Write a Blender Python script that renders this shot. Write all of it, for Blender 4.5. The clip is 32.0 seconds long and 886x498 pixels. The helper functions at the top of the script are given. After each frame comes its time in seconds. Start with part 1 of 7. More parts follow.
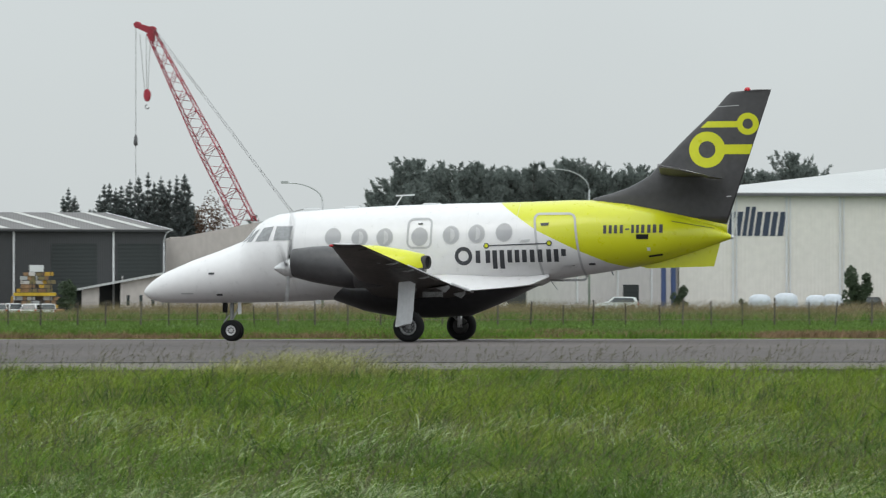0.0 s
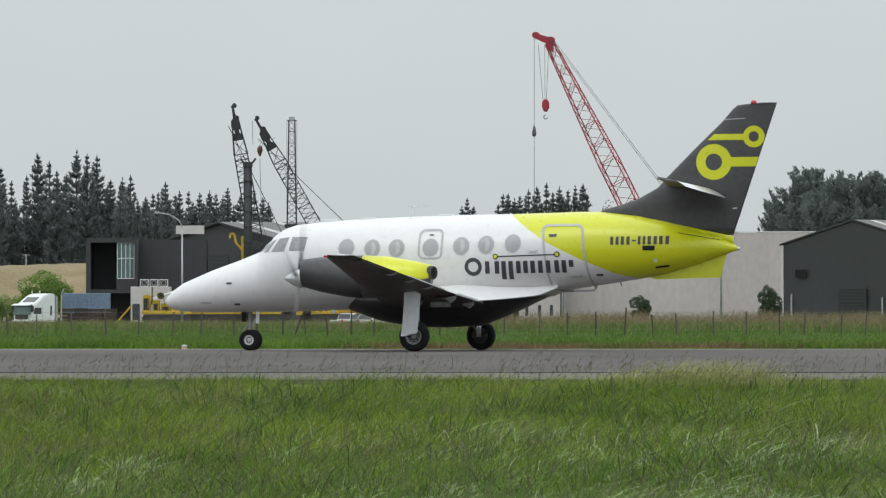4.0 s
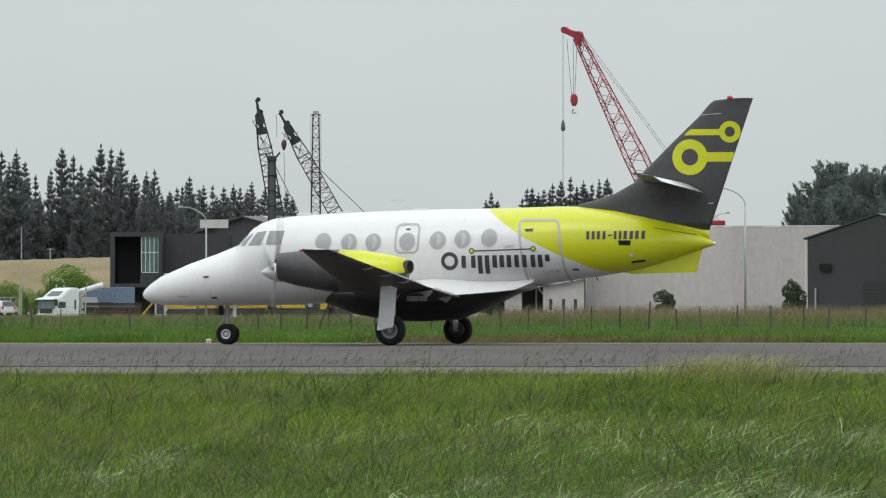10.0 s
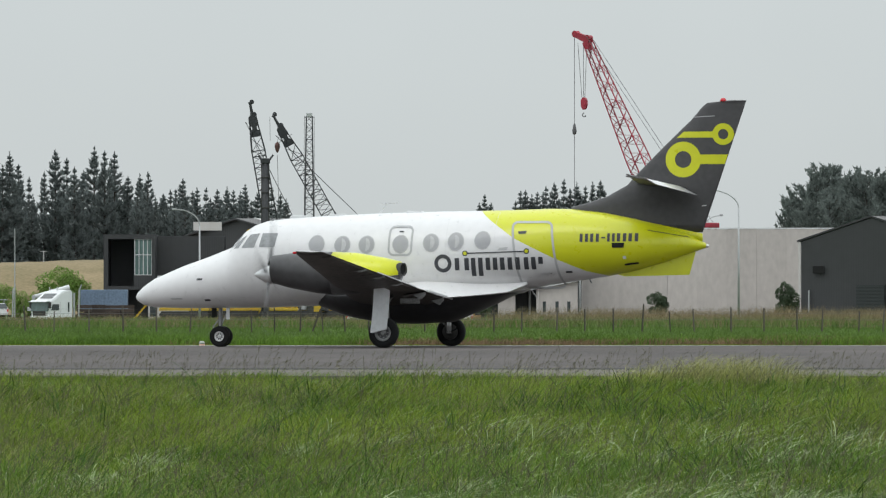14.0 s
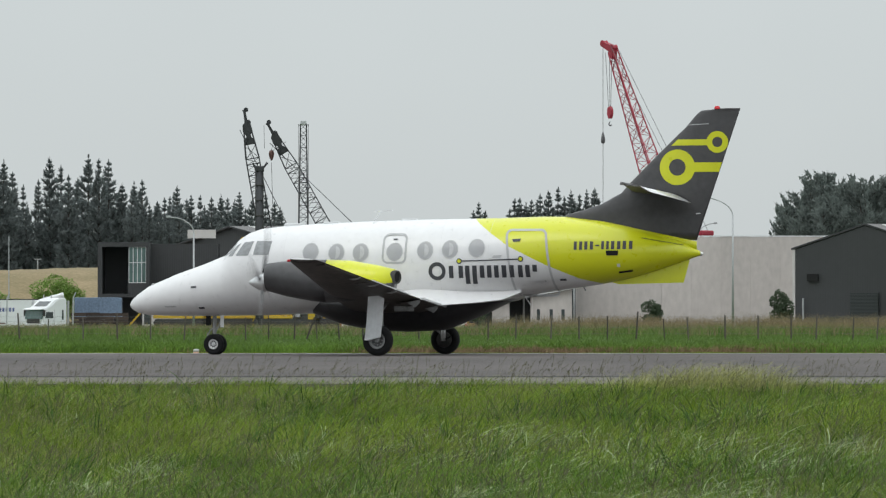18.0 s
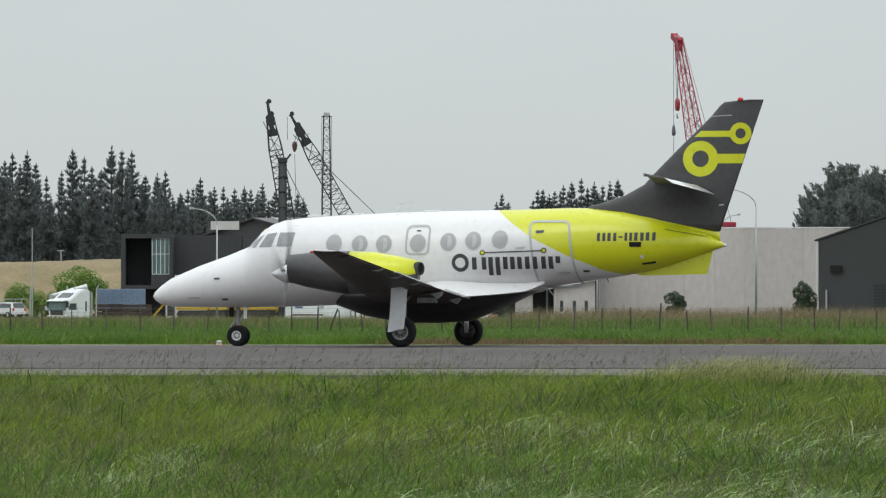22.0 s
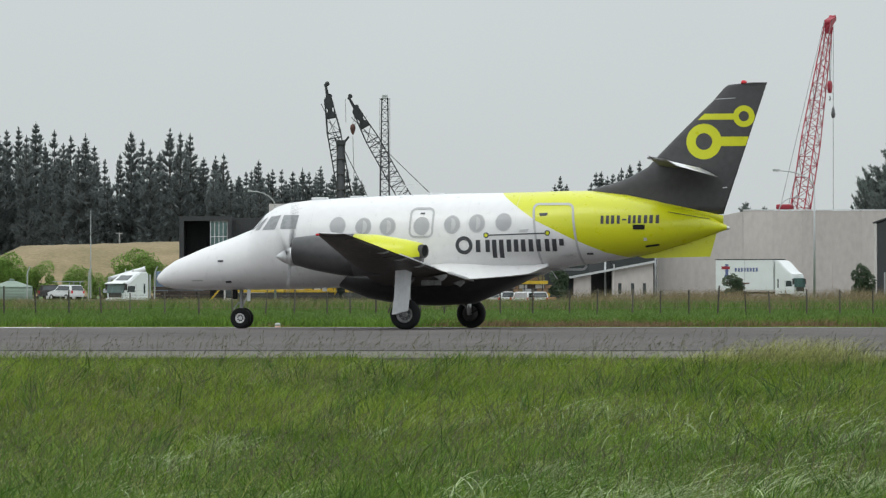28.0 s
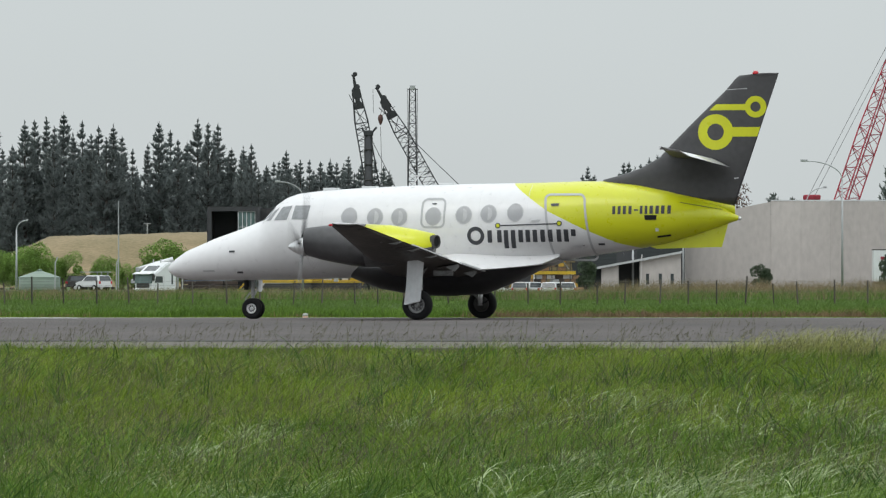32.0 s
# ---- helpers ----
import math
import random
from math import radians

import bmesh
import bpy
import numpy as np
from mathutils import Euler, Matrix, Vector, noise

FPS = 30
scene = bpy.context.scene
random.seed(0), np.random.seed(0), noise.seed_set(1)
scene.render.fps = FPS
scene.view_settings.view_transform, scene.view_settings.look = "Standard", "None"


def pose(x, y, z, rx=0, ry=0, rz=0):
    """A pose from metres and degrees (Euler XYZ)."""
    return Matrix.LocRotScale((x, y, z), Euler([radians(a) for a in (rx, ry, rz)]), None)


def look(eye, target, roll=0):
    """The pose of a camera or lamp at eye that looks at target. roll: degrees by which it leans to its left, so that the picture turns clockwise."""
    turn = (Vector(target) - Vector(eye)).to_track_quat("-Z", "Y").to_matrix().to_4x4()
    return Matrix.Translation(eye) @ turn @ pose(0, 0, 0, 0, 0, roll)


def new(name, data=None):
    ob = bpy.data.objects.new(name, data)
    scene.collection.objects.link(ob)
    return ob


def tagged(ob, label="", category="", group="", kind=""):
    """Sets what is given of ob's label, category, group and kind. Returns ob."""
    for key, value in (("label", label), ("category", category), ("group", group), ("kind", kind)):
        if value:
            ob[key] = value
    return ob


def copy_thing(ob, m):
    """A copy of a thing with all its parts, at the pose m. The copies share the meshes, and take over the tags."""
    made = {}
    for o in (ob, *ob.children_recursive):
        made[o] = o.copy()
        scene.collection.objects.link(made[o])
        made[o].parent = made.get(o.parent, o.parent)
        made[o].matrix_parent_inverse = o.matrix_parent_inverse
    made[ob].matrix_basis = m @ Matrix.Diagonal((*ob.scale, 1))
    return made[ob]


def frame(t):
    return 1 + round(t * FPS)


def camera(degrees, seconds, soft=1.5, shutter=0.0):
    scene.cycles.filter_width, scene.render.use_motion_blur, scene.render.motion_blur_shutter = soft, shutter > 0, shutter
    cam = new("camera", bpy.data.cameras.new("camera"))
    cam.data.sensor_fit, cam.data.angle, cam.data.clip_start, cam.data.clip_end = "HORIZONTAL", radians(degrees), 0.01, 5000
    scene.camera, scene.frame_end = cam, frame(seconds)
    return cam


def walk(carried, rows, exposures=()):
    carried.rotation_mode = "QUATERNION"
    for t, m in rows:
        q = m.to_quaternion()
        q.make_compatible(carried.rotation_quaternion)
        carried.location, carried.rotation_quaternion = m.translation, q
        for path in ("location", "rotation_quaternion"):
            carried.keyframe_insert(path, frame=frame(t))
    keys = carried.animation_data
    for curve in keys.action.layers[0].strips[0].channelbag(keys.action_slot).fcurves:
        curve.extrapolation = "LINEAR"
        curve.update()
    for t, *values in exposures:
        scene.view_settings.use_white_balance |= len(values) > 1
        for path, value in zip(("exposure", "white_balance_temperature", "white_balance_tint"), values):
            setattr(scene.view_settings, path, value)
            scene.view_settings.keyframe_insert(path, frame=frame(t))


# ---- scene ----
# A hand-held tele lens on one spot in the grass, panning with the aircraft.
EYE = Vector((0, 0, 0.76))
cam = camera(9.455, 32.0, soft=1.25, shutter=0.35)
# seconds, bearing (milliradians to the right), elevation (milliradians up)
PAN = [
    (0.0, 80.10, 10.55),
    (0.5, 67.93, 10.87),
    (1.0, 55.53, 11.71),
    (1.5, 42.48, 12.45),
    (2.0, 28.79, 13.50),
    (2.5, 16.03, 14.24),
    (3.0, 6.96, 13.82),
    (3.5, 6.75, 13.08),
    (5.5, 1.27, 11.39),
    (6.0, -0.00, 11.71),
    (6.5, -6.01, 11.29),
    (7.0, -4.75, 10.97),
    (7.5, -3.27, 11.29),
    (8.0, -4.11, 10.97),
    (8.5, -2.11, 11.60),
    (9.0, -1.37, 11.39),
    (9.5, -0.00, 11.29),
    (10.0, 1.27, 11.29),
    (10.5, -2.95, 12.55),
    (11.0, -4.22, 14.45),
    (11.5, -1.16, 15.09),
    (12.0, -0.53, 15.61),
    (12.5, 0.95, 15.61),
    (13.0, 0.11, 14.03),
    (13.5, 2.53, 12.66),
    (15.5, 2.32, 10.44),
    (16.0, 4.11, 11.08),
    (16.5, 3.48, 11.92),
    (17.0, 3.59, 12.87),
    (17.5, 3.90, 13.82),
    (18.0, 3.59, 13.19),
    (18.5, 2.74, 11.92),
    (19.0, 2.11, 10.97),
    (19.5, 1.05, 10.55),
    (20.0, -0.32, 10.76),
    (20.5, -0.63, 11.39),
    (21.0, -1.37, 11.29),
    (21.5, -1.58, 11.08),
    (22.0, -0.74, 11.60),
    (22.5, 0.84, 11.39),
    (23.0, 2.11, 11.08),
    (23.5, 3.27, 11.39),
    (24.0, 3.59, 11.29),
    (24.5, 3.48, 10.76),
    (26.5, -0.63, 10.97),
    (27.0, -4.11, 10.44),
    (27.5, -7.91, 9.60),
    (28.0, -11.60, 8.33),
    (28.5, -14.66, 7.17),
    (29.0, -16.14, 6.75),
    (29.5, -15.93, 6.86),
    (30.0, -15.29, 7.39),
    (30.5, -14.35, 7.17),
    (31.0, -14.77, 7.49),
    (31.5, -15.61, 7.17),
    (32.0, -16.77, 6.54),
]
walk(cam, [(t, look(EYE, EYE + Vector((math.tan(b / 1000), 1, e / 1000 / math.cos(b / 1000))), 0)) for t, b, e in PAN],
     exposures=[(0, 0.05), (1.0, 0.08), (2.2, 0.08), (3.0, 0.01), (5.5, 0.0), (32, 0.0)])

# ---- light: an overcast day ----
world = bpy.data.worlds.new("overcast")
scene.world = world
world.use_nodes = True
wn, wl = world.node_tree.nodes, world.node_tree.links
wn.clear()
SUN_EL, SUN_AZ = 52, 205
sky = wn.new("ShaderNodeTexSky")
sky.sky_type, sky.sun_disc = "NISHITA", False
sky.sun_elevation, sky.sun_rotation = radians(SUN_EL), radians(SUN_AZ)
bg_sky = wn.new("ShaderNodeBackground")
bg_sky.inputs["Strength"].default_value = 0.08
wl.new(sky.outputs[0], bg_sky.inputs[0])
# the cloud layer, three times as bright overhead as at the horizon, with soft mottling
tc = wn.new("ShaderNodeTexCoord")
sep = wn.new("ShaderNodeSeparateXYZ")
wl.new(tc.outputs["Generated"], sep.inputs[0])
grad = wn.new("ShaderNodeMapRange")
grad.inputs[1].default_value, grad.inputs[2].default_value = 0.0, 1.0
grad.inputs[3].default_value, grad.inputs[4].default_value = 0.615, 1.75
wl.new(sep.outputs[2], grad.inputs[0])
mott = wn.new("ShaderNodeTexNoise")
mott.inputs["Scale"].default_value, mott.inputs["Detail"].default_value = 9.0, 3.0
wl.new(tc.outputs["Generated"], mott.inputs["Vector"])
mr = wn.new("ShaderNodeMapRange")
mr.inputs[3].default_value, mr.inputs[4].default_value = 0.93, 1.07
wl.new(mott.outputs[0], mr.inputs[0])
mul = wn.new("ShaderNodeMath")
mul.operation = "MULTIPLY"
wl.new(grad.outputs[0], mul.inputs[0])
wl.new(mr.outputs[0], mul.inputs[1])
bg_cloud = wn.new("ShaderNodeBackground")
bg_cloud.inputs[0].default_value = (0.925, 0.995, 1.01, 1)
wl.new(mul.outputs[0], bg_cloud.inputs[1])
mixs = wn.new("ShaderNodeMixShader")
mixs.inputs[0].default_value = 0.94
wl.new(bg_sky.outputs[0], mixs.inputs[1])
wl.new(bg_cloud.outputs[0], mixs.inputs[2])
wo = wn.new("ShaderNodeOutputWorld")
wl.new(mixs.outputs[0], wo.inputs[0])
sun = new("sun", bpy.data.lights.new("sun", "SUN"))
sun.data.energy, sun.data.angle, sun.data.color = 0.4, radians(25), (1.0, 0.97, 0.92)
a, e = radians(SUN_AZ), radians(SUN_EL)
sun.matrix_world = look((0, 0, 50), (-math.sin(a) * math.cos(e), -math.cos(a) * math.cos(e), 50 - math.sin(e)))

# ---- materials ----
def mat(name, col, rough=0.6, metal=0.0, var=0.12, scale=3.0, bump=0.0, bscale=40.0, col2=None, island=0.0, obj=0.0, spec=0.5, coat=0.0, streak=1.0, leaf=0.0):
    """Principled surface with colour variation at two scales, optional relief, and variation per piece."""
    m = bpy.data.materials.new(name)
    m.use_nodes = True
    n, l = m.node_tree.nodes, m.node_tree.links
    b = n["Principled BSDF"]
    b.inputs["Roughness"].default_value, b.inputs["Metallic"].default_value = rough, metal
    b.inputs["Specular IOR Level"].default_value, b.inputs["Coat Weight"].default_value = spec, coat
    b.inputs["Coat Roughness"].default_value = 0.12
    co = n.new("ShaderNodeTexCoord")
    big, small = n.new("ShaderNodeTexNoise"), n.new("ShaderNodeTexNoise")
    stretch = n.new("ShaderNodeMapping")
    stretch.inputs["Scale"].default_value = (1, 1, streak)
    l.new(co.outputs["Object"], stretch.inputs["Vector"])
    for t, s, d in ((big, scale * 0.25, 3), (small, scale * 4, 4)):
        t.inputs["Scale"].default_value, t.inputs["Detail"].default_value = s, d
        l.new(stretch.outputs[0], t.inputs["Vector"])
    add = n.new("ShaderNodeMath")
    add.operation = "ADD"
    l.new(big.outputs[0], add.inputs[0])
    l.new(small.outputs[0], add.inputs[1])
    fac = n.new("ShaderNodeMapRange")
    fac.inputs[1].default_value, fac.inputs[2].default_value = 0.7, 1.3
    l.new(add.outputs[0], fac.inputs[0])
    mix = n.new("ShaderNodeMix")
    mix.data_type = "RGBA"
    c2 = col2 or tuple(max(0, c * (1 - var * 2)) for c in col)
    c1 = col if col2 else tuple(min(1, c * (1 + var * 0.5)) for c in col)
    mix.inputs[6].default_value, mix.inputs[7].default_value = (*c2, 1), (*c1, 1)
    l.new(fac.outputs[0], mix.inputs[0])
    out = mix.outputs[2]
    for amount, kind, sock in ((island, "ShaderNodeNewGeometry", "Random Per Island"), (obj, "ShaderNodeObjectInfo", "Random")):
        if amount:
            g = n.new(kind)
            r = n.new("ShaderNodeMapRange")
            r.inputs[3].default_value, r.inputs[4].default_value = 1 - amount, 1 + amount
            l.new(g.outputs[sock], r.inputs[0])
            h = n.new("ShaderNodeHueSaturation")
            l.new(out, h.inputs["Color"])
            l.new(r.outputs[0], h.inputs["Value"])
            out = h.outputs[0]
    l.new(out, b.inputs["Base Color"])
    rr = n.new("ShaderNodeMapRange")
    rr.inputs[3].default_value, rr.inputs[4].default_value = max(0.02, rough - 0.08), min(1, rough + 0.08)
    l.new(small.outputs[0], rr.inputs[0])
    l.new(rr.outputs[0], b.inputs["Roughness"])
    if leaf:
        tr, ms = n.new("ShaderNodeBsdfTranslucent"), n.new("ShaderNodeMixShader")
        l.new(out, tr.inputs[0])
        ms.inputs[0].default_value = leaf
        l.new(b.outputs[0], ms.inputs[1])
        l.new(tr.outputs[0], ms.inputs[2])
        l.new(ms.outputs[0], n["Material Output"].inputs[0])
    if bump:
        bn, bp = n.new("ShaderNodeTexNoise"), n.new("ShaderNodeBump")
        bn.inputs["Scale"].default_value, bn.inputs["Detail"].default_value = bscale, 5
        bp.inputs["Strength"].default_value, bp.inputs["Distance"].default_value = bump, 0.05
        l.new(co.outputs["Object"], bn.inputs["Vector"])
        l.new(bn.outputs[0], bp.inputs["Height"])
        l.new(bp.outputs[0], b.inputs["Normal"])
    return m


def ribbed(m, pitch, depth, axis=0):
    """Adds the fine relief of ribbed sheet metal across one object axis."""
    n, l = m.node_tree.nodes, m.node_tree.links
    co, w, bp = n.new("ShaderNodeTexCoord"), n.new("ShaderNodeTexWave"), n.new("ShaderNodeBump")
    w.bands_direction = "XYZ"[axis]
    w.inputs["Scale"].default_value = 0.314 / pitch
    bp.inputs["Strength"].default_value, bp.inputs["Distance"].default_value = 0.8, depth
    l.new(co.outputs["Object"], w.inputs["Vector"])
    l.new(w.outputs[1], bp.inputs["Height"])
    l.new(bp.outputs[0], n["Principled BSDF"].inputs["Normal"])
    return m


YELLOW = (0.62, 0.64, 0.012)
WHITE = (0.765, 0.757, 0.765)
M = {
    "white_paint": mat("white_paint", WHITE, 0.3, var=0.03, scale=1.5, coat=0.3),
    "yellow_paint": mat("yellow_paint", YELLOW, 0.3, var=0.04, scale=1.5, coat=0.3),
    "charcoal": mat("charcoal_paint", (0.061, 0.059, 0.062), 0.38, var=0.15, scale=2, coat=0.15),
    "charcoal_text": mat("charcoal_lettering", (0.05, 0.052, 0.06), 0.45, var=0.05),
    "black_belly": mat("black_belly_paint", (0.036, 0.036, 0.039), 0.38, var=0.25, scale=2),
    "faint_seam": mat("faint_skin_seam", (0.69, 0.685, 0.69), 0.4, var=0.05),
    "seam": mat("door_seam_grey", (0.50, 0.50, 0.51), 0.5, var=0.08),
    "window": mat("cabin_glass", (0.40, 0.40, 0.415), 0.2, var=0.05, scale=1, spec=0.5),
    "window_light": mat("lit_crescent_grey", (0.51, 0.51, 0.52), 0.4, var=0.1),
    "cockpit": mat("cockpit_glass", (0.30, 0.31, 0.32), 0.1, var=0.2, scale=3, spec=0.9),
    "tyre": mat("tyre_rubber", (0.015, 0.015, 0.016), 0.85, var=0.2, scale=8, bump=0.2, spec=0.25),
    "alloy": mat("alloy", (0.75, 0.75, 0.76), 0.35, metal=0.4, var=0.15, scale=10),
    "dark_alloy": mat("grimy_alloy", (0.34, 0.34, 0.34), 0.5, metal=0.5, var=0.25, scale=10),
    "dark_disc": mat("dull_wheel_disc", (0.13, 0.13, 0.135), 0.6, metal=0.3, var=0.2, scale=10),
    "leg_door": mat("pale_grey_paint", (0.78, 0.79, 0.81), 0.4, var=0.06),
    "steel": mat("bright_steel", (0.74, 0.74, 0.75), 0.3, metal=0.65, var=0.1),
    "blade": mat("blade_grey", (0.24, 0.24, 0.245), 0.7, var=0.2),
    "red_glass": mat("red_glass", (0.55, 0.02, 0.03), 0.2, var=0.05),
    # near-black that paints the shade inside vents, intakes and the exhaust
    "hole": mat("hole_black", (0.01, 0.01, 0.01), 0.9, var=0.2),
    # brown-grey for grime, with the shade under the wing painted in
    "underwing": mat("grimy_shaded_underwing", (0.112, 0.100, 0.092), 0.55, var=0.4, scale=2.2),
    # grey that paints shade onto the undersides of the tailplane and elevators
    "tail_under": mat("shade_grey_tail_underside", (0.20, 0.195, 0.195), 0.5, var=0.2, scale=2),
    "joint": mat("tar_joint", (0.045, 0.043, 0.042), 0.8, var=0.2, scale=0.5),
    "green_glass": mat("green_tinted_glass", (0.10, 0.17, 0.16), 0.15, var=0.3, scale=1.5, spec=0.6, streak=0.1),
    "trailer_blue": mat("faded_blue_panels", (0.17, 0.24, 0.34), 0.6, var=0.2, scale=1.2),
    "asphalt": mat("asphalt", (0.095, 0.079, 0.075), 0.85, var=0.28, scale=0.22, bump=0.25, bscale=60),
    "shoulder": mat("pale_shoulder", (0.145, 0.132, 0.11), 0.9, var=0.15, scale=1.0, bump=0.3),
    "bright_line": mat("white_paint_bar", (0.8, 0.8, 0.78), 0.7, var=0.08),
    "line": mat("worn_white_line", (0.6, 0.6, 0.58), 0.8, var=0.2, scale=2),
    "ground": mat("grassy_soil", (0.07, 0.13, 0.025), 0.95, var=0.3, scale=0.25, bump=0.6, bscale=8, col2=(0.045, 0.085, 0.02)),
    "yard": mat("gravel_yard", (0.19, 0.18, 0.16), 0.95, var=0.25, scale=0.3, bump=0.4),
    "grass": mat("grass_blades", (0.245, 0.33, 0.042), 0.75, var=0.2, scale=1.6, col2=(0.095, 0.148, 0.018), island=0.35, spec=0.1, leaf=0.25),
    "grass_near": mat("deep_green_blades", (0.155, 0.265, 0.036), 0.7, var=0.2, scale=1.6, col2=(0.055, 0.108, 0.015), island=0.4, spec=0.2, leaf=0.25),
    "grass_dry": mat("dry_grass", (0.37, 0.37, 0.13), 0.8, var=0.2, scale=0.6, col2=(0.26, 0.27, 0.08), island=0.35),
    "dead": mat("dead_tufts", (0.235, 0.15, 0.085), 0.9, var=0.25, scale=0.4, island=0.35),
    "grass_far": mat("far_grass", (0.100, 0.185, 0.022), 0.85, var=0.2, scale=0.12, col2=(0.08, 0.135, 0.02), island=0.35),
    "grass_pale": mat("pale_blades", (0.37, 0.455, 0.225), 0.55, var=0.15, scale=0.8, island=0.35),
    "grass_mid": mat("mid_green_blades", (0.212, 0.312, 0.047), 0.7, var=0.2, scale=1.6, col2=(0.088, 0.155, 0.022), island=0.3, spec=0.2, leaf=0.25),
    "grass_deep": mat("dark_green_blades", (0.075, 0.15, 0.028), 0.7, var=0.2, scale=1.6, col2=(0.035, 0.075, 0.014), island=0.4, spec=0.2, leaf=0.2),
    "seed": mat("seed_heads", (0.23, 0.205, 0.105), 0.85, var=0.2, island=0.4),
    "seed_dark": mat("ripe_seed_heads", (0.135, 0.125, 0.075), 0.85, var=0.2, island=0.4),
    # tree colours lifted well above real foliage to paint in the distant haze
    "needles": mat("hazed_needles", (0.21, 0.235, 0.228), 0.6, var=0.15, scale=0.6, col2=(0.175, 0.20, 0.195), leaf=0.7, island=0.15, spec=0.45),
    "wood_leaves": mat("hazed_leaves", (0.205, 0.236, 0.215), 0.6, var=0.15, scale=0.4, col2=(0.165, 0.192, 0.176), leaf=0.7, island=0.15, spec=0.45),
    "fresh_leaves": mat("fresh_leaves", (0.27, 0.42, 0.10), 0.65, leaf=0.5, var=0.25, scale=0.6, island=0.35, spec=0.3),
    "shrub_leaves": mat("shrub_leaves", (0.125, 0.165, 0.105), 0.8, leaf=0.4, var=0.25, scale=0.6, island=0.35, spec=0.3),
    "rust_leaves": mat("rusty_leaves", (0.16, 0.10, 0.07), 0.85, var=0.25, island=0.3),
    "bark": mat("bark", (0.10, 0.085, 0.075), 0.9, var=0.3, scale=3, bump=0.5),
    "post": mat("weathered_post", (0.105, 0.09, 0.078), 0.9, var=0.3, scale=4, obj=0.4),
    "wire": mat("fence_wire", (0.2, 0.2, 0.2), 0.5, metal=0.6),
    "concrete": mat("concrete_panels", (0.525, 0.482, 0.455), 0.85, var=0.09, scale=0.45, bump=0.1, obj=0.07, streak=0.5),
    "dark_wall": ribbed(mat("dark_sheet_wall", (0.043, 0.0445, 0.047), 0.6, var=0.1, scale=0.3), 0.25, 0.012),
    "dark_door": ribbed(mat("dark_roller_door", (0.021, 0.027, 0.027), 0.6, var=0.1, scale=0.3), 0.15, 0.02, 2),
    "grey_roof": ribbed(mat("grey_sheet_roof", (0.142, 0.136, 0.135), 0.6, var=0.12, scale=0.4), 0.3, 0.03),
    "roof_light": mat("translucent_sheet", (0.48, 0.48, 0.46), 0.5, var=0.08),
    "white_wall": ribbed(mat("cream_wall_panels", (0.77, 0.74, 0.69), 0.6, var=0.05, scale=0.3), 0.4, 0.02),
    "white_roof": ribbed(mat("pale_sheet_roof", (0.52, 0.53, 0.53), 0.5, var=0.06, scale=0.4), 0.5, 0.04),
    "pale_grey": mat("pale_grey_sheet", (0.60, 0.57, 0.555), 0.6, var=0.06, scale=0.6, streak=0.4),
    "white_trim": mat("white_trim", (0.7, 0.71, 0.72), 0.5, var=0.05),
    "navy": mat("navy_letters", (0.035, 0.05, 0.085), 0.5, var=0.05),
    "blue_col": mat("blue_column", (0.05, 0.08, 0.2), 0.5, var=0.1),
    "rank": mat("rank_weeds", (0.25, 0.18, 0.105), 0.9, var=0.2, scale=0.2, col2=(0.15, 0.14, 0.06), island=0.35),
    "mound": mat("dry_earth_grass", (0.30, 0.228, 0.132), 0.95, var=0.2, scale=0.6, bump=0.8, bscale=1.2, col2=(0.165, 0.135, 0.065), streak=3.0),
    "crane_red": mat("crane_red_paint", (0.34, 0.025, 0.045), 0.5, var=0.15, scale=1, island=0.15),
    "crane_black": mat("crane_black_paint", (0.034, 0.036, 0.04), 0.6, var=0.2, scale=1, island=0.15),
    "brick_red": mat("faded_red", (0.15, 0.07, 0.06), 0.6, var=0.2),
    "cable": mat("steel_cable", (0.14, 0.14, 0.145), 0.6, metal=0.3),
    "machine_yellow": mat("machine_yellow", (0.62, 0.41, 0.025), 0.5, var=0.15, scale=1.5),
    "machine_orange": mat("machine_orange", (0.58, 0.35, 0.04), 0.5, var=0.15, scale=1.5),
    "machine_dark": mat("machine_steel", (0.05, 0.048, 0.045), 0.7, var=0.25, scale=2),
    "vehicle_white": mat("vehicle_white", (0.78, 0.79, 0.8), 0.35, var=0.04, coat=0.2),
    "vehicle_glass": mat("vehicle_glass", (0.05, 0.06, 0.065), 0.1, var=0.2, spec=0.8),
    "vehicle_blue": mat("vehicle_blue", (0.10, 0.17, 0.33), 0.5, var=0.15),
    "tarp": mat("blue_grey_tarpaulin", (0.09, 0.12, 0.19), 0.7, var=0.2, scale=1.5, bump=0.5, bscale=4),
    "wrap": mat("white_wrap", (0.62, 0.66, 0.72), 0.4, var=0.12, scale=2, bump=0.4, bscale=5),
    "tank_green": ribbed(mat("pale_green_tank", (0.225, 0.29, 0.235), 0.6, var=0.06), 0.3, 0.02, 2),
    "galv": mat("galvanised_steel", (0.45, 0.46, 0.47), 0.5, metal=0.3, var=0.1),
    "brown_box": mat("rusty_stack", (0.33, 0.20, 0.11), 0.8, var=0.3, scale=3, obj=0.3),
    "timber": mat("dark_rusty_timber", (0.075, 0.055, 0.045), 0.9, var=0.3, scale=2, obj=0.3),
    "marker_orange": mat("faded_orange_marker", (0.62, 0.36, 0.25), 0.6, var=0.1),
    "text_blue": mat("sign_blue", (0.10, 0.13, 0.3), 0.5, var=0.1),
}


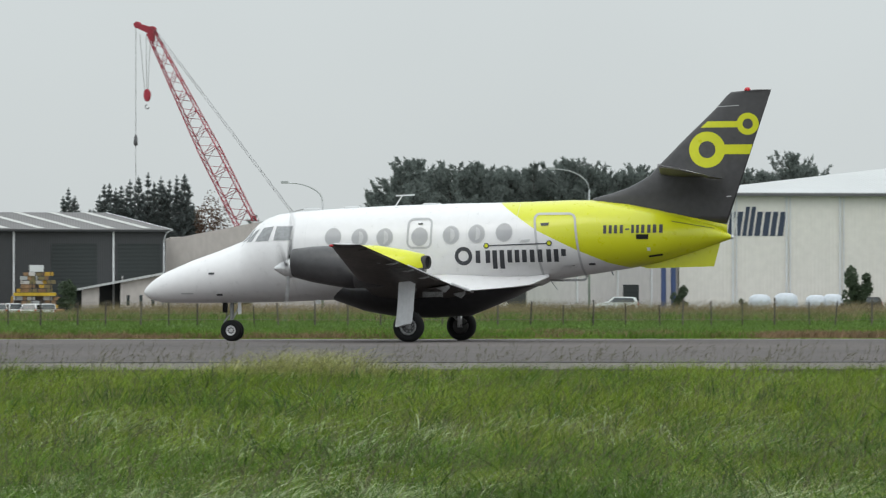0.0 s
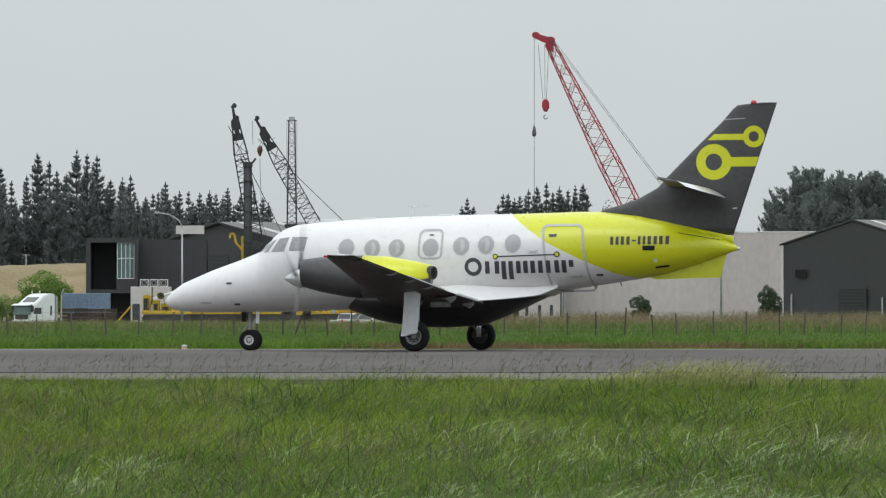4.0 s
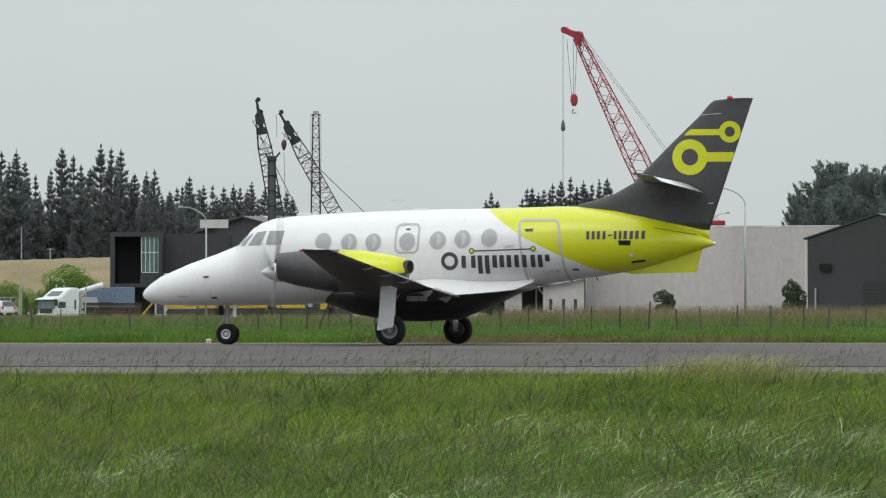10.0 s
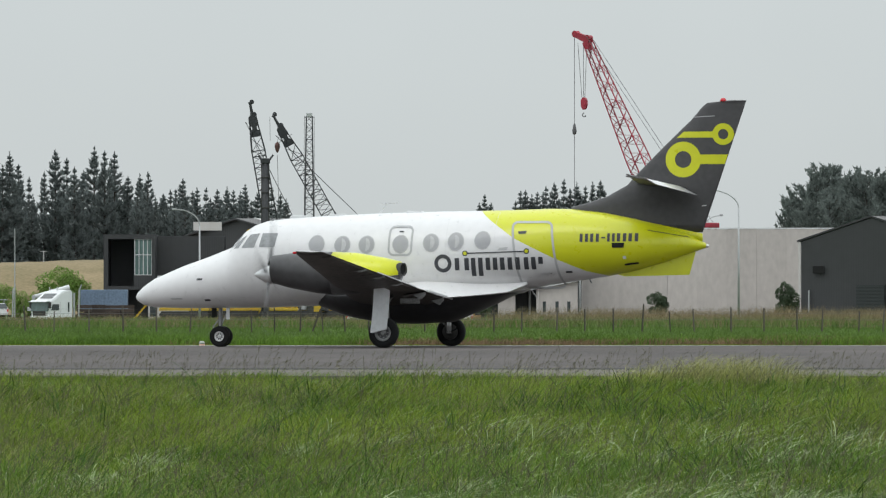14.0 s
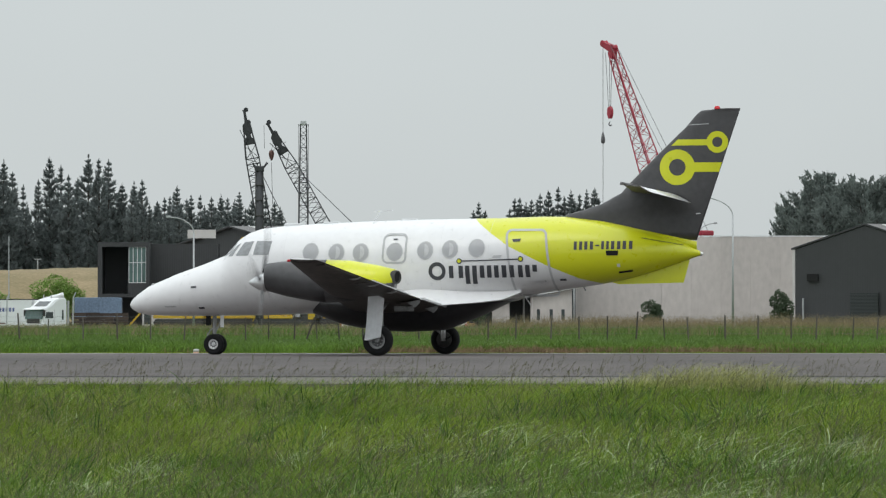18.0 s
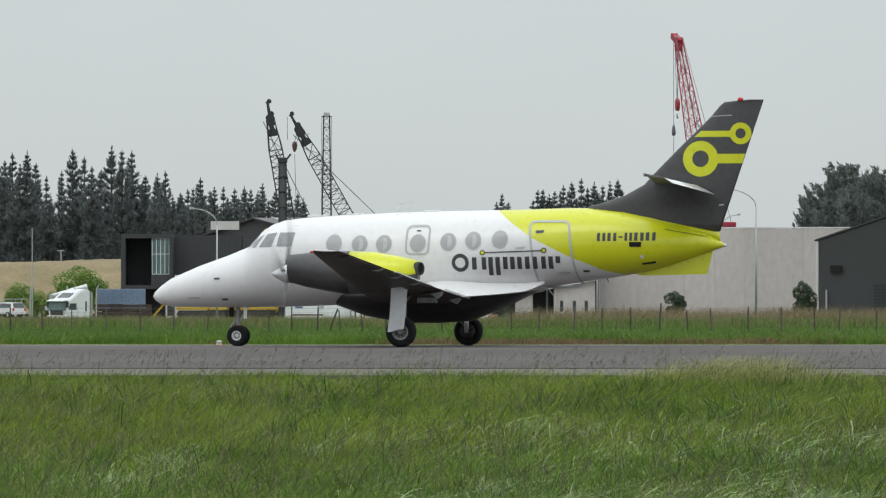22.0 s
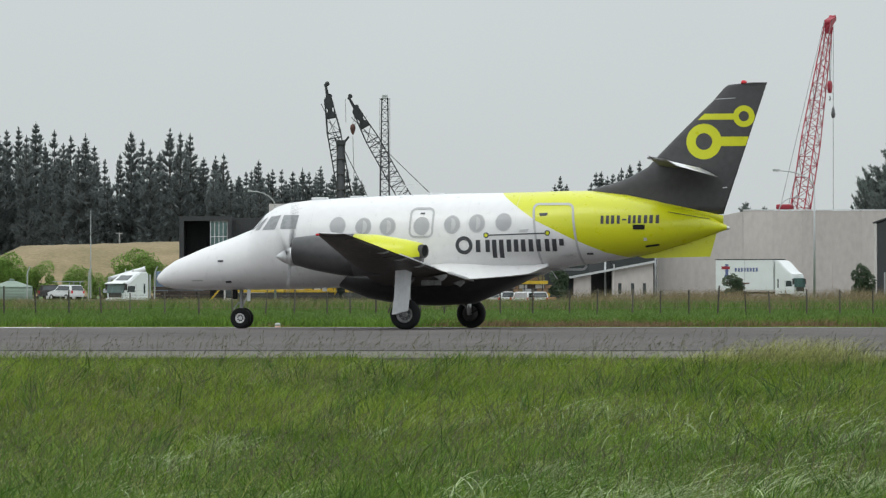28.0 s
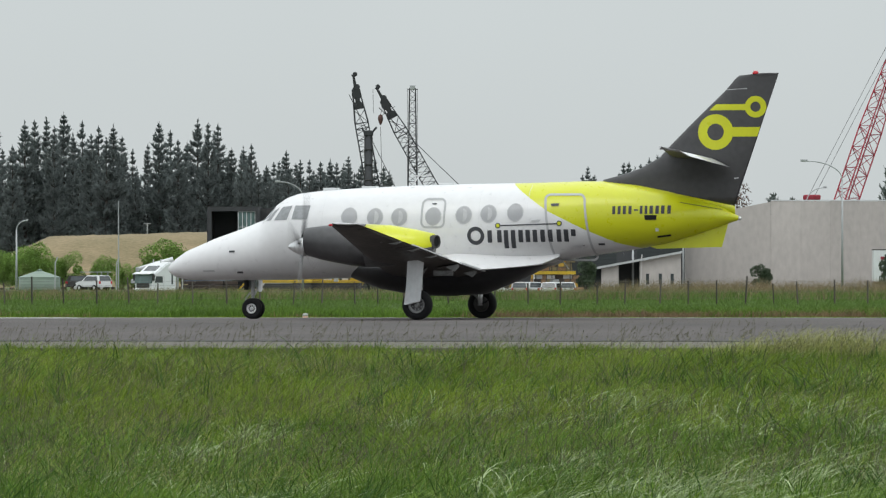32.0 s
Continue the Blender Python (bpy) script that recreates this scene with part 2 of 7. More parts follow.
# ---- mesh helpers ----
def finish(bm, name, material, smooth=False):
    me = bpy.data.meshes.new(name)
    bm.to_mesh(me)
    bm.free()
    for m in (material if isinstance(material, (list, tuple)) else [material]):
        me.materials.append(m)
    if smooth:
        me.polygons.foreach_set("use_smooth", [True] * len(me.polygons))
    return me


def part(name, bm, material, parent=None, label="", smooth=False, m=None):
    """Links a bmesh as one mesh object under a thing or a part."""
    ob = new(name, finish(bm, name, material, smooth))
    if parent:
        ob.parent = parent
    if m is not None:
        ob.matrix_basis = m
    if label:
        tagged(ob, label)
    return ob


def thing(name, m, label, category, group="", kind=""):
    ob = new(name)
    ob.matrix_basis = m
    return tagged(ob, label, category, group, kind)


def block(bm, lo, hi, m=None, bevel=0.0):
    """A box between two corners, with optional bevelled edges."""
    r = bmesh.ops.create_cube(bm, size=1)
    vs = r["verts"]
    for v in vs:
        v.co = Vector([lo[i] + (v.co[i] + 0.5) * (hi[i] - lo[i]) for i in range(3)])
        if m is not None:
            v.co = m @ v.co
    if bevel:
        es = list({e for v in vs for e in v.link_edges})
        bmesh.ops.bevel(bm, geom=es, offset=bevel, segments=2, affect="EDGES", profile=0.5)
    return bm


def beam(bm, a, b, w, h=None):
    """A straight square bar from a to b."""
    a, b = Vector(a), Vector(b)
    d = b - a
    if d.length < 1e-6:
        return bm
    q = d.to_track_quat("Z", "Y").to_matrix().to_4x4()
    h = h or w
    return block(bm, (-w / 2, -h / 2, 0), (w / 2, h / 2, d.length), Matrix.Translation(a) @ q)


def rod(bm, a, b, r1, r2=None, n=10, caps=True):
    """A round, tapered bar from a to b."""
    a, b = Vector(a), Vector(b)
    d = b - a
    q = d.to_track_quat("Z", "Y").to_matrix().to_4x4()
    bmesh.ops.create_cone(bm, cap_ends=caps, segments=n, radius1=r1, radius2=r1 if r2 is None else r2, depth=d.length,
                          matrix=Matrix.Translation(a) @ q @ Matrix.Translation((0, 0, d.length / 2)))
    return bm


def loft(bm, rings, close=True, cap=True):
    """Skins rings of points that all have the same count."""
    vr = [[bm.verts.new(p) for p in r] for r in rings]
    n = len(vr[0])
    for a, b in zip(vr, vr[1:]):
        for i in range(n if close else n - 1):
            j = (i + 1) % n
            bm.faces.new((a[i], a[j], b[j], b[i]))
    if cap:
        bm.faces.new(list(reversed(vr[0])))
        bm.faces.new(vr[-1])
    bmesh.ops.recalc_face_normals(bm, faces=bm.faces)
    return bm


def turned(bm, profile, m=None, n=24, cap=True):
    """A body of revolution about local Z from (radius, height) pairs."""
    rings = [[(r * math.cos(2 * math.pi * i / n), r * math.sin(2 * math.pi * i / n), z) for i in range(n)] for r, z in profile]
    if m is not None:
        rings = [[m @ Vector(p) for p in r] for r in rings]
    return loft(bm, rings, True, cap)


def prism(bm, outline, y0, y1, m=None):
    """An outline in X and Z, given thickness along Y."""
    a = [Vector((x, y0, z)) for x, z in outline]
    b = [Vector((x, y1, z)) for x, z in outline]
    if m is not None:
        a, b = [m @ p for p in a], [m @ p for p in b]
    return loft(bm, [a, b])


def tris(name, verts, faces, material):
    """A mesh from numpy arrays of vertices and triangles."""
    me = bpy.data.meshes.new(name)
    nf = len(faces)
    me.vertices.add(len(verts))
    me.vertices.foreach_set("co", np.asarray(verts, dtype=np.float32).ravel())
    me.loops.add(nf * 3)
    me.loops.foreach_set("vertex_index", np.asarray(faces, dtype=np.int32).ravel())
    me.polygons.add(nf)
    me.polygons.foreach_set("loop_start", np.arange(0, nf * 3, 3, dtype=np.int32))
    me.polygons.foreach_set("loop_total", np.full(nf, 3, dtype=np.int32))
    me.materials.append(material)
    me.update(calc_edges=True)
    return me


def interp(x, xs, ys):
    return float(np.interp(x, xs, ys))

# ---- ground, runway, grass ----
def ground_height(y, x=0.0):
    """Open ground; a parking strip and deeper road, sunk to fit vehicles to the camera's view, climb to the yard's
    level.
    """
    z = interp(y, [-60, 20, 40, 50, 59, 63.8, 71, 125, 130, 150, 230, 260, 5000],
               [-0.9, -0.88, -0.84, -0.74, -0.38, -0.06, -0.06, -0.09, -0.08, -0.01, 0.0, 0.0, 0.0])
    dip = interp(y, [548.6, 549.1, 556.2, 557.0, 561.0, 561.4], [0.0, -0.7, -0.7, -1.45, -1.45, 0.0])
    return z + dip * interp(x, [6, 18], [1.0, 0.0])


bm = bmesh.new()
ys = [-60, 0, 20, 30, 36, 40, 46, 50, 53, 56, 59, 61.5, 63.8, 68, 71, 100, 125, 130, 140, 150, 180, 230, 260, 400, 545, 548.6, 549.1, 556.2, 557.0, 561.0, 561.4, 700, 1200, 4500]
xs = [-4000, -1000, -300, -100, -40, -20, -10, 0, 6, 12, 18, 40, 100, 300, 1000, 4000]
rows = [[bm.verts.new((x, y, ground_height(y, x))) for x in xs] for y in ys]
for r0, r1 in zip(rows, rows[1:]):
    for i in range(len(xs) - 1):
        bm.faces.new((r0[i], r0[i + 1], r1[i + 1], r1[i]))
tagged(part("ground", bm, M["ground"], smooth=True), "grassy airfield ground reaching the horizon", "ground", kind="structure")

bm = loft(bmesh.new(), [[(x, 71.6, -0.3), (x, 125.8, -0.3), (x, 125.8, -0.03), (x, 71.6, 0.0)] for x in (-900, 900)])
tagged(part("runway", bm, M["asphalt"]), "worn grey asphalt runway", "runway", kind="structure")
bm = block(bmesh.new(), (-900, 63.9, -0.3), (900, 71.6, -0.004))
tagged(part("runway_shoulder", bm, M["shoulder"]), "pale gravel shoulder along the asphalt", "pavement", kind="structure")
bm = block(bmesh.new(), (-900, 71.2, -0.1), (900, 72.3, 0.004))
tagged(part("tar_joint", bm, M["joint"]), "dark tar joint between runway and shoulder", "marking", kind="structure")
bm = bmesh.new()
block(bm, (-900, 124.9, -0.06), (900, 125.25, -0.0255))
tagged(part("edge_line", bm, M["line"]), "worn white painted edge line", "marking", kind="structure")
bm = block(bmesh.new(), (-18.25, 123.9, -0.06), (-10.57, 124.8, -0.023))
tagged(part("runway_bar", bm, M["bright_line"]), "fresh white painted bar at the runway edge", "marking", kind="structure")
bm = block(bmesh.new(), (-400, 561.4, -0.2), (400, 700, 0.03))
tagged(part("yard", bm, M["yard"]), "grey gravel yard round the industrial sheds", "pavement", kind="structure")


def blades(rng, x, y, z, h, w, lean, seg=3, droop=0.22, bow=None):
    """Tapered, bent grass blades as triangles: arrays in, vertices and faces out."""
    n = len(x)
    a = rng.uniform(0, 2 * math.pi, n)
    dx, dy = np.cos(a), np.sin(a)
    bend = h * rng.uniform(0.1, 0.7, n)
    bx = h * (lean * rng.uniform(0.2, 1.3, n) + rng.normal(0, 0.42, n)) + bend * np.cos(a + 1.57) * 0.7
    by = bend * np.sin(a + 1.57) * 0.7
    if bow is not None:
        bx, by = bow
    vs = []
    for k in range(seg):
        f = k / seg
        ww = w * (1 - 0.6 * f)
        cx, cy, cz = x + bx * f * f, y + by * f * f, z + h * (f - droop * f * f)
        vs.append(np.stack([cx - dx * ww / 2, cy - dy * ww / 2, cz], 1))
        vs.append(np.stack([cx + dx * ww / 2, cy + dy * ww / 2, cz], 1))
    vs.append(np.stack([x + bx, y + by, z + h * (1 - droop)], 1))
    verts = np.stack(vs, 1).reshape(-1, 3)
    nv = seg * 2 + 1
    f = []
    for k in range(seg - 1):
        f += [(2 * k, 2 * k + 1, 2 * k + 3), (2 * k, 2 * k + 3, 2 * k + 2)]
    f.append((2 * seg - 2, 2 * seg - 1, 2 * seg))
    faces = (np.arange(n)[:, None, None] * nv + np.array(f)[None]).reshape(-1, 3)
    return verts, faces


def smooth_noise(rng, x, y, cell):
    """A soft random field for patchiness, 0 to 1."""
    g = rng.uniform(0, 1, (64, 64))
    u, v = x / cell, y / cell
    i, j = np.floor(u).astype(int), np.floor(v).astype(int)
    fu, fv = u - i, v - j
    fu, fv = fu * fu * (3 - 2 * fu), fv * fv * (3 - 2 * fv)
    q = lambda a, b: g[a % 64, b % 64]
    return (q(i, j) * (1 - fu) + q(i + 1, j) * fu) * (1 - fv) + (q(i, j + 1) * (1 - fu) + q(i + 1, j + 1) * fu) * fv


GH = np.vectorize(ground_height)


def sward(name, label, material, count, near, far, h0, h1, w0, w1, lean, seed, spread=0.0, per=1, patch=None, slack=1.06, seg=3, left=-0.0985, rough=0.0, droop=0.22):
    """A patch of standing grass between two distances, inside the sector that the camera's pan covers."""
    rng = np.random.default_rng(seed)
    y = rng.uniform(near, far, count)
    x = rng.uniform(left * slack, 0.178 * slack, count) * y
    if patch:
        cell, lo = patch
        keep = smooth_noise(rng, x, y, cell) > lo
        x, y = x[keep], y[keep]
    if per > 1:
        x, y = np.repeat(x, per), np.repeat(y, per)
        x, y = x + rng.normal(0, spread, len(x)), y + rng.normal(0, spread, len(y))
    tall = smooth_noise(rng, x, y, 2.2) * 0.35 + smooth_noise(rng, x, y, 0.45) * 0.4 + 0.62
    h = rng.uniform(h0, h1, len(x)) * tall
    if rough:
        h = h * (1 - rough + 2 * rough * smooth_noise(rng, x, y, 0.6) * smooth_noise(rng, x, y, 0.25) ** 0.5)
    edge = np.clip((64.3 - y) / 5, 0.3 + 0.55 * smooth_noise(rng, x, y, 0.7), 1.0) if near < 100 else 1.0
    v, f = blades(rng, x, y, GH(y) - 0.02, h * edge, rng.uniform(w0, w1, len(x)), lean, seg, droop)
    ob = new(name, tris(name, v, f, material))
    return tagged(ob, label, "grass", kind="stuff")


sward("meadow_grass", "tall green meadow grass bending in the wind", M["grass"], 20000, 41, 64.0, 0.20, 0.38, 0.005, 0.012, 0.10, 1, 0.09, 8, rough=0.45)
sward("meadow_grass", "deep green lush blades of the near meadow", M["grass_near"], 7000, 33, 50.0, 0.24, 0.44, 0.006, 0.013, 0.10, 13, 0.12, 9, rough=0.9)
sward("meadow_grass", "pale dry stems among the meadow grass", M["grass_dry"], 7000, 36, 64.0, 0.30, 0.52, 0.002, 0.004, 0.2, 2, 0.10, 3, patch=(3.0, 0.40))
sward("meadow_grass", "yellow-green turf where the meadow meets the shoulder", M["grass"], 8500, 60.5, 64.6, 0.15, 0.41, 0.003, 0.006, 0.2, 14, 0.12, 7, patch=(0.8, 0.35), rough=0.9)
sward("verge_grass", "rough green grass beyond the runway", M["grass_far"], 24000, 131.0, 250, 0.08, 0.19, 0.010, 0.022, 0.2, 4, 0.25, 7, seg=2)
sward("verge_grass", "brown dead tufts along the runway's far verge", M["dead"], 9000, 130.2, 135, 0.16, 0.34, 0.012, 0.025, 0.3, 5, 0.3, 6, patch=(2.2, 0.42), left=-0.012, seg=2)
sward("verge_grass", "scattered brown tufts along the far verge", M["dead"], 5000, 130.0, 134, 0.12, 0.25, 0.012, 0.025, 0.3, 15, 0.3, 6, patch=(1.4, 0.70), seg=2)
sward("verge_grass", "dark green tufts along the far verge", M["grass_near"], 8000, 130.0, 135, 0.16, 0.42, 0.012, 0.028, 0.2, 16, 0.25, 6, patch=(2.4, 0.52), seg=2)
sward("verge_grass", "short bright grass at the runway's far edge", M["grass"], 12000, 125.9, 129.8, 0.05, 0.12, 0.01, 0.02, 0.2, 12, 0.12, 6, seg=2)


def tussocks(label, material, count, per, near, far, h0, h1, w0, w1, lean, seed, spread=0.06, seg=4, droop=0.3, span=(-0.105, 0.185), patch=None):
    """Separate clumps of grass: the blades of one clump share its height, its lean and its arch."""
    rng = np.random.default_rng(seed)
    y = rng.uniform(near, far, count)
    x = rng.uniform(span[0], span[1], count) * y
    if patch:
        keep = smooth_noise(rng, x * 1.0, y * 0.35, patch[0]) > patch[1]
        x, y = x[keep], y[keep]
    n = len(x)
    H = rng.uniform(h0, h1, n) * (0.75 + 0.5 * smooth_noise(rng, x, y, 0.8))
    side = rng.normal(lean, 0.45 + 0.3 * abs(lean), n)
    q = lambda v: np.repeat(v, per)
    m = n * per
    px, py = q(x) + rng.normal(0, spread, m), q(y) + rng.normal(0, spread * 2, m)
    h = q(H) * rng.uniform(0.55, 1.1, m) * np.clip((65.0 - py) / 4, 0.5, 1.0)
    bow = (h * (q(side) * rng.uniform(0.6, 1.3, m) + rng.normal(0, 0.14, m)), h * rng.normal(0, 0.3, m))
    v, f = blades(rng, px, py, GH(py) - 0.02, h, rng.uniform(w0, w1, m), lean, seg, droop, bow)
    return tagged(new("meadow_grass", tris("meadow_grass", v, f, M[material])), label, "grass", kind="stuff")


def seed_heads(count, near, far, seed):
    """Thin stalks, each ending in a loose feathery panicle of small spikelets."""
    rng = np.random.default_rng(seed)
    y = rng.uniform(near, far, count)
    x = rng.uniform(-0.105, 0.19, count) * y
    h = rng.uniform(0.34, 0.66, count) * np.clip((65.2 - y) / 4, 0.7, 1.0)
    z = GH(y)
    bend = rng.normal(0.28, 0.22, count)
    at = lambda f: np.stack([x + bend * h * f * f, y, z + h * (f - 0.22 * f ** 3 * np.abs(bend))], 1)
    vs, fs, k = [], [], 0
    for f0, f1, w in ((0, 0.5, 0.0016), (0.5, 1.0, 0.0013)):
        p, q = at(f0), at(f1)
        off = np.array([w, 0, 0])
        vs.append(np.stack([p - off, p + off, q], 1).reshape(-1, 3))
    for j in range(14):
        p = at(0.76 + 0.24 * j / 14)
        ln = (0.03 * (1.1 - j / 14) * rng.uniform(0.5, 1.3, count))[:, None]
        d = rng.normal(0, 0.4, (count, 3)) + np.array([0.3, 0, 0.8])
        d /= np.linalg.norm(d, axis=1)[:, None]
        q = p + d * ln
        side = np.array([0.0018, 0, 0.0008])
        vs.append(np.stack([q - d * 0.022, q + side, q + d * 0.006], 1).reshape(-1, 3))
        vs.append(np.stack([q - d * 0.022, q - side, q + d * 0.006], 1).reshape(-1, 3))
    v = np.concatenate(vs)
    return tagged(new("grass_seed_heads", tris("grass_seed_heads", v, np.arange(len(v)).reshape(-1, 3), M["seed_dark"])), "feathery brown seed heads on thin grass stalks", "grass", kind="stuff")


seed_heads(4400, 36, 64.3, 3)
seed_heads(320, 60.5, 64.3, 33)
tussocks("leaning green clumps of the meadow", "grass_mid", 5800, 13, 34, 64.5, 0.24, 0.43, 0.006, 0.014, 0.30, 61, 0.08)
tussocks("dark green upright clumps of the meadow", "grass_deep", 2500, 9, 34, 62.5, 0.28, 0.50, 0.008, 0.017, 0.15, 62, 0.05, droop=0.18, patch=(1.1, 0.35))
tussocks("yellow-green clumps of the meadow", "grass", 2700, 16, 36, 64.6, 0.24, 0.44, 0.004, 0.010, 0.3, 63, 0.09, patch=(2.0, 0.4))
tussocks("grey-brown flowering clumps of the meadow", "seed", 3700, 12, 36, 63.6, 0.32, 0.52, 0.0025, 0.006, 0.40, 64, 0.14, droop=0.45, patch=(2.4, 0.36))
tussocks("long pale arching blades in the meadow", "grass_pale", 1700, 4, 33.5, 44, 0.40, 0.64, 0.007, 0.013, 0.75, 65, 0.06, 7, 0.56, patch=(1.0, 0.36))
tussocks("dark stems between the pale blades", "grass_deep", 1500, 8, 33.5, 45, 0.26, 0.46, 0.007, 0.014, 0.1, 68, 0.05, droop=0.15, patch=(0.8, 0.4))
tussocks("pale arching blades on the thicker side of the meadow", "grass_pale", 1700, 4, 33.5, 55, 0.46, 0.72, 0.008, 0.014, 0.65, 66, 0.07, 7, 0.56, span=(-0.02, 0.185), patch=(1.6, 0.45))
tussocks("short pale blades scattered over the meadow", "grass_pale", 1300, 3, 42, 63, 0.36, 0.56, 0.005, 0.010, 0.6, 67, 0.06, 5, 0.5, patch=(1.2, 0.4))
sward("meadow_grass", "reddish flowering stems over the meadow", M["seed"], 4000, 44, 63.5, 0.34, 0.52, 0.0016, 0.0034, 0.2, 10, 0.12, 3, patch=(3.0, 0.42))
sward("rank_weeds", "tall brownish weeds along the farm fence", M["rank"], 7500, 236, 275, 0.5, 0.84, 0.012, 0.03, 0.2, 6, 0.3, 6, patch=(5.0, 0.25), seg=2)
sward("rank_weeds", "taller rusty weeds at the foot of the hall", M["rank"], 9000, 262, 285, 0.85, 1.35, 0.012, 0.026, 0.2, 26, 0.3, 6, patch=(2.5, 0.4), left=0.012, seg=2)
sward("rank_weeds", "tall green weeds along the farm fence", M["grass_far"], 9000, 234, 275, 0.42, 0.72, 0.012, 0.03, 0.2, 8, 0.3, 6, seg=2)


def tuft(x, y, seed):
    """A tall yellowish clump that stands above the runway's near edge."""
    rng = np.random.default_rng(seed)
    n = 1000
    px, py = rng.normal(x, 0.6, n), rng.normal(y, 0.25, n)
    h = rng.uniform(0.16, 0.54, n) * np.exp(-((px - x) / 1.0) ** 2) + 0.1
    v, f = blades(rng, px, py, GH(py), h, rng.uniform(0.003, 0.008, n), 0.35, 4, 0.4)
    return tagged(new("grass_tuft", tris("grass_tuft", v, f, M["grass_dry"])), "tall yellowing clump of grass beside the runway", "grass", kind="stuff")


tuft(3.15, 63.2, 7)
tuft(3.75, 63.3, 8)


def swaying_clump(x, y, seed):
    """A clump of long blades that rocks in the wind, its origin at the root."""
    rng = np.random.default_rng(seed)
    n = 90
    v, f = blades(rng, rng.normal(0, 0.09, n), rng.normal(0, 0.09, n), np.zeros(n), rng.uniform(0.38, 0.62, n), rng.uniform(0.004, 0.009, n), 0.4, 5, 0.45)
    ob = new("grass_clump", tris("grass_clump", v, f, M["grass_pale"] if seed % 3 == 0 else M["grass_near"]))
    ob.matrix_basis = pose(x, y, ground_height(y))
    return tagged(ob, "long-bladed grass clump rocking in the wind", "grass", "swaying grass clumps")


crng = np.random.default_rng(77)
clumps = []
for k in range(26):
    y = crng.uniform(36, 52)
    clumps.append(swaying_clump(crng.uniform(-0.095, 0.165) * y, y, 700 + k))

# ---- the aircraft: X forward, Y to its left, Z up, origin on the ground between its main wheels ----
HEADING = 14.6
aircraft = thing("aircraft", pose(-0.26, 120, -0.03, 0, 0, 180 - HEADING),
                 "white twin-propeller airliner with yellow rear and charcoal tail on runway", "aircraft")
FX = [-6.62, -6.58, -6.28, -5.65, -5.0, -4.36, -3.53, -3.07, -2.17, -1.39, -0.48, 0.83, 2.15, 2.94, 3.47, 3.74, 3.94, 4.07, 4.27, 4.81, 5.47, 6.15, 6.41, 6.55, 6.60]
FT = [2.27, 2.31, 2.47, 2.69, 2.86, 2.99, 3.08, 3.085, 3.06, 3.045, 3.036, 3.004, 2.947, 2.90, 2.838, 2.75, 2.62, 2.48, 2.26, 2.05, 1.823, 1.54, 1.363, 1.23, 1.15]
FB = [2.22, 2.20, 2.097, 1.886, 1.70, 1.575, 1.455, 1.389, 1.226, 1.10, 1.04, 0.97, 0.93, 0.905, 0.888, 0.885, 0.882, 0.88, 0.878, 0.875, 0.875, 0.893, 0.945, 1.03, 1.10]
FW = [0.025, 0.06, 0.22, 0.42, 0.56, 0.69, 0.82, 0.87, 0.955, 0.985, 0.99, 0.99, 0.99, 0.98, 0.95, 0.92, 0.89, 0.87, 0.82, 0.69, 0.53, 0.36, 0.24, 0.12, 0.03]
FX, FT, FB, FW = (np.array(a) for a in (FX, FT, FB, FW))


def fuse_section(x):
    return interp(x, FX, FT), interp(x, FX, FB), interp(x, FX, FW)


def fuse_side(x, z, out=0.0):
    """The point of the fuselage's left side at this station and height, pushed out a little."""
    t, b, w = fuse_section(x)
    c, hh = (t + b) / 2, (t - b) / 2
    k = max(-0.999, min(0.999, (z - c) / hh))
    y = w * (1 - abs(k) ** 2.1) ** 0.5
    ny, nz = y / max(w, 0.01) / max(w, 0.01), k / hh
    d = math.hypot(ny, nz) or 1
    return Vector((x, y + out * ny / d, z + out * nz / d))


def livery():
    """White paint that turns to yellow behind a line sweeping down and back."""
    m = mat("fuselage_paint", WHITE, 0.3, var=0.03, scale=1.5, coat=0.3)
    n, l = m.node_tree.nodes, m.node_tree.links
    b = n["Principled BSDF"]
    old = b.inputs["Base Color"].links[0].from_socket
    co, sx = n.new("ShaderNodeTexCoord"), n.new("ShaderNodeSeparateXYZ")
    l.new(co.outputs["Object"], sx.inputs[0])
    mr = n.new("ShaderNodeMapRange")
    mr.inputs[1].default_value, mr.inputs[2].default_value = 1.4, 3.2
    l.new(sx.outputs[2], mr.inputs[0])
    ramp = n.new("ShaderNodeValToRGB")
    el = ramp.color_ramp.elements
    line = [(1.4, -5.2), (1.556, -4.57), (1.695, -3.98), (2.0, -3.27), (2.41, -2.45), (3.0, -1.59), (3.2, -1.3)]
    for i, (z, x) in enumerate(line):
        e = el[i] if i < 2 else el.new((z - 1.4) / 1.8)
        if i < 2:
            e.position = (z - 1.4) / 1.8
        v = (x + 6) / 6
        e.color = (v, v, v, 1)
    l.new(mr.outputs[0], ramp.inputs[0])
    back = n.new("ShaderNodeMapRange")
    back.inputs[1].default_value, back.inputs[2].default_value = -6, 0
    l.new(sx.outputs[0], back.inputs[0])
    cmp = n.new("ShaderNodeMath")
    cmp.operation = "LESS_THAN"
    l.new(back.outputs[0], cmp.inputs[0])
    l.new(ramp.outputs[0], cmp.inputs[1])
    mix = n.new("ShaderNodeMix")
    mix.data_type = "RGBA"
    mix.inputs[7].default_value = (*YELLOW, 1)
    l.new(cmp.outputs[0], mix.inputs[0])
    l.new(old, mix.inputs[6])
    l.new(mix.outputs[2], b.inputs["Base Color"])
    return m


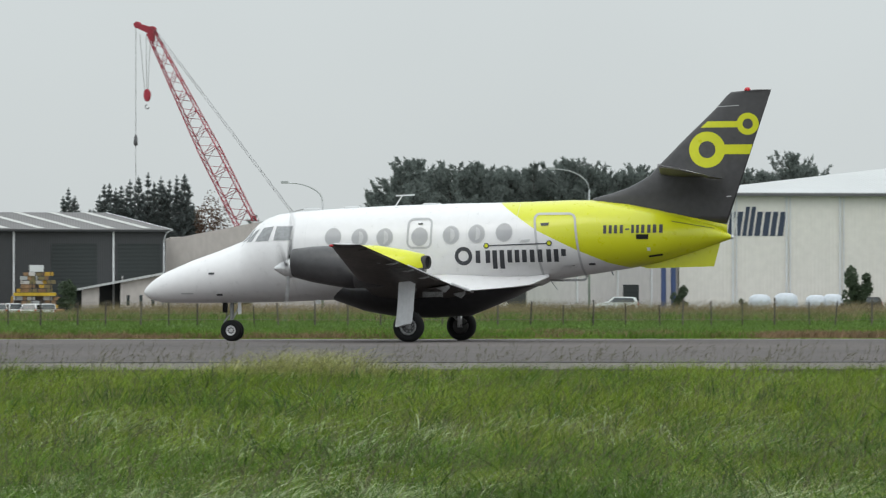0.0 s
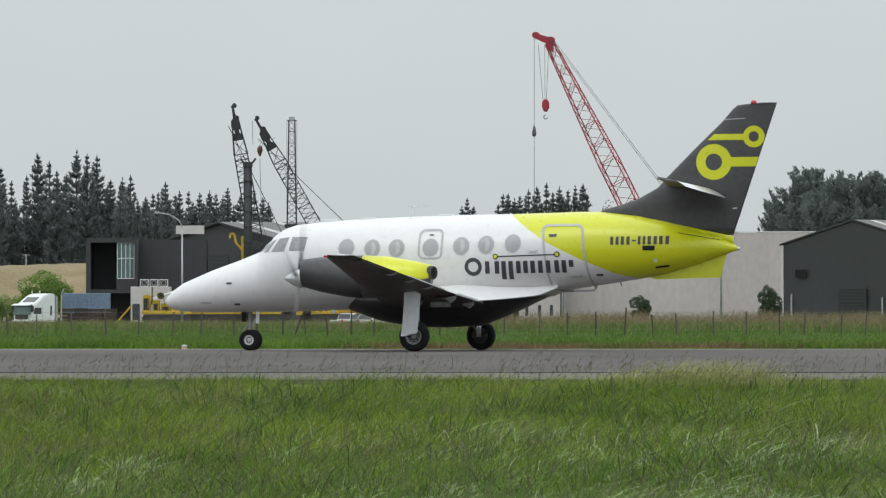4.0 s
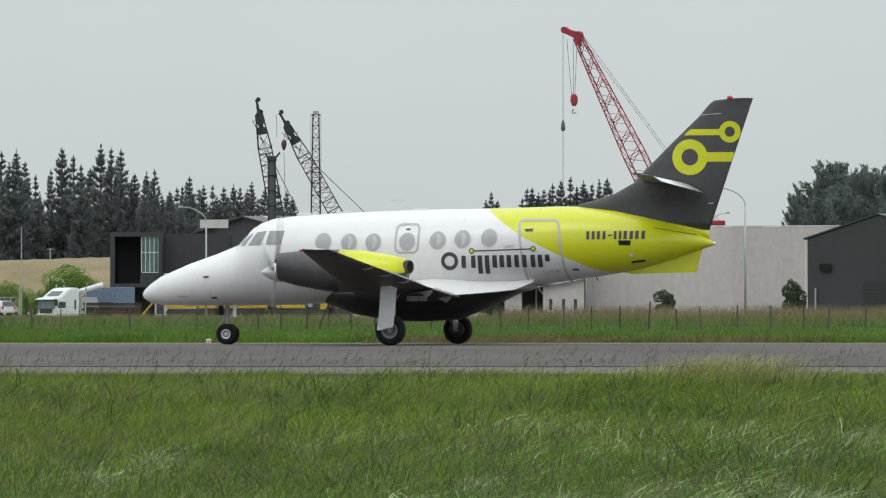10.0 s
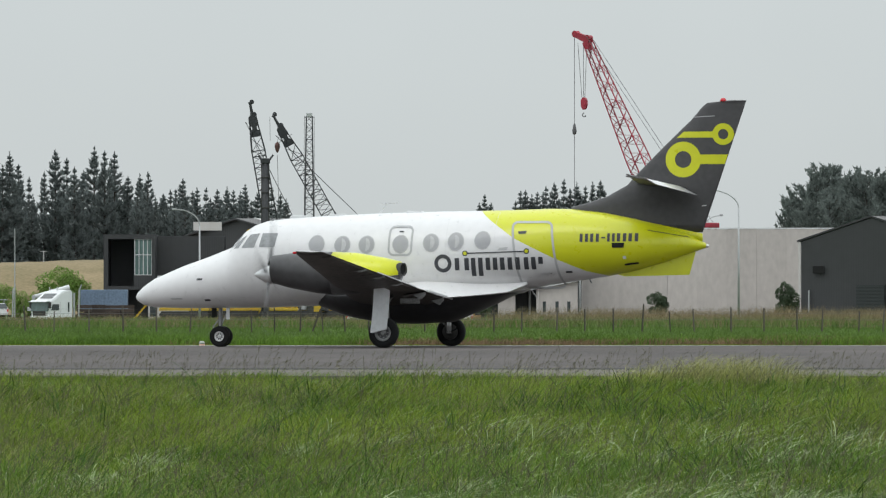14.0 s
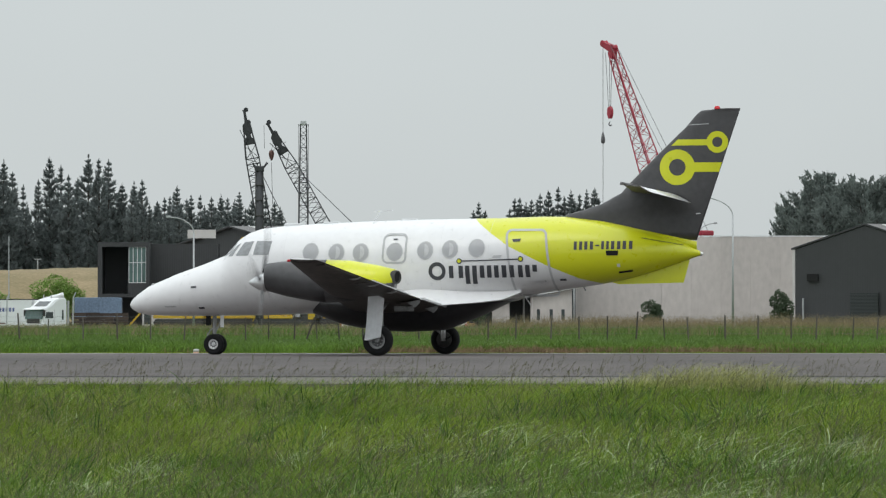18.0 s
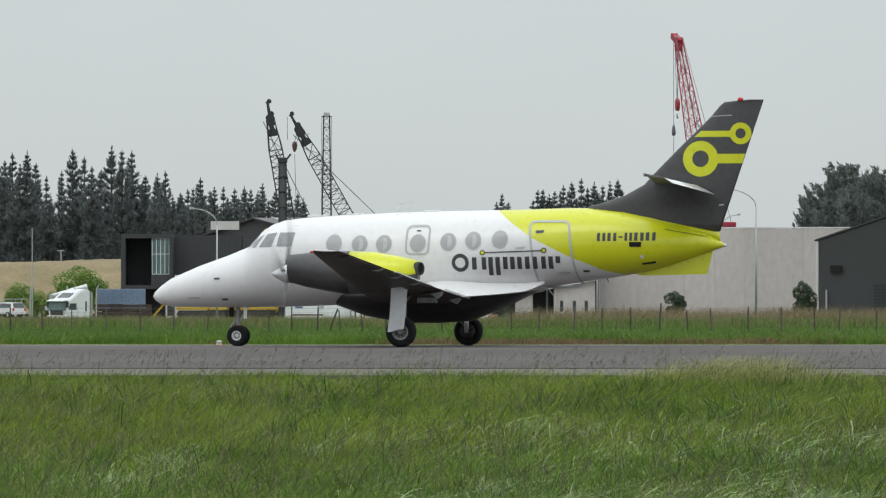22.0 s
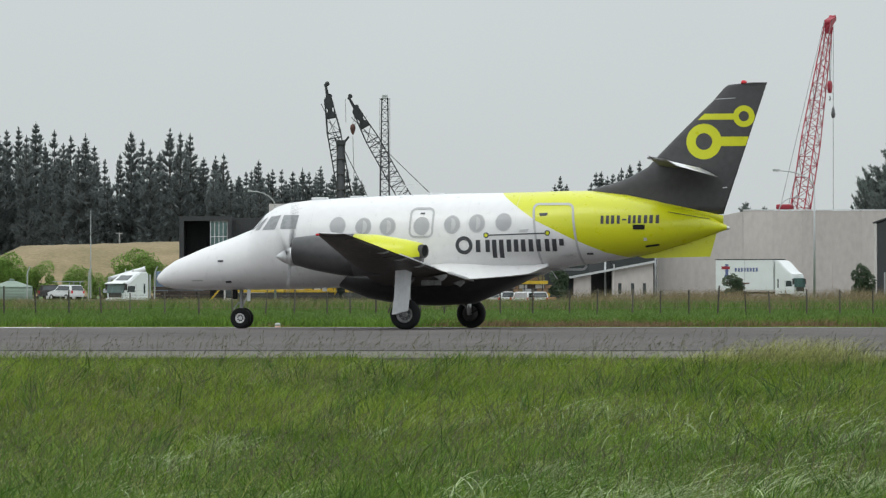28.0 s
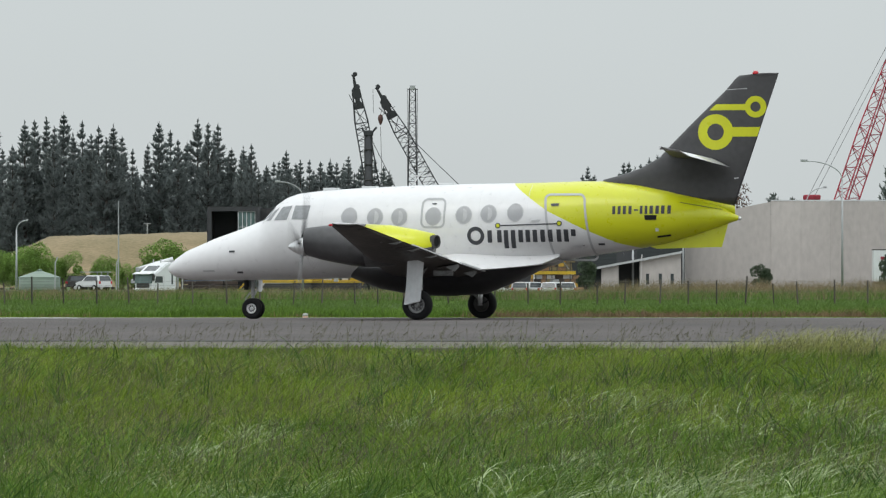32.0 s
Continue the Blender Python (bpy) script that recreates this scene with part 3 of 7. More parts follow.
def ring(x, n=40):
    t, b, w = fuse_section(x)
    c, hh = (t + b) / 2, (t - b) / 2
    pts = []
    for i in range(n):
        a = 2 * math.pi * i / n
        k = math.sin(a)
        pts.append((x, math.copysign(w * (1 - abs(k) ** 2.1) ** 0.5, math.cos(a)) if abs(k) < 1 else 0.0, c + hh * k))
    return pts


def sm(xs, n):
    """Stations with extra ones between, for a smooth skin."""
    out = []
    for a, b in zip(xs, xs[1:]):
        out += [a + (b - a) * k / n for k in range(n)]
    return out + [xs[-1]]


bm = loft(bmesh.new(), [ring(x) for x in sm(list(FX), 3)])
fuselage = part("fuselage", bm, livery(), aircraft, "white fuselage with a yellow rear and tail cone", True)


def patch(bm, outline, out=0.006, steps=1):
    """A thin sheet on the fuselage's left side, from an outline of (station, height)."""
    return bm.faces.new([bm.verts.new(fuse_side(x, z, out)) for x, z in outline])


def oval(cx, cz, rx, rz, n=24, p=2.0):
    return [(cx + rx * math.copysign(abs(math.cos(a)) ** (2 / p), math.cos(a)), cz + rz * math.copysign(abs(math.sin(a)) ** (2 / p), math.sin(a)))
            for a in (2 * math.pi * i / n for i in range(n))]


def band(bm, outer, inner, out=0.008):
    """A thin closed band on the fuselage's left side between two outlines."""
    a = [bm.verts.new(fuse_side(x, z, out)) for x, z in outer]
    b = [bm.verts.new(fuse_side(x, z, out)) for x, z in inner]
    for i in range(len(a)):
        j = (i + 1) % len(a)
        bm.faces.new((a[i], a[j], b[j], b[i]))
    return bm


def rounded(x0, z0, x1, z1, shear=0.0, n=96, r=0.14):
    """A rectangle with round corners, its points evenly spaced."""
    lo, hi, b, t = min(x0, x1) + r, max(x0, x1) - r, z0 + r, z1 - r
    pts = []
    for cx, cz, a0 in ((hi, t, 0.0), (lo, t, 90.0), (lo, b, 180.0), (hi, b, 270.0)):
        pts += [(cx + r * math.cos(radians(a0 + 15 * k)), cz + r * math.sin(radians(a0 + 15 * k))) for k in range(7)]
    run = np.concatenate([[0], np.cumsum([math.dist(p, q) for p, q in zip(pts, pts[1:] + pts[:1])])])
    px, pz = np.array([p[0] for p in pts + pts[:1]]), np.array([p[1] for p in pts + pts[:1]])
    s = np.linspace(0, run[-1], n + 1)[:-1]
    return [(float(x) + shear * (float(z) - (z0 + z1) / 2), float(z)) for x, z in zip(np.interp(s, run, px), np.interp(s, run, pz))]


def fan(bm, outline, cx, cz, out):
    """A domed sheet on the fuselage's side, from a centre to an outline."""
    c = bm.verts.new(fuse_side(cx, cz, out))
    mid = [bm.verts.new(fuse_side(cx + (x - cx) * 0.6, cz + (z - cz) * 0.6, out)) for x, z in outline]
    rim = [bm.verts.new(fuse_side(x, z, out)) for x, z in outline]
    for i in range(len(rim)):
        j = (i + 1) % len(rim)
        bm.faces.new((c, mid[i], mid[j]))
        bm.faces.new((mid[i], rim[i], rim[j], mid[j]))
    return bm


WINDOWS = [(2.086, 2.30, 0), (1.484, 2.28, 1), (0.923, 2.285, 1), (0.141, 2.295, 0), (-0.56, 2.325, 1), (-1.129, 2.35, 1), (-1.736, 2.375, 0)]
for cx, cz, lit in WINDOWS:
    pane = part("cabin_window", fan(bmesh.new(), oval(cx, cz, 0.172, 0.188), cx, cz, 0.006), M["window"], aircraft, "round grey cabin window", True)
    part("window_rim", band(bmesh.new(), oval(cx, cz, 0.188, 0.205), oval(cx, cz, 0.169, 0.185)), M["seam"], pane)
    # pale crescent laid on the pane paints the light seen through the cabin
    if lit:
        moon = [(cx - 0.03 - 0.115 * math.cos(a), cz + 0.145 * math.sin(a)) for a in np.linspace(-1.4, 1.4, 12)]
        back = [(cx - 0.03 - 0.015 * math.cos(a), cz + 0.145 * math.sin(a)) for a in np.linspace(1.3, -1.3, 12)]
        bm = bmesh.new()
        va = [bm.verts.new(fuse_side(x + 0.06, z, 0.008)) for x, z in moon]
        vb = [bm.verts.new(fuse_side(x + 0.06, z, 0.008)) for x, z in reversed(back)]
        for i in range(11):
            bm.faces.new((va[i], va[i + 1], vb[i + 1], vb[i]))
        part("lit_crescent", bm, M["window_light"], pane)


def side_quad(bm, corners, out, nx=6, nz=6):
    """A four-cornered sheet laid on the fuselage's side."""
    (ax, az), (bx, bz), (cx, cz), (dx, dz) = corners
    g = []
    for i in range(nx + 1):
        u = i / nx
        col = []
        for j in range(nz + 1):
            v = j / nz
            x = (ax * (1 - u) + bx * u) * (1 - v) + (dx * (1 - u) + cx * u) * v
            z = (az * (1 - u) + bz * u) * (1 - v) + (dz * (1 - u) + cz * u) * v
            col.append(bm.verts.new(fuse_side(x, z, out)))
        g.append(col)
    for i in range(nx):
        for j in range(nz):
            bm.faces.new((g[i][j], g[i + 1][j], g[i + 1][j + 1], g[i][j + 1]))
    return bm


for corners in ([(3.40, 2.55), (3.03, 2.55), (3.07, 2.24), (3.44, 2.24)], [(3.71, 2.52), (3.47, 2.55), (3.56, 2.23), (3.88, 2.22)],
                [(3.90, 2.45), (3.80, 2.51), (3.96, 2.215), (4.10, 2.205)]):
    part("cockpit_window", side_quad(bmesh.new(), corners, 0.007), M["cockpit"], aircraft, "slanted grey cockpit window", True)
part("windscreen", side_quad(bmesh.new(), [(4.13, 2.36), (3.93, 2.52), (4.03, 2.30), (4.22, 2.20)], 0.007), M["cockpit"], aircraft, "", True)
# emergency exit and passenger door: grey outlines
part("exit_outline", band(bmesh.new(), rounded(0.43, 2.03, -0.135, 2.71), rounded(0.385, 2.075, -0.09, 2.665, r=0.095)), M["seam"], aircraft, "grey outline of the emergency exit")
part("exit_latch", side_quad(bmesh.new(), [(0.19, 2.59), (0.09, 2.59), (0.09, 2.56), (0.19, 2.56)], 0.01, 2, 2), M["charcoal_text"], aircraft)
part("door_outline", band(bmesh.new(), rounded(-2.44, 1.31, -3.37, 2.80, 0.12), rounded(-2.49, 1.36, -3.32, 2.75, 0.12, r=0.09)), M["seam"], aircraft, "grey outline of the passenger door")
part("door_handle", side_quad(bmesh.new(), [(-2.98, 1.66), (-3.25, 1.67), (-3.25, 1.63), (-2.98, 1.62)], 0.02, 3, 1), M["steel"], aircraft, "steel door handle")
part("door_vent", side_quad(bmesh.new(), [(-2.52, 2.57), (-2.72, 2.58), (-2.70, 2.52), (-2.55, 2.51)], 0.01, 2, 1), M["charcoal_text"], aircraft)
part("step_plate", side_quad(bmesh.new(), [(-2.12, 2.21), (-2.32, 2.22), (-2.28, 2.16), (-2.08, 2.15)], 0.008, 2, 1), M["seam"], aircraft)
# flat grey patch added for a smudge low on the nose
part("nose_smudge", side_quad(bmesh.new(), [(5.66, 1.10), (5.38, 1.105), (5.36, 1.075), (5.64, 1.07)], 0.006, 4, 1), M["seam"], aircraft)
for k, xs in enumerate((2.72, -0.9, -2.0)):
    part("skin_joint", side_quad(bmesh.new(), [(xs, fuse_section(xs)[0] - 0.06), (xs - 0.006, fuse_section(xs)[0] - 0.06), (xs - 0.006, 1.35), (xs, 1.35)], 0.004, 1, 24), M["faint_seam"], aircraft)
for x, z in ((4.90, 1.52), (-3.62, 1.68), (4.75, 1.06)):
    part("static_port", side_quad(bmesh.new(), [(x + 0.07, z + 0.02), (x - 0.07, z + 0.025), (x - 0.07, z - 0.02), (x + 0.07, z - 0.02)], 0.012, 2, 1), M["charcoal_text"], aircraft)

# airline name as plain dark blocks, ring first, with a line and two dots above
x, z0 = -0.655, 1.70
part("name_ring", band(bmesh.new(), oval(x - 0.185, z0 + 0.165, 0.195, 0.20, 28), oval(x - 0.185, z0 + 0.165, 0.115, 0.115, 28)), M["charcoal_text"], aircraft, "plain dark ring of the airline's name")
STROKES = [(x, lo, hi, 0.1) for x, lo, hi in ((-1.11, 0.0, 0.27), (-1.33, 0.0, 0.27), (-1.48, -0.13, 0.27), (-1.64, -0.13, 0.27), (-1.81, 0.0, 0.27), (-1.97, 0.0, 0.27), (-2.13, 0.0, 0.27),
                                                (-2.30, 0.0, 0.27), (-2.47, 0.0, 0.27), (-2.66, 0.0, 0.27), (-2.82, 0.0, 0.27), (-2.98, 0.12, 0.27))]
for x0, lo, hi, w in STROKES:
    d = z0 - 0.012 * x0
    part("name_block", side_quad(bmesh.new(), [(x0, d + hi), (x0 - w, d + hi), (x0 - w, d + lo), (x0, d + lo)], 0.008, 3, 6), M["charcoal_text"], aircraft)
part("name_line", side_quad(bmesh.new(), [(-1.36, 2.098), (-2.71, 2.143), (-2.71, 2.118), (-1.36, 2.073)], 0.009, 12, 1), M["charcoal_text"], aircraft)
for x, z in ((-1.349, 2.087), (-2.727, 2.134)):
    part("name_dot", fan(bmesh.new(), oval(x, z, 0.062, 0.062, 20), x, z, 0.011), M["charcoal_text"], aircraft, "", True)
    part("name_dot", fan(bmesh.new(), oval(x, z, 0.04, 0.04, 20), x, z, 0.014), M["yellow_paint"], aircraft, "", True)
# registration as plain bars
for i, (x0, w, h) in enumerate(((-3.90, 0.19, 0.18), (-4.13, 0.20, 0.18), (-4.37, 0.09, 0.035), (-4.50, 0.17, 0.18), (-4.71, 0.21, 0.18), (-4.96, 0.22, 0.18))):
    z = 2.335 + (0.07 if i == 2 else 0) + 0.01 * i / 5
    for a, b in ([(0, w)] if i == 2 else [(0, w * 0.34), (w * 0.62, w * 0.96)]):
        part("registration_bar", side_quad(bmesh.new(), [(x0 - a, z + h), (x0 - b, z + h), (x0 - b, z), (x0 - a, z)], 0.008, 2, 4), M["charcoal_text"], aircraft)
part("tail_vent", side_quad(bmesh.new(), [(-4.60, 2.315), (-4.87, 2.315), (-4.86, 2.21), (-4.61, 2.21)], 0.012, 3, 2), M["hole"], aircraft, "black rounded vent")
part("rear_inlet", side_quad(bmesh.new(), [(-4.85, 1.86), (-5.15, 1.90), (-5.15, 1.86), (-4.85, 1.82)], 0.012, 3, 1), M["hole"], aircraft)
part("tail_mark", side_quad(bmesh.new(), [(-4.83, 2.03), (-4.90, 2.03), (-4.90, 1.96), (-4.83, 1.96)], 0.008, 1, 1), M["white_trim"], aircraft)
part("tail_seam", side_quad(bmesh.new(), [(-5.35, 2.60), (-6.25, 2.44), (-6.25, 2.43), (-5.35, 2.585)], 0.008, 6, 1), M["charcoal_text"], aircraft)
bm = bmesh.new()
for x, z, h in ((2.75, 2.91, 0.05), (0.05, 3.02, 0.03), (1.85, 2.96, 0.03)):
    part("roof_antenna_plate", block(bmesh.new(), (x - 0.18, -0.1, z - 0.02), (x + 0.18, 0.1, z + h), bevel=0.015), M["white_trim"], aircraft)
bm = bmesh.new()
beam(bm, (0.88, 0, 2.98), (0.72, 0, 3.22), 0.05, 0.02)
beam(bm, (0.86, 0, 3.22), (0.44, 0, 3.235), 0.03, 0.03)
part("roof_aerial", bm, M["white_trim"], aircraft, "thin white roof aerial")


# aerofoils: wing, tailplane, fin
def aerofoil(le, te, thick, span_axis, n=9):
    """A section between its leading and trailing edge; thickness along the given axis."""
    le, te, ax = Vector(le), Vector(te), Vector(span_axis)
    up, low = [], []
    for i in range(n + 1):
        s = 0.5 * (1 - math.cos(math.pi * i / n))
        t = thick * 5 * (0.2969 * s ** 0.5 - 0.126 * s - 0.3516 * s * s + 0.2843 * s ** 3 - 0.1015 * s ** 4)
        p = le.lerp(te, s)
        up.append(p + ax * t)
        low.append(p - ax * t)
    return up + low[-2:0:-1]


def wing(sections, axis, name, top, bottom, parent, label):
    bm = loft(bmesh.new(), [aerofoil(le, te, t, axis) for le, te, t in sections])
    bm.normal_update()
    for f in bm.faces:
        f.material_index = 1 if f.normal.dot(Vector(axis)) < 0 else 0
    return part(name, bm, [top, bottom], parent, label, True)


for side, word in ((1, "left"), (-1, "right")):
    secs = [((1.32, side * 0.7, 1.10), (-1.05, side * 0.7, 1.05), 0.36), ((1.18, side * 2.6, 1.36), (-0.72, side * 2.6, 1.30), 0.27),
            ((0.67, side * 7.55, 2.02), (-0.06, side * 7.55, 2.00), 0.09), ((0.56, side * 7.9, 2.07), (0.0, side * 7.9, 2.05), 0.04)]
    w = wing(secs, (0, 0, 1), "wing", M["white_paint"], M["underwing"], aircraft, "upswept wing, its underside grimy and coloured darker for shade")
    part("wing_tip_light", turned(bmesh.new(), [(0.001, 0), (0.02, 0.02), (0.028, 0.05), (0.02, 0.09), (0.001, 0.1)], Matrix.Translation((0.55, side * 7.86, 2.03)) @ pose(0, 0, 0, 0, 90, 0), 12),
         M["red_glass"], w, "red wing-tip light")
    for fy in (3.6, 4.6, 5.6):
        bm = bmesh.new()
        zz = interp(fy, [2.6, 7.55], [1.28, 1.98])
        xx = interp(fy, [2.6, 7.55], [-0.72, -0.06])
        loft(bm, [[(xx + dx, side * fy + dy, zz + dz) for dx, dy, dz in q] for q in
                  ([(0.55, 0, 0), (0.55, 0.01, 0), (0.55, 0.01, -0.01), (0.55, 0, -0.01)], [(0.1, -0.025, 0.02), (0.1, 0.025, 0.02), (0.1, 0.02, -0.07), (0.1, -0.02, -0.07)],
                   [(-0.02, -0.02, 0), (-0.02, 0.02, 0), (-0.02, 0.02, -0.03), (-0.02, -0.02, -0.03)])])
        part("flap_hinge", bm, M["dark_alloy"], w)
    # flaps: a hinge line, panel joints and a pale trailing lip near the root
    edge_x = lambda yy: interp(yy, [0.7, 2.6, 7.55], [-1.05, -0.72, -0.06])
    edge_z = lambda yy: interp(yy, [0.7, 2.6, 7.55], [1.05, 1.30, 2.00])
    bm = bmesh.new()
    for ya, yb in ((0.95, 2.25), (2.95, 5.0)):
        beam(bm, (edge_x(ya) - 0.03, side * ya, edge_z(ya)), (edge_x(yb) - 0.03, side * yb, edge_z(yb)), 0.045 if ya < 2 else 0.025)
    part("flap_lip", bm, M["white_trim"], w, "pale trailing lip of the flap")
    for ya, yb in ((0.95, 2.25), (2.95, 5.0), (5.05, 7.4)):
        under = 0.05
        q = []
        for yy in (ya, yb):
            ch = interp(yy, [0.7, 2.6, 7.55], [0.62, 0.5, 0.2])
            q += [Vector((edge_x(yy) + ch, side * yy, edge_z(yy) - interp(yy, [0.7, 7.55], [0.13, 0.035]))), Vector((edge_x(yy) + 0.02, side * yy, edge_z(yy) - 0.022))]
        pts = [q[0], q[1], q[3], q[2]]
        part("flap", loft(bmesh.new(), [pts, [p - Vector((0, 0, 0.014)) for p in pts]]), M["underwing"], w, "grimy flap panel, coloured darker for shade")
    for fy in (1.3, 2.25):
        o = [(edge_x(fy) + 0.30, edge_z(fy) - 0.09), (edge_x(fy) + 0.02, edge_z(fy) - 0.03), (edge_x(fy) + 0.0, edge_z(fy) - 0.09), (edge_x(fy) + 0.10, edge_z(fy) - 0.19)]
        part("flap_bracket", prism(bmesh.new(), o, side * fy - 0.02, side * fy + 0.02), M["dark_alloy"], w, "grey flap bracket")
    part("gear_bay_door", block(bmesh.new(), (-0.58, side * 2.0 - 0.012, 0.97), (-0.13, side * 2.0 + 0.012, 1.09), bevel=0.005), M["dark_alloy"], w)
    # white root fairing that runs back along the fuselage
    fx = [-2.65, -2.3, -1.9, -1.4, -0.9, -0.4, 0.1, 0.5]
    fy, ft, fb = [0.60, 0.82, 0.98, 1.14, 1.28, 1.36, 1.25, 1.0], [1.50, 1.50, 1.52, 1.56, 1.62, 1.66, 1.62, 1.5], [1.40, 1.235, 1.185, 1.14, 1.105, 1.085, 1.08, 1.08]
    rings = []
    for x in np.linspace(0.5, -2.65, 26):
        yo, zt, zb = (interp(x, fx, v) for v in (fy, ft, fb))
        row = [(x, side * (0.45 + (yo - 0.45) * math.sin(q) ** 0.9), zb + (zt - zb) * (1 - math.sin(q)) ** 0.8 * math.cos(q) ** 0.3 if q < 1.57 else zb) for q in np.linspace(0, 1.5708, 10)]
        rings.append(row + [(x, side * yo * 0.97, zb - 0.012), (x, side * 0.45, zb - 0.012)])
    part("wing_root_fairing", loft(bmesh.new(), rings), M["white_paint"], aircraft, "white wing-root fairing", True)

BX = [2.42, 2.2, 1.54, 0.75, 0.0, -0.815, -1.25, -1.8, -2.25]
BZ = [1.02, 0.90, 0.67, 0.535, 0.52, 0.56, 0.73, 0.96, 1.19]
rings = []
for x in sm(BX, 2):
    zb = interp(x, sorted(BX), [b for _, b in sorted(zip(BX, BZ))])
    w = interp(x, [-2.25, -1.5, -0.5, 1.5, 2.42], [0.45, 0.85, 1.0, 0.95, 0.35])
    zt = 1.21
    rings.append([(x, w * math.cos(a), zt + (zt - zb) * math.sin(a)) for a in np.linspace(0, -math.pi, 17)])
part("belly_fairing", loft(bmesh.new(), rings), M["black_belly"], aircraft, "black belly fairing under the wing", True)
bm = bmesh.new()
beam(bm, (-2.6, 0.15, 1.36), (-2.78, 0.15, 1.12), 0.03, 0.015)
part("belly_aerial", bm, M["seam"], aircraft)
bm = bmesh.new()
beam(bm, (-3.95, 0.0, 1.53), (-4.0, 0.0, 1.43), 0.04, 0.02)
part("belly_aerial", bm, M["charcoal_text"], aircraft)
bm = bmesh.new()
block(bm, (2.56, 0.1, 0.84), (2.66, 0.16, 0.93), bevel=0.01)
part("belly_light", bm, M["steel"], aircraft)

FIN_Z = [2.55, 2.9, 3.12, 3.22, 3.356, 3.6, 3.83, 4.45, 5.057, 5.33, 5.41, 5.46]
FIN_LE = [-3.3, -3.35, -3.55, -3.95, -4.36, -4.81, -5.02, -5.645, -6.283, -6.52, -6.62, -7.1]
fin_te = lambda z: -6.51 - (z - 2.52) * 0.338


def fin_half(x, z):
    """Half the fin's thickness at this station and height."""
    le, te = interp(z, FIN_Z, FIN_LE), fin_te(z)
    s = min(1, max(0, (le - x) / (le - te)))
    t = interp(z, [2.5, 3.6, 5.42], [0.22, 0.17, 0.07])
    return t * 5 * (0.2969 * s ** 0.5 - 0.126 * s - 0.3516 * s * s + 0.2843 * s ** 3 - 0.1015 * s ** 4)


secs = [((interp(z, FIN_Z, FIN_LE), 0, z), (fin_te(z), 0, z), interp(z, [2.5, 3.6, 5.42], [0.22, 0.17, 0.07])) for z in sm(FIN_Z, 2)]
fin = part("fin", loft(bmesh.new(), [aerofoil(le, te, t, (0, 1, 0), 12) for le, te, t in secs]), M["charcoal"], aircraft, "swept charcoal tail fin", True)


def fin_sheet(outer, inner=None, out=0.006):
    bm = bmesh.new()
    put = lambda x, z: bm.verts.new((x, fin_half(x, z) + out, z))
    a = [put(x, z) for x, z in outer]
    if inner:
        b = [put(x, z) for x, z in inner]
        for i in range(len(a)):
            j = (i + 1) % len(a)
            bm.faces.new((a[i], a[j], b[j], b[i]))
    else:
        bm.faces.new(a)
    return bm


def fin_quad(corners, out=0.006, n=14):
    """A four-cornered sheet on the fin's left side."""
    (ax, az), (bx, bz), (cx, cz), (dx, dz) = corners
    bm = bmesh.new()
    prev = None
    for i in range(n + 1):
        u = i / n
        p, q = (ax + (bx - ax) * u, az + (bz - az) * u), (dx + (cx - dx) * u, dz + (cz - dz) * u)
        col = [bm.verts.new((x, fin_half(x, z) + out, z)) for x, z in (p, q)]
        if prev:
            bm.faces.new((prev[0], col[0], col[1], prev[1]))
        prev = col
    return bm


FY = M["yellow_paint"]
part("fin_ring", fin_sheet(oval(-6.092, 4.159, 0.395, 0.395, 40), oval(-6.092, 4.159, 0.185, 0.185, 40)), FY, fin, "yellow ring emblem")
part("fin_ring", fin_sheet(oval(-6.985, 4.714, 0.24, 0.24, 36), oval(-6.985, 4.714, 0.113, 0.113, 36)), FY, fin, "yellow ring emblem")
part("fin_bar", fin_quad([(-6.46, 4.265), (-7.085, 4.265), (-7.02, 4.055), (-6.46, 4.055)]), FY, fin, "yellow bar emblem")
part("fin_bar", fin_quad([(-6.10, 4.775), (-6.77, 4.775), (-6.77, 4.64), (-5.95, 4.64)]), FY, fin, "yellow bar emblem")
bm = fin_quad([(-6.30, 5.10), (-6.80, 5.125), (-6.80, 5.11), (-6.30, 5.085)], out=0.012)
part("fin_strip", bm, M["seam"], fin)
part("fin_beacon", turned(bmesh.new(), [(0.07, 0), (0.07, 0.03), (0.045, 0.065), (0.001, 0.075)], Matrix.Translation((-6.98, 0, 5.44)), 14), M["red_glass"], fin, "red beacon")
bm = bmesh.new()
beam(bm, (-6.52, 0.1, 3.13), (-6.62, 0.1, 3.14), 0.03, 0.02)
part("fin_light", bm, M["steel"], fin)
elevators = []
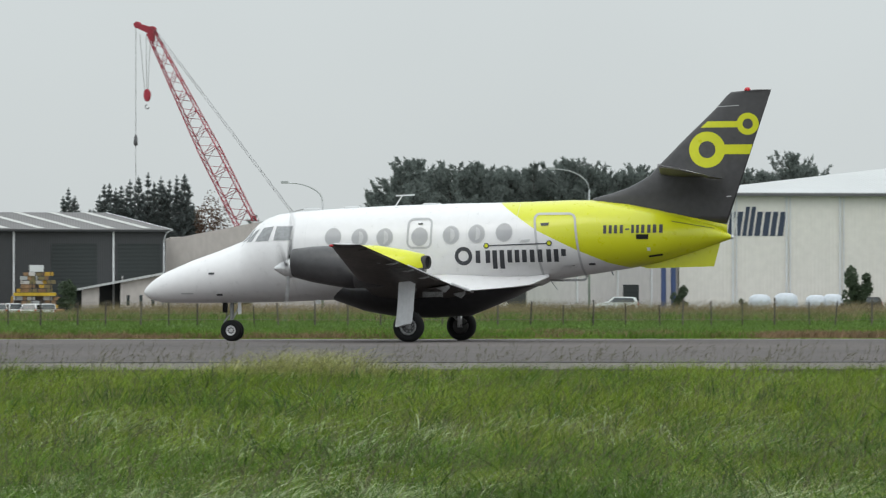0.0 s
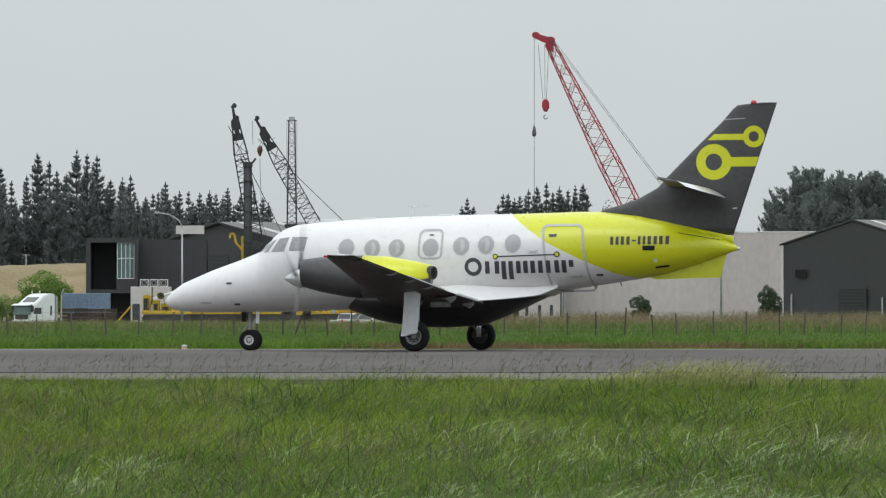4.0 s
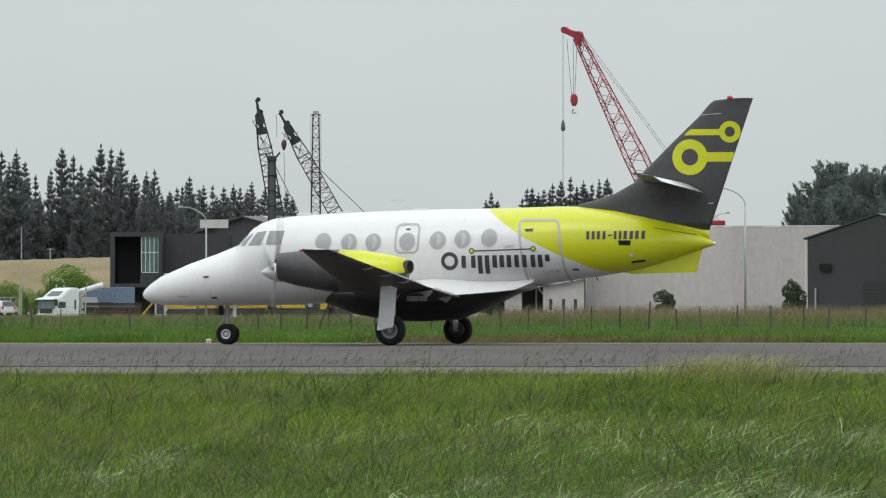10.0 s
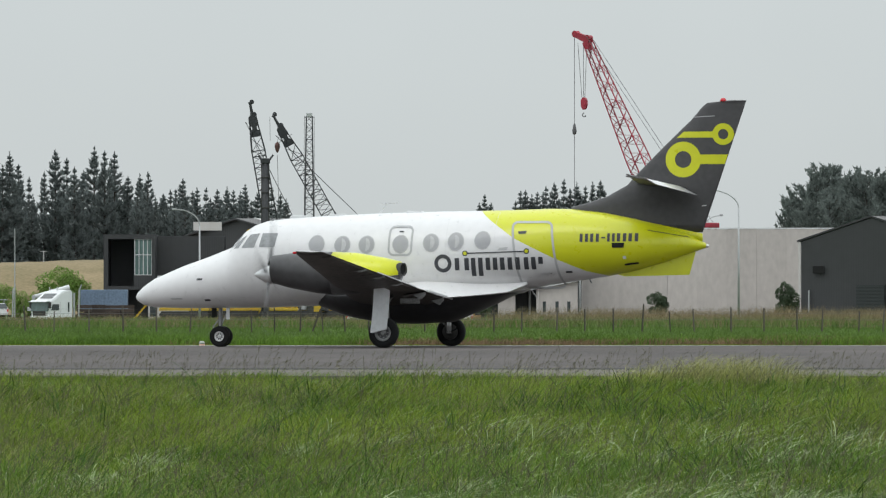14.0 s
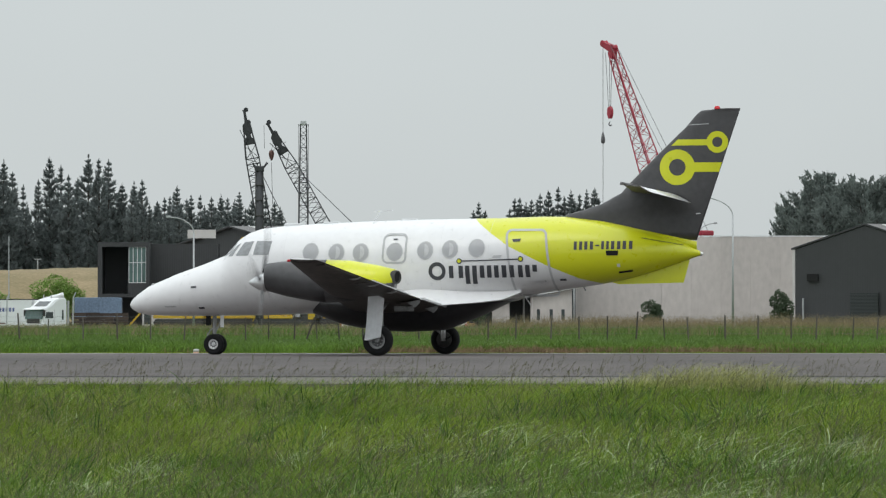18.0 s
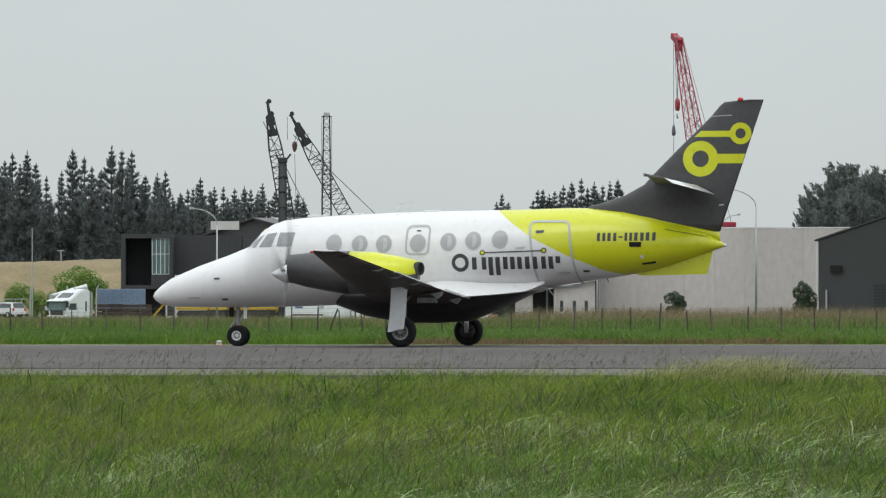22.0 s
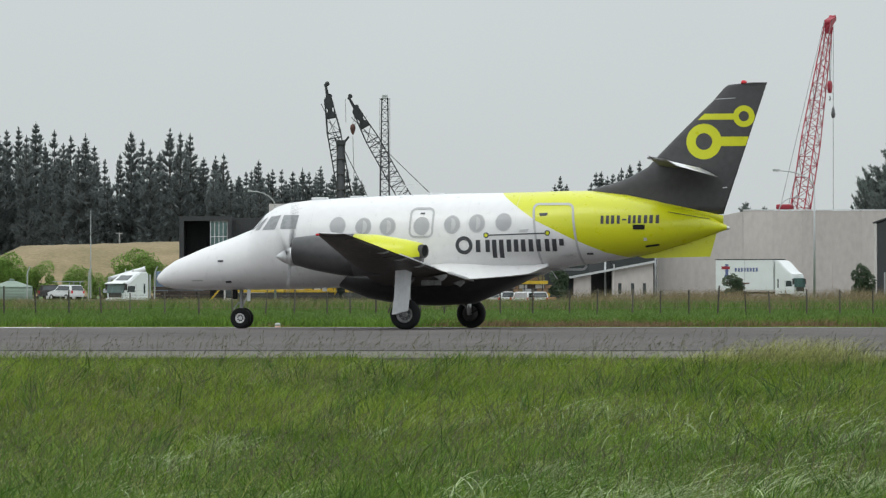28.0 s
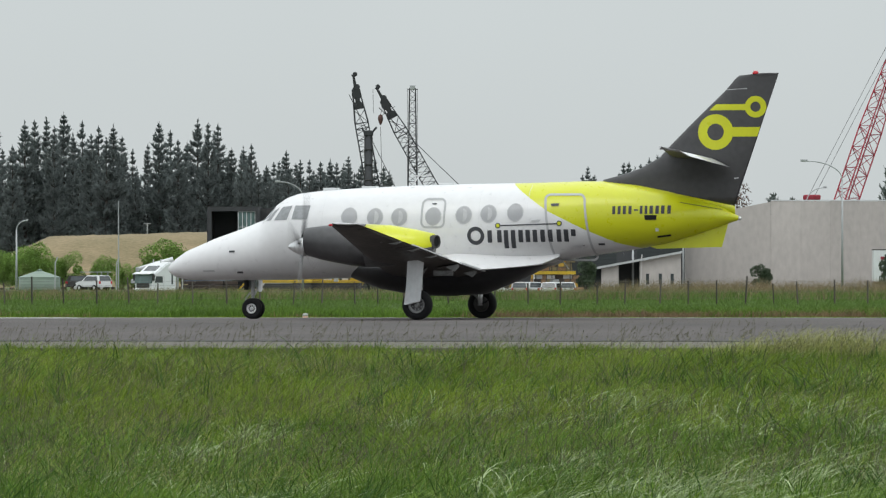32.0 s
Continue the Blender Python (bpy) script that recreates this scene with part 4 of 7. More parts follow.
for side in (1, -1):
    secs = [((-5.03, side * 0.02, 3.66), (-5.99, side * 0.02, 3.575), 0.10), ((-5.50, side * 3.10, 3.735), (-5.93, side * 3.10, 3.66), 0.05), ((-5.60, side * 3.3, 3.73), (-5.93, side * 3.3, 3.665), 0.03)]
    tail = wing(secs, (0, 0, 1), "tailplane", M["white_paint"], M["tail_under"], aircraft, "white tailplane, underside coloured for shade, set part-way up the fin")
    tip = [(-5.48, 3.16, 3.70), (-5.48, 3.16, 3.77), (-5.62, 3.34, 3.74), (-5.92, 3.34, 3.69), (-5.95, 3.16, 3.67), (-5.95, 3.16, 3.64)]
    part("tip_cap", loft(bmesh.new(), [[(x, side * (y - 0.05), z) for x, y, z in tip], [(x, side * y, z) for x, y, z in tip]]), M["white_paint"], tail, "", True)
    H0, H1 = Vector((-5.965, side * 0.16, 3.578)), Vector((-5.915, side * 3.14, 3.662))
    T0, T1 = Vector((-6.47, side * 0.16, 3.535)), Vector((-6.15, side * 3.14, 3.625))
    secs = [(H0 - H0, T0 - H0, 0.05), (H1 - H0, T1 - H0, 0.025)]
    el = wing(secs, (0, 0, 1), "elevator", M["white_paint"], M["tail_under"], aircraft, "white elevator, underside coloured for shade, hinged behind the tailplane")
    el.matrix_basis = Matrix.Translation(H0)
    elevators.append((el, H0, (H1 - H0).normalized() * side))
bm = prism(bmesh.new(), [(-4.6, 1.62), (-4.75, 1.575), (-6.22, 1.61), (-6.36, 2.12), (-5.6, 2.0)], -0.02, 0.02)
part("ventral_fin", bm, M["yellow_paint"], aircraft, "yellow ventral fin")

rings = []
for x, z0, z1, h in ((-5.25, 2.72, 2.79, 0.10), (-5.6, 2.62, 2.715, 0.085), (-6.0, 2.52, 2.63, 0.07), (-6.3, 2.42, 2.565, 0.05), (-6.515, 2.3, 2.52, 0.03)):
    rings.append([(x, h * 1.4, z0), (x, h, z1), (x, -h, z1), (x, -h * 1.4, z0)])
part("fin_fillet", loft(bmesh.new(), rings), M["yellow_paint"], aircraft, "yellow fillet at the foot of the fin", True)
part("tail_lamp", turned(bmesh.new(), [(0.045, 0), (0.045, 0.03), (0.02, 0.06), (0.001, 0.065)], Matrix.Translation((-6.6, 0, 2.245)) @ pose(0, 0, 0, 0, -90, 0), 12), M["steel"], aircraft, "", True)

# engines
propellers = []
for side in (1, -1):
    y = 2.6 * side
    rings = []
    for x, zt, zb, w in ((2.63, 1.99, 1.46, 0.22), (2.60, 2.03, 1.42, 0.25), (2.2, 2.08, 1.31, 0.33), (1.6, 2.11, 1.20, 0.37), (1.22, 2.11, 1.16, 0.38)):
        rings.append([(x, y + w * math.cos(a), (zt + zb) / 2 + (zt - zb) / 2 * math.sin(a)) for a in np.linspace(0, 2 * math.pi, 25)[:-1]])
    nac = part("nacelle", loft(bmesh.new(), rings), M["charcoal"], aircraft, "charcoal engine cowling", True)
    rings, under = [], []
    for x, zt, zb, w in ((1.22, 2.112, 1.16, 0.382), (0.7, 2.09, 1.18, 0.37), (0.1, 1.99, 1.30, 0.32), (-0.3, 1.90, 1.44, 0.24)):
        rings.append([(x, y + w * math.cos(a), (zt + zb) / 2 + (zt - zb) / 2 * math.sin(a)) for a in np.linspace(-0.3, math.pi + 0.3, 19)])
        under.append([(x, y + w * math.cos(a), (zt + zb) / 2 + (zt - zb) / 2 * math.sin(a)) for a in np.linspace(math.pi + 0.3, 2 * math.pi - 0.3, 15)])
    part("rear_cowling", loft(bmesh.new(), rings), M["yellow_paint"], nac, "yellow rear cowling", True)
    part("lower_cowling", loft(bmesh.new(), under), M["charcoal"], nac, "", True)
    m = Matrix.Translation((-0.08, y + side * 0.02, 1.72)) @ pose(0, 0, 0, 0, 0, -18 * side) @ pose(0, 0, 0, 0, -90, 0)
    pipe = part("exhaust_pipe", turned(bmesh.new(), [(0.155, 0), (0.145, 0.34), (0.13, 0.34), (0.125, 0.30), (0.124, 0.29)], m, 20, False), M["machine_dark"], nac, "sooty exhaust pipe", True)
    # black disc in place of the pipe's shaded inside
    part("pipe_mouth", turned(bmesh.new(), [(0.137, 0.27), (0.137, 0.30), (0.001, 0.30)], m, 20), M["hole"], pipe)
    bm = bmesh.new()
    loft(bm, [[(2.66, y + 0.2 * math.cos(a), 1.83 + 0.1 * math.sin(a)) for a in np.linspace(0, math.pi, 9)], [(2.55, y + 0.2 * math.cos(a), 1.83 + 0.1 * math.sin(a)) for a in np.linspace(0, math.pi, 9)]])
    part("engine_intake", bm, M["hole"], nac)
    prop = new("propeller")
    prop.parent = aircraft
    prop.matrix_basis = pose(2.70, y, 1.61)
    propellers.append(prop)
    sp = Matrix.Translation((-0.08, 0, 0)) @ pose(0, 0, 0, 0, 90, 0)
    part("spinner", turned(bmesh.new(), [(0.205, 0), (0.205, 0.06), (0.175, 0.16), (0.115, 0.27), (0.045, 0.38), (0.001, 0.42)], sp, 24), M["steel"], prop, "polished spinner", True)
    for k in range(4):
        bm = bmesh.new()
        rings = []
        for r, c, t, tw in ((0.14, 0.10, 0.06, 60), (0.35, 0.12, 0.04, 48), (0.7, 0.09, 0.025, 32), (1.05, 0.06, 0.015, 24), (1.28, 0.035, 0.008, 20), (1.34, 0.02, 0.006, 18)):
            cs, sn = math.cos(radians(tw)), math.sin(radians(tw))
            q = [(0.5, 0), (0.25, 0.5), (-0.25, 0.45), (-0.5, 0), (-0.25, -0.1), (0.25, -0.1)]
            rings.append([(c * u * sn + t * v * cs, c * u * cs - t * v * sn, r) for u, v in q])
        loft(bm, rings)
        bmesh.ops.rotate(bm, verts=bm.verts, matrix=Matrix.Rotation(radians(90 * k), 3, "X"))
        part("blade", bm, M["blade"], prop, "", True)


# landing gear
def tyre_mesh(r, w, k=0.55):
    return turned(bmesh.new(), [(r * k, -w * 0.42), (r * 0.75, -w * 0.5), (r * 0.92, -w * 0.42), (r, -w * 0.2), (r, w * 0.2), (r * 0.92, w * 0.42), (r * 0.75, w * 0.5), (r * k, w * 0.42)], pose(0, 0, 0, 90, 0, 0), 32, False)


def rim_mesh(r, w, k=0.57):
    """The outer ring of a wheel rim, open in the middle, facing to the left side."""
    return turned(bmesh.new(), [(r * k, -w * 0.3), (r * k, w * 0.34), (r * (k - 0.05), w * 0.40), (r * (k - 0.15), w * 0.34), (r * (k - 0.17), w * 0.16)], pose(0, 0, 0, -90, 0, 0), 32, False)


def hub_mesh(r, w):
    """The hub cap with its bolts."""
    bm = turned(bmesh.new(), [(r * 0.2, w * 0.1), (r * 0.19, w * 0.32), (r * 0.13, w * 0.40), (0.001, w * 0.40)], pose(0, 0, 0, -90, 0, 0), 20)
    for k in range(8):
        a = k * math.pi / 4
        block(bm, (r * 0.3 * math.cos(a) - r * 0.04, w * 0.1, r * 0.3 * math.sin(a) - r * 0.04), (r * 0.3 * math.cos(a) + r * 0.04, w * 0.24, r * 0.3 * math.sin(a) + r * 0.04))
    return bm


wheels = []


def wheel(x, y, r, w, metal, label, k=0.57):
    h = new("wheel")
    h.parent = aircraft
    h.matrix_basis = pose(x, y, r)
    part("tyre", tyre_mesh(r, w, k - 0.02), M["tyre"], h, "black rubber tyre", True)
    rim = part("rim", rim_mesh(r, w, k), metal, h, label, True)
    part("wheel_disc", turned(bmesh.new(), [(r * 0.46, -w * 0.1), (r * 0.46, w * 0.14), (0.001, w * 0.14)], pose(0, 0, 0, -90, 0, 0), 24), M["dark_disc"], h)
    part("hub", hub_mesh(r, w), metal, h)
    wheels.append((h, x, y, r))
    return h


for y in (-0.11, 0.11):
    wheel(4.59, y, 0.235, 0.14, M["alloy"], "bright alloy rim", 0.50)
for y in (-2.97, 2.97):
    wheel(-0.02, y, 0.335, 0.24, M["dark_alloy"] if y > 0 else M["dark_disc"], "dull alloy rim" if y > 0 else "dark inner wheel face")
bm = bmesh.new()
rod(bm, (4.60, 0, 0.2), (4.60, 0, 0.62), 0.035)
rod(bm, (4.60, 0, 0.5), (4.60, 0, 1.0), 0.045)
rod(bm, (4.59, -0.16, 0.235), (4.59, 0.16, 0.235), 0.03)
beam(bm, (4.66, 0, 0.30), (4.78, 0, 0.45), 0.03)
beam(bm, (4.78, 0, 0.45), (4.66, 0, 0.60), 0.03)
beam(bm, (4.55, 0.03, 0.55), (4.35, 0.03, 0.95), 0.03)
part("nose_leg", bm, M["dark_alloy"], aircraft, "slim alloy nose leg")
bm = block(bmesh.new(), (4.35, 0.12, 0.62), (4.43, 0.14, 0.95), bevel=0.005)
part("nose_gear_door", bm, M["leg_door"], aircraft)
bm = block(bmesh.new(), (4.70, -0.05, 0.66), (4.80, 0.06, 0.90), bevel=0.02)
part("taxi_light_box", bm, M["hole"], aircraft)
bm = turned(bmesh.new(), [(0.001, 0), (0.06, 0), (0.06, 0.05), (0.001, 0.06)], Matrix.Translation((4.74, 0.02, 0.93)) @ pose(0, 0, 0, 0, 90, 0), 16)
part("taxi_lamp", bm, M["steel"], aircraft)
for side in (1, -1):
    y = 2.97 * side
    bm = bmesh.new()
    part("oleo_tube", rod(bmesh.new(), (-0.02, y - side * 0.2, 0.30), (-0.02, y - side * 0.2, 0.72), 0.055, n=14), M["steel"], aircraft, "bright oleo tube", True)
    part("brake_pack", turned(bmesh.new(), [(0.05, -0.05), (0.17, -0.05), (0.17, 0.05), (0.05, 0.05)], Matrix.Translation((-0.02, y - side * 0.12, 0.335)) @ pose(0, 0, 0, 90, 0, 0), 20), M["machine_dark"], aircraft, "", True)
    hose = [(-0.02 - 0.22 * math.sin(q), y - side * 0.24, 0.5 + 0.16 * math.cos(q)) for q in np.linspace(0.2, 2.9, 9)]
    hb = bmesh.new()
    for p, q in zip(hose, hose[1:]):
        rod(hb, p, q, 0.014, n=6)
    part("brake_hose", hb, M["tyre"], aircraft)
    rod(bm, (-0.02, y - side * 0.2, 0.6), (-0.02, y - side * 0.15, 1.4), 0.07)
    rod(bm, (-0.02, y - side * 0.25, 0.335), (-0.02, y + side * 0.1, 0.335), 0.04)
    beam(bm, (0.02, y - side * 0.2, 0.45), (0.20, y - side * 0.2, 0.62), 0.04)
    beam(bm, (0.20, y - side * 0.2, 0.62), (0.02, y - side * 0.2, 0.78), 0.04)
    beam(bm, (-0.02, y - side * 0.2, 0.95), (0.0, y - side * 1.1, 1.25), 0.05)
    part("main_leg", bm, M["dark_alloy"], aircraft, "oily alloy main leg")
    # leg door: a curved plate with a rounded top
    rings = []
    for z, xa, xb in ((1.39, 0.08, -0.10), (1.36, 0.14, -0.16), (1.28, 0.17, -0.20), (1.0, 0.185, -0.175), (0.7, 0.205, -0.15), (0.40, 0.245, -0.12), (0.365, 0.25, -0.11), (0.335, 0.25, 0.14)):
        row = [(xa + (xb - xa) * u, y + side * (0.14 + 0.035 * (1 - (2 * u - 1) ** 2)), z + (0.04 * u if z < 0.45 and xb < 0 else 0)) for u in (0, 0.2, 0.4, 0.6, 0.8, 1)]
        rings.append(row + [(p[0], p[1] - side * 0.012, p[2]) for p in reversed(row)])
    part("leg_door", loft(bmesh.new(), rings), M["leg_door"], aircraft, "pale grey undercarriage leg door")

# ---- buildings ----
def wall_run(name, pts, height, thick, material, parent, label=""):
    """A straight wall between two plan points, with thickness behind it."""
    (x0, y0), (x1, y1) = pts
    d = Vector((x1 - x0, y1 - y0, 0))
    m = Matrix.Translation((x0, y0, 0)) @ pose(0, 0, 0, 0, 0, math.degrees(math.atan2(d.y, d.x)))
    h0, h1 = height if isinstance(height, tuple) else (height, height)
    bm = prism(bmesh.new(), [(0, 0), (d.length, 0), (d.length, h1), (0, h0)], 0, thick, m)
    return part(name, bm, material, parent, label)


def shed(name, label, corner, along, across, length, width, eave, ridge, walls, side_wall, roof, lights=0, pipes=(), doors=(), gable_doors=(), over=0.5, skew=0.0):
    """A gabled shed: its near corner, the plan directions of its long side and of its gable, and its sizes."""
    b = thing(name, Matrix.Translation((corner[0], corner[1], 0)), label, "building")
    u, v = Vector((*along, 0)).normalized(), Vector((*across, 0)).normalized()
    P = lambda a, c, z: u * a + v * c + Vector((0, 0, z))
    L = lambda c: length + skew * c / (width / 2)

    def slab(pts, thick, nm, material, lab="", parent=b):
        pts = [Vector(p) for p in pts]
        n = (pts[1] - pts[0]).cross(pts[2] - pts[0]).normalized() * thick
        return part(nm, loft(bmesh.new(), [pts, [p + n for p in pts]]), material, parent, lab)
    inner = (u + v).normalized()
    flip = -1 if u.cross(v).z < 0 else 1
    slab([P(0, 0, 0), P(length, 0, 0), P(length, 0, eave), P(0, 0, eave)], 0.3 * -flip, "wall", side_wall)
    slab([P(0, width, 0), P(L(width), width, 0), P(L(width), width, eave), P(0, width, eave)], 0.3 * flip, "wall", side_wall)
    for e, s in ((0, 1), (1, -1)):
        slab([P(e * L(c), c, z) for c, z in ((0.3, 0), (width - 0.3, 0), (width - 0.3, eave), (width / 2, ridge - 0.05), (0.3, eave))], 0.3 * s * flip, "gable_wall", walls)
    for c0, c1 in ((0, width / 2), (width, width / 2)):
        out = over if c0 == 0 else -over
        dz = (ridge - eave) / (width / 2) * over
        rf = slab([P(-over, c0 - out, eave - dz), P(L(c0) + over, c0 - out, eave - dz), P(L(c1) + over, c1, ridge), P(-over, c1, ridge)], 0.15 * (1 if (c0 == 0) == (flip > 0) else -1), "roof", roof)
        if c0 == 0:
            for k in range(lights):
                a = length * (k + 0.5) / lights
                zl = lambda c: eave + (ridge - eave) * c / (width / 2) + 0.17
                slab([P(a - 0.45, 0.1, zl(0.1)), P(a + 0.45, 0.1, zl(0.1)), P(a + 0.45, width / 2 - 0.3, zl(width / 2 - 0.3)), P(a - 0.45, width / 2 - 0.3, zl(width / 2 - 0.3))],
                     0.03 * flip, "skylight_strip", M["roof_light"], "", rf)
            bm = bmesh.new()
            beam(bm, P(-over, -out - 0.05, eave - dz), P(length + over, -out - 0.05, eave - dz), 0.18)
            part("gutter", bm, M["dark_wall"] if walls is M["dark_wall"] else M["white_trim"], b)
    for a in (-over, over):
        bm = bmesh.new()
        far = (lambda c: 0.0) if a < 0 else L
        for c0, out in ((0, over), (width, -over)):
            beam(bm, P(far(c0) + a, c0 - out, eave - (ridge - eave) / (width / 2) * over + 0.1), P(far(width / 2) + a, width / 2, ridge + 0.1), 0.16)
        part("verge_flashing", bm, M["dark_wall"] if a < 0 else M["white_trim"], b)
    for a in pipes:
        bm = bmesh.new()
        rod(bm, P(a, -0.12, 0), P(a, -0.12, eave), 0.11, n=8)
        part("downpipe", bm, M["white_trim"], b, "white downpipe")
    for a0, a1, h in doors:
        slab([P(a0, -0.06, 0), P(a1, -0.06, 0), P(a1, -0.06, h), P(a0, -0.06, h)], 0.05 * -flip, "roller_door", M["dark_door"])
    for a0, a1, h in gable_doors:
        slab([P(-0.06, a0, 0), P(-0.06, a1, 0), P(-0.06, a1, h), P(-0.06, a0, h)], 0.05 * flip, "roller_door", M["dark_door"])
    return b


# the big dark shed behind the cranes
shed("dark_shed", "large charcoal sheet-metal shed with a grey roof", (-14.44, 590), (1, 0.14), (-0.62, 1), 31.6, 26, 9.10, 11.1, M["dark_wall"], M["dark_wall"], M["grey_roof"], 8,
     (5.5, 14.6, 25.7), ((18.8, 23.9, 7.6), (26.2, 31, 7.6), (8, 12.5, 7.6)), ((4, 9, 7.6), (11.5, 16, 7.6), (19, 23, 7.6)))
# the dark gable with its pale long side
depot = shed("gabled_depot", "depot with a charcoal gable end and pale grey side wall", (53.93, 560), (1, 0.9), (-1, 0.55), 24, 16.9, 8.18, 10.73, M["dark_wall"], M["pale_grey"], M["grey_roof"], 5,
     (7.5, 14.0, 19.5), ((15, 17.5, 3),), (), 0.08, 8.5)
for q, z0, z1, w, mt in ((0.854, 4.83, 5.60, 1.3, "hole"), (0.92, 0.0, 3.03, 0.13, "galv"), (0.3, 0.0, 2.66, 0.13, "galv"), (0.5, 0.0, 3.6, 3.2, "dark_door")):
    at = Vector((-1, 0.55, 0)).normalized() * 16.9 * q + Vector((-0.55, -1, 0)).normalized() * 0.25
    m = Matrix.Translation(at) @ pose(0, 0, 0, 0, 0, 180 - 28.8)
    part("wall_fitting", block(bmesh.new(), (-w / 2, -0.08, z0), (w / 2, 0.1, z1), m), M[mt], depot)

vent = part("roof_vent", block(bmesh.new(), (1.9, 10.6, 10.2), (2.8, 11.5, 11.6), bevel=0.06), M["white_trim"], depot, "white boxed roof vent")
part("vent_cap", block(bmesh.new(), (1.75, 10.45, 11.6), (2.95, 11.65, 11.75), bevel=0.04), M["white_trim"], vent)

# concrete wall building
hall = thing("concrete_hall", Matrix.Translation((0, 598, 0)), "long tilt-slab concrete hall with stained pale panels", "building")
top = 10.03
xl, xc, xr = 17.03, 26.56, 46.43
n = 6
bm = prism(bmesh.new(), [(xl, 0), (xc - 0.02, 0), (xc - 0.02, top - 0.1), (xl, 8.08)], 0, 0.25)
part("sloping_panel", bm, M["concrete"], hall)
for k in range(n):
    a, b = xc + (xr - xc) * k / n, xc + (xr - xc) * (k + 1) / n
    bm = block(bmesh.new(), (a + 0.005, 0.0, 0), (b - 0.005, 0.25, top - 0.04 * (k % 2)))
    part("wall_panel", bm, M["concrete"], hall)
bm = block(bmesh.new(), (xl + 0.5, 0.25, 0), (xr, 30, top - 1.6))
part("hall_body", bm, M["concrete"], hall)
bm = block(bmesh.new(), (xc, -0.05, top), (xr + 0.4, 0.3, top + 0.12))
part("parapet_cap", bm, M["white_trim"], hall)

lean = thing("lean_to", Matrix.Translation((0, 588, 0)), "low pale workshop with a sloping tin roof and dark doorways", "building")
x0, x1 = 7.51, 16.25
bm = prism(bmesh.new(), [(x0 - 0.6, 2.37), (x1 + 0.3, 4.17), (x1 + 0.3, 4.42), (x0 - 0.6, 2.62)], -0.6, 8)
part("roof", bm, M["white_roof"], lean)
bm = prism(bmesh.new(), [(x0, 0), (x0 + 1.9, 0), (x0 + 1.9, 2.81), (x0, 2.43)], 0, 0.2)
part("wall", bm, M["concrete"], lean)
bm = prism(bmesh.new(), [(x0 + 4.2, 0), (x1, 0), (x1, 4.11), (x0 + 4.2, 3.24)], 0, 0.2)
part("wall", bm, M["concrete"], lean)
bm = block(bmesh.new(), (x0, 7.5, 0), (x1, 7.7, 2.56))
part("wall", bm, M["dark_wall"], lean)
for a in (x0 + 4.9, x0 + 6.3, x0 + 7.6):
    part("window", block(bmesh.new(), (a, -0.04, 0.7), (a + 0.35, -0.002, 1.9)), M["vehicle_glass"], lean)
bm = rod(bmesh.new(), (x0 + 4.3, -0.3, 0), (x0 + 4.45, -0.3, 3.99), 0.06, n=8)
part("vent_pipe", bm, M["pale_grey"], lean)

# cream warehouse with the sign
ware = thing("warehouse", Matrix.Translation((0, 575, 0)), "tall cream warehouse with a pale roof and blue sign", "building")
x0, x1, ev = 71.75, 107.72, 12.83
bay = 5.85
xs_b = [x0 + bay * k for k in range(int((x1 - x0) / bay) + 1)] + [x1]
for a, b in zip(xs_b, xs_b[1:]):
    part("wall_panel", block(bmesh.new(), (a + 0.02, 0, 0), (b - 0.02, 0.3, ev)), M["white_wall"], ware)
    bm = rod(bmesh.new(), (b, -0.12, 0), (b, -0.12, ev - 0.2), 0.13, n=8)
    rod(bm, (b + 0.4, -0.1, 0), (b + 0.4, -0.1, ev - 0.2), 0.08, n=8)
    part("downpipe", bm, M["white_trim"], ware)
rf = [Vector((x0 - 0.4, -0.6, ev - 0.05)), Vector((x1, -0.6, ev - 0.05)), Vector((x1 + 50.8, 65, ev + 6.3)), Vector((x0 + 50.8, 65, ev + 6.3))]
part("roof", loft(bmesh.new(), [rf, [p + Vector((0, 0, 0.2)) for p in rf]]), M["white_roof"], ware)
part("gutter", block(bmesh.new(), (x0 - 0.4, -0.85, ev - 0.25), (x1, -0.62, ev + 0.05)), M["cable"], ware)
sx = 73.35
for ww, hh in ((1.75, 3.15), (1.45, 2.6), (1.40, 2.6), (1.10, 3.15), (1.50, 2.6), (1.40, 2.6)):
    sl = 0.14
    for lo, hi, b0, b1 in ((0, 0.40 * ww, 0, hh), (0.58 * ww, ww, 0, hh)):
        bm = prism(bmesh.new(), [(sx + lo + sl * b0, b0), (sx + hi + sl * b0, b0), (sx + hi + sl * b1, b1), (sx + lo + sl * b1, b1)], -0.06, -0.01, Matrix.Translation((0, 0, 8.3)))
        part("sign_block", bm, M["navy"], ware, "plain navy sign block")
    sx += ww + 0.22
can = thing("entrance_canopy", Matrix.Translation((69.32, 566, 0)), "round white entrance canopy on blue columns", "canopy")
part("disc", turned(bmesh.new(), [(0.1, 10.1), (1.3, 10.15), (1.75, 10.5), (1.8, 10.75), (1.65, 10.85), (0.1, 11.0)]), M["white_trim"], can, "", True)
for dx in (-0.35, 0.7):
    part("column", rod(bmesh.new(), (dx, 0, 0), (dx, 0, 10.1), 0.28, n=14), M["blue_col"], can)

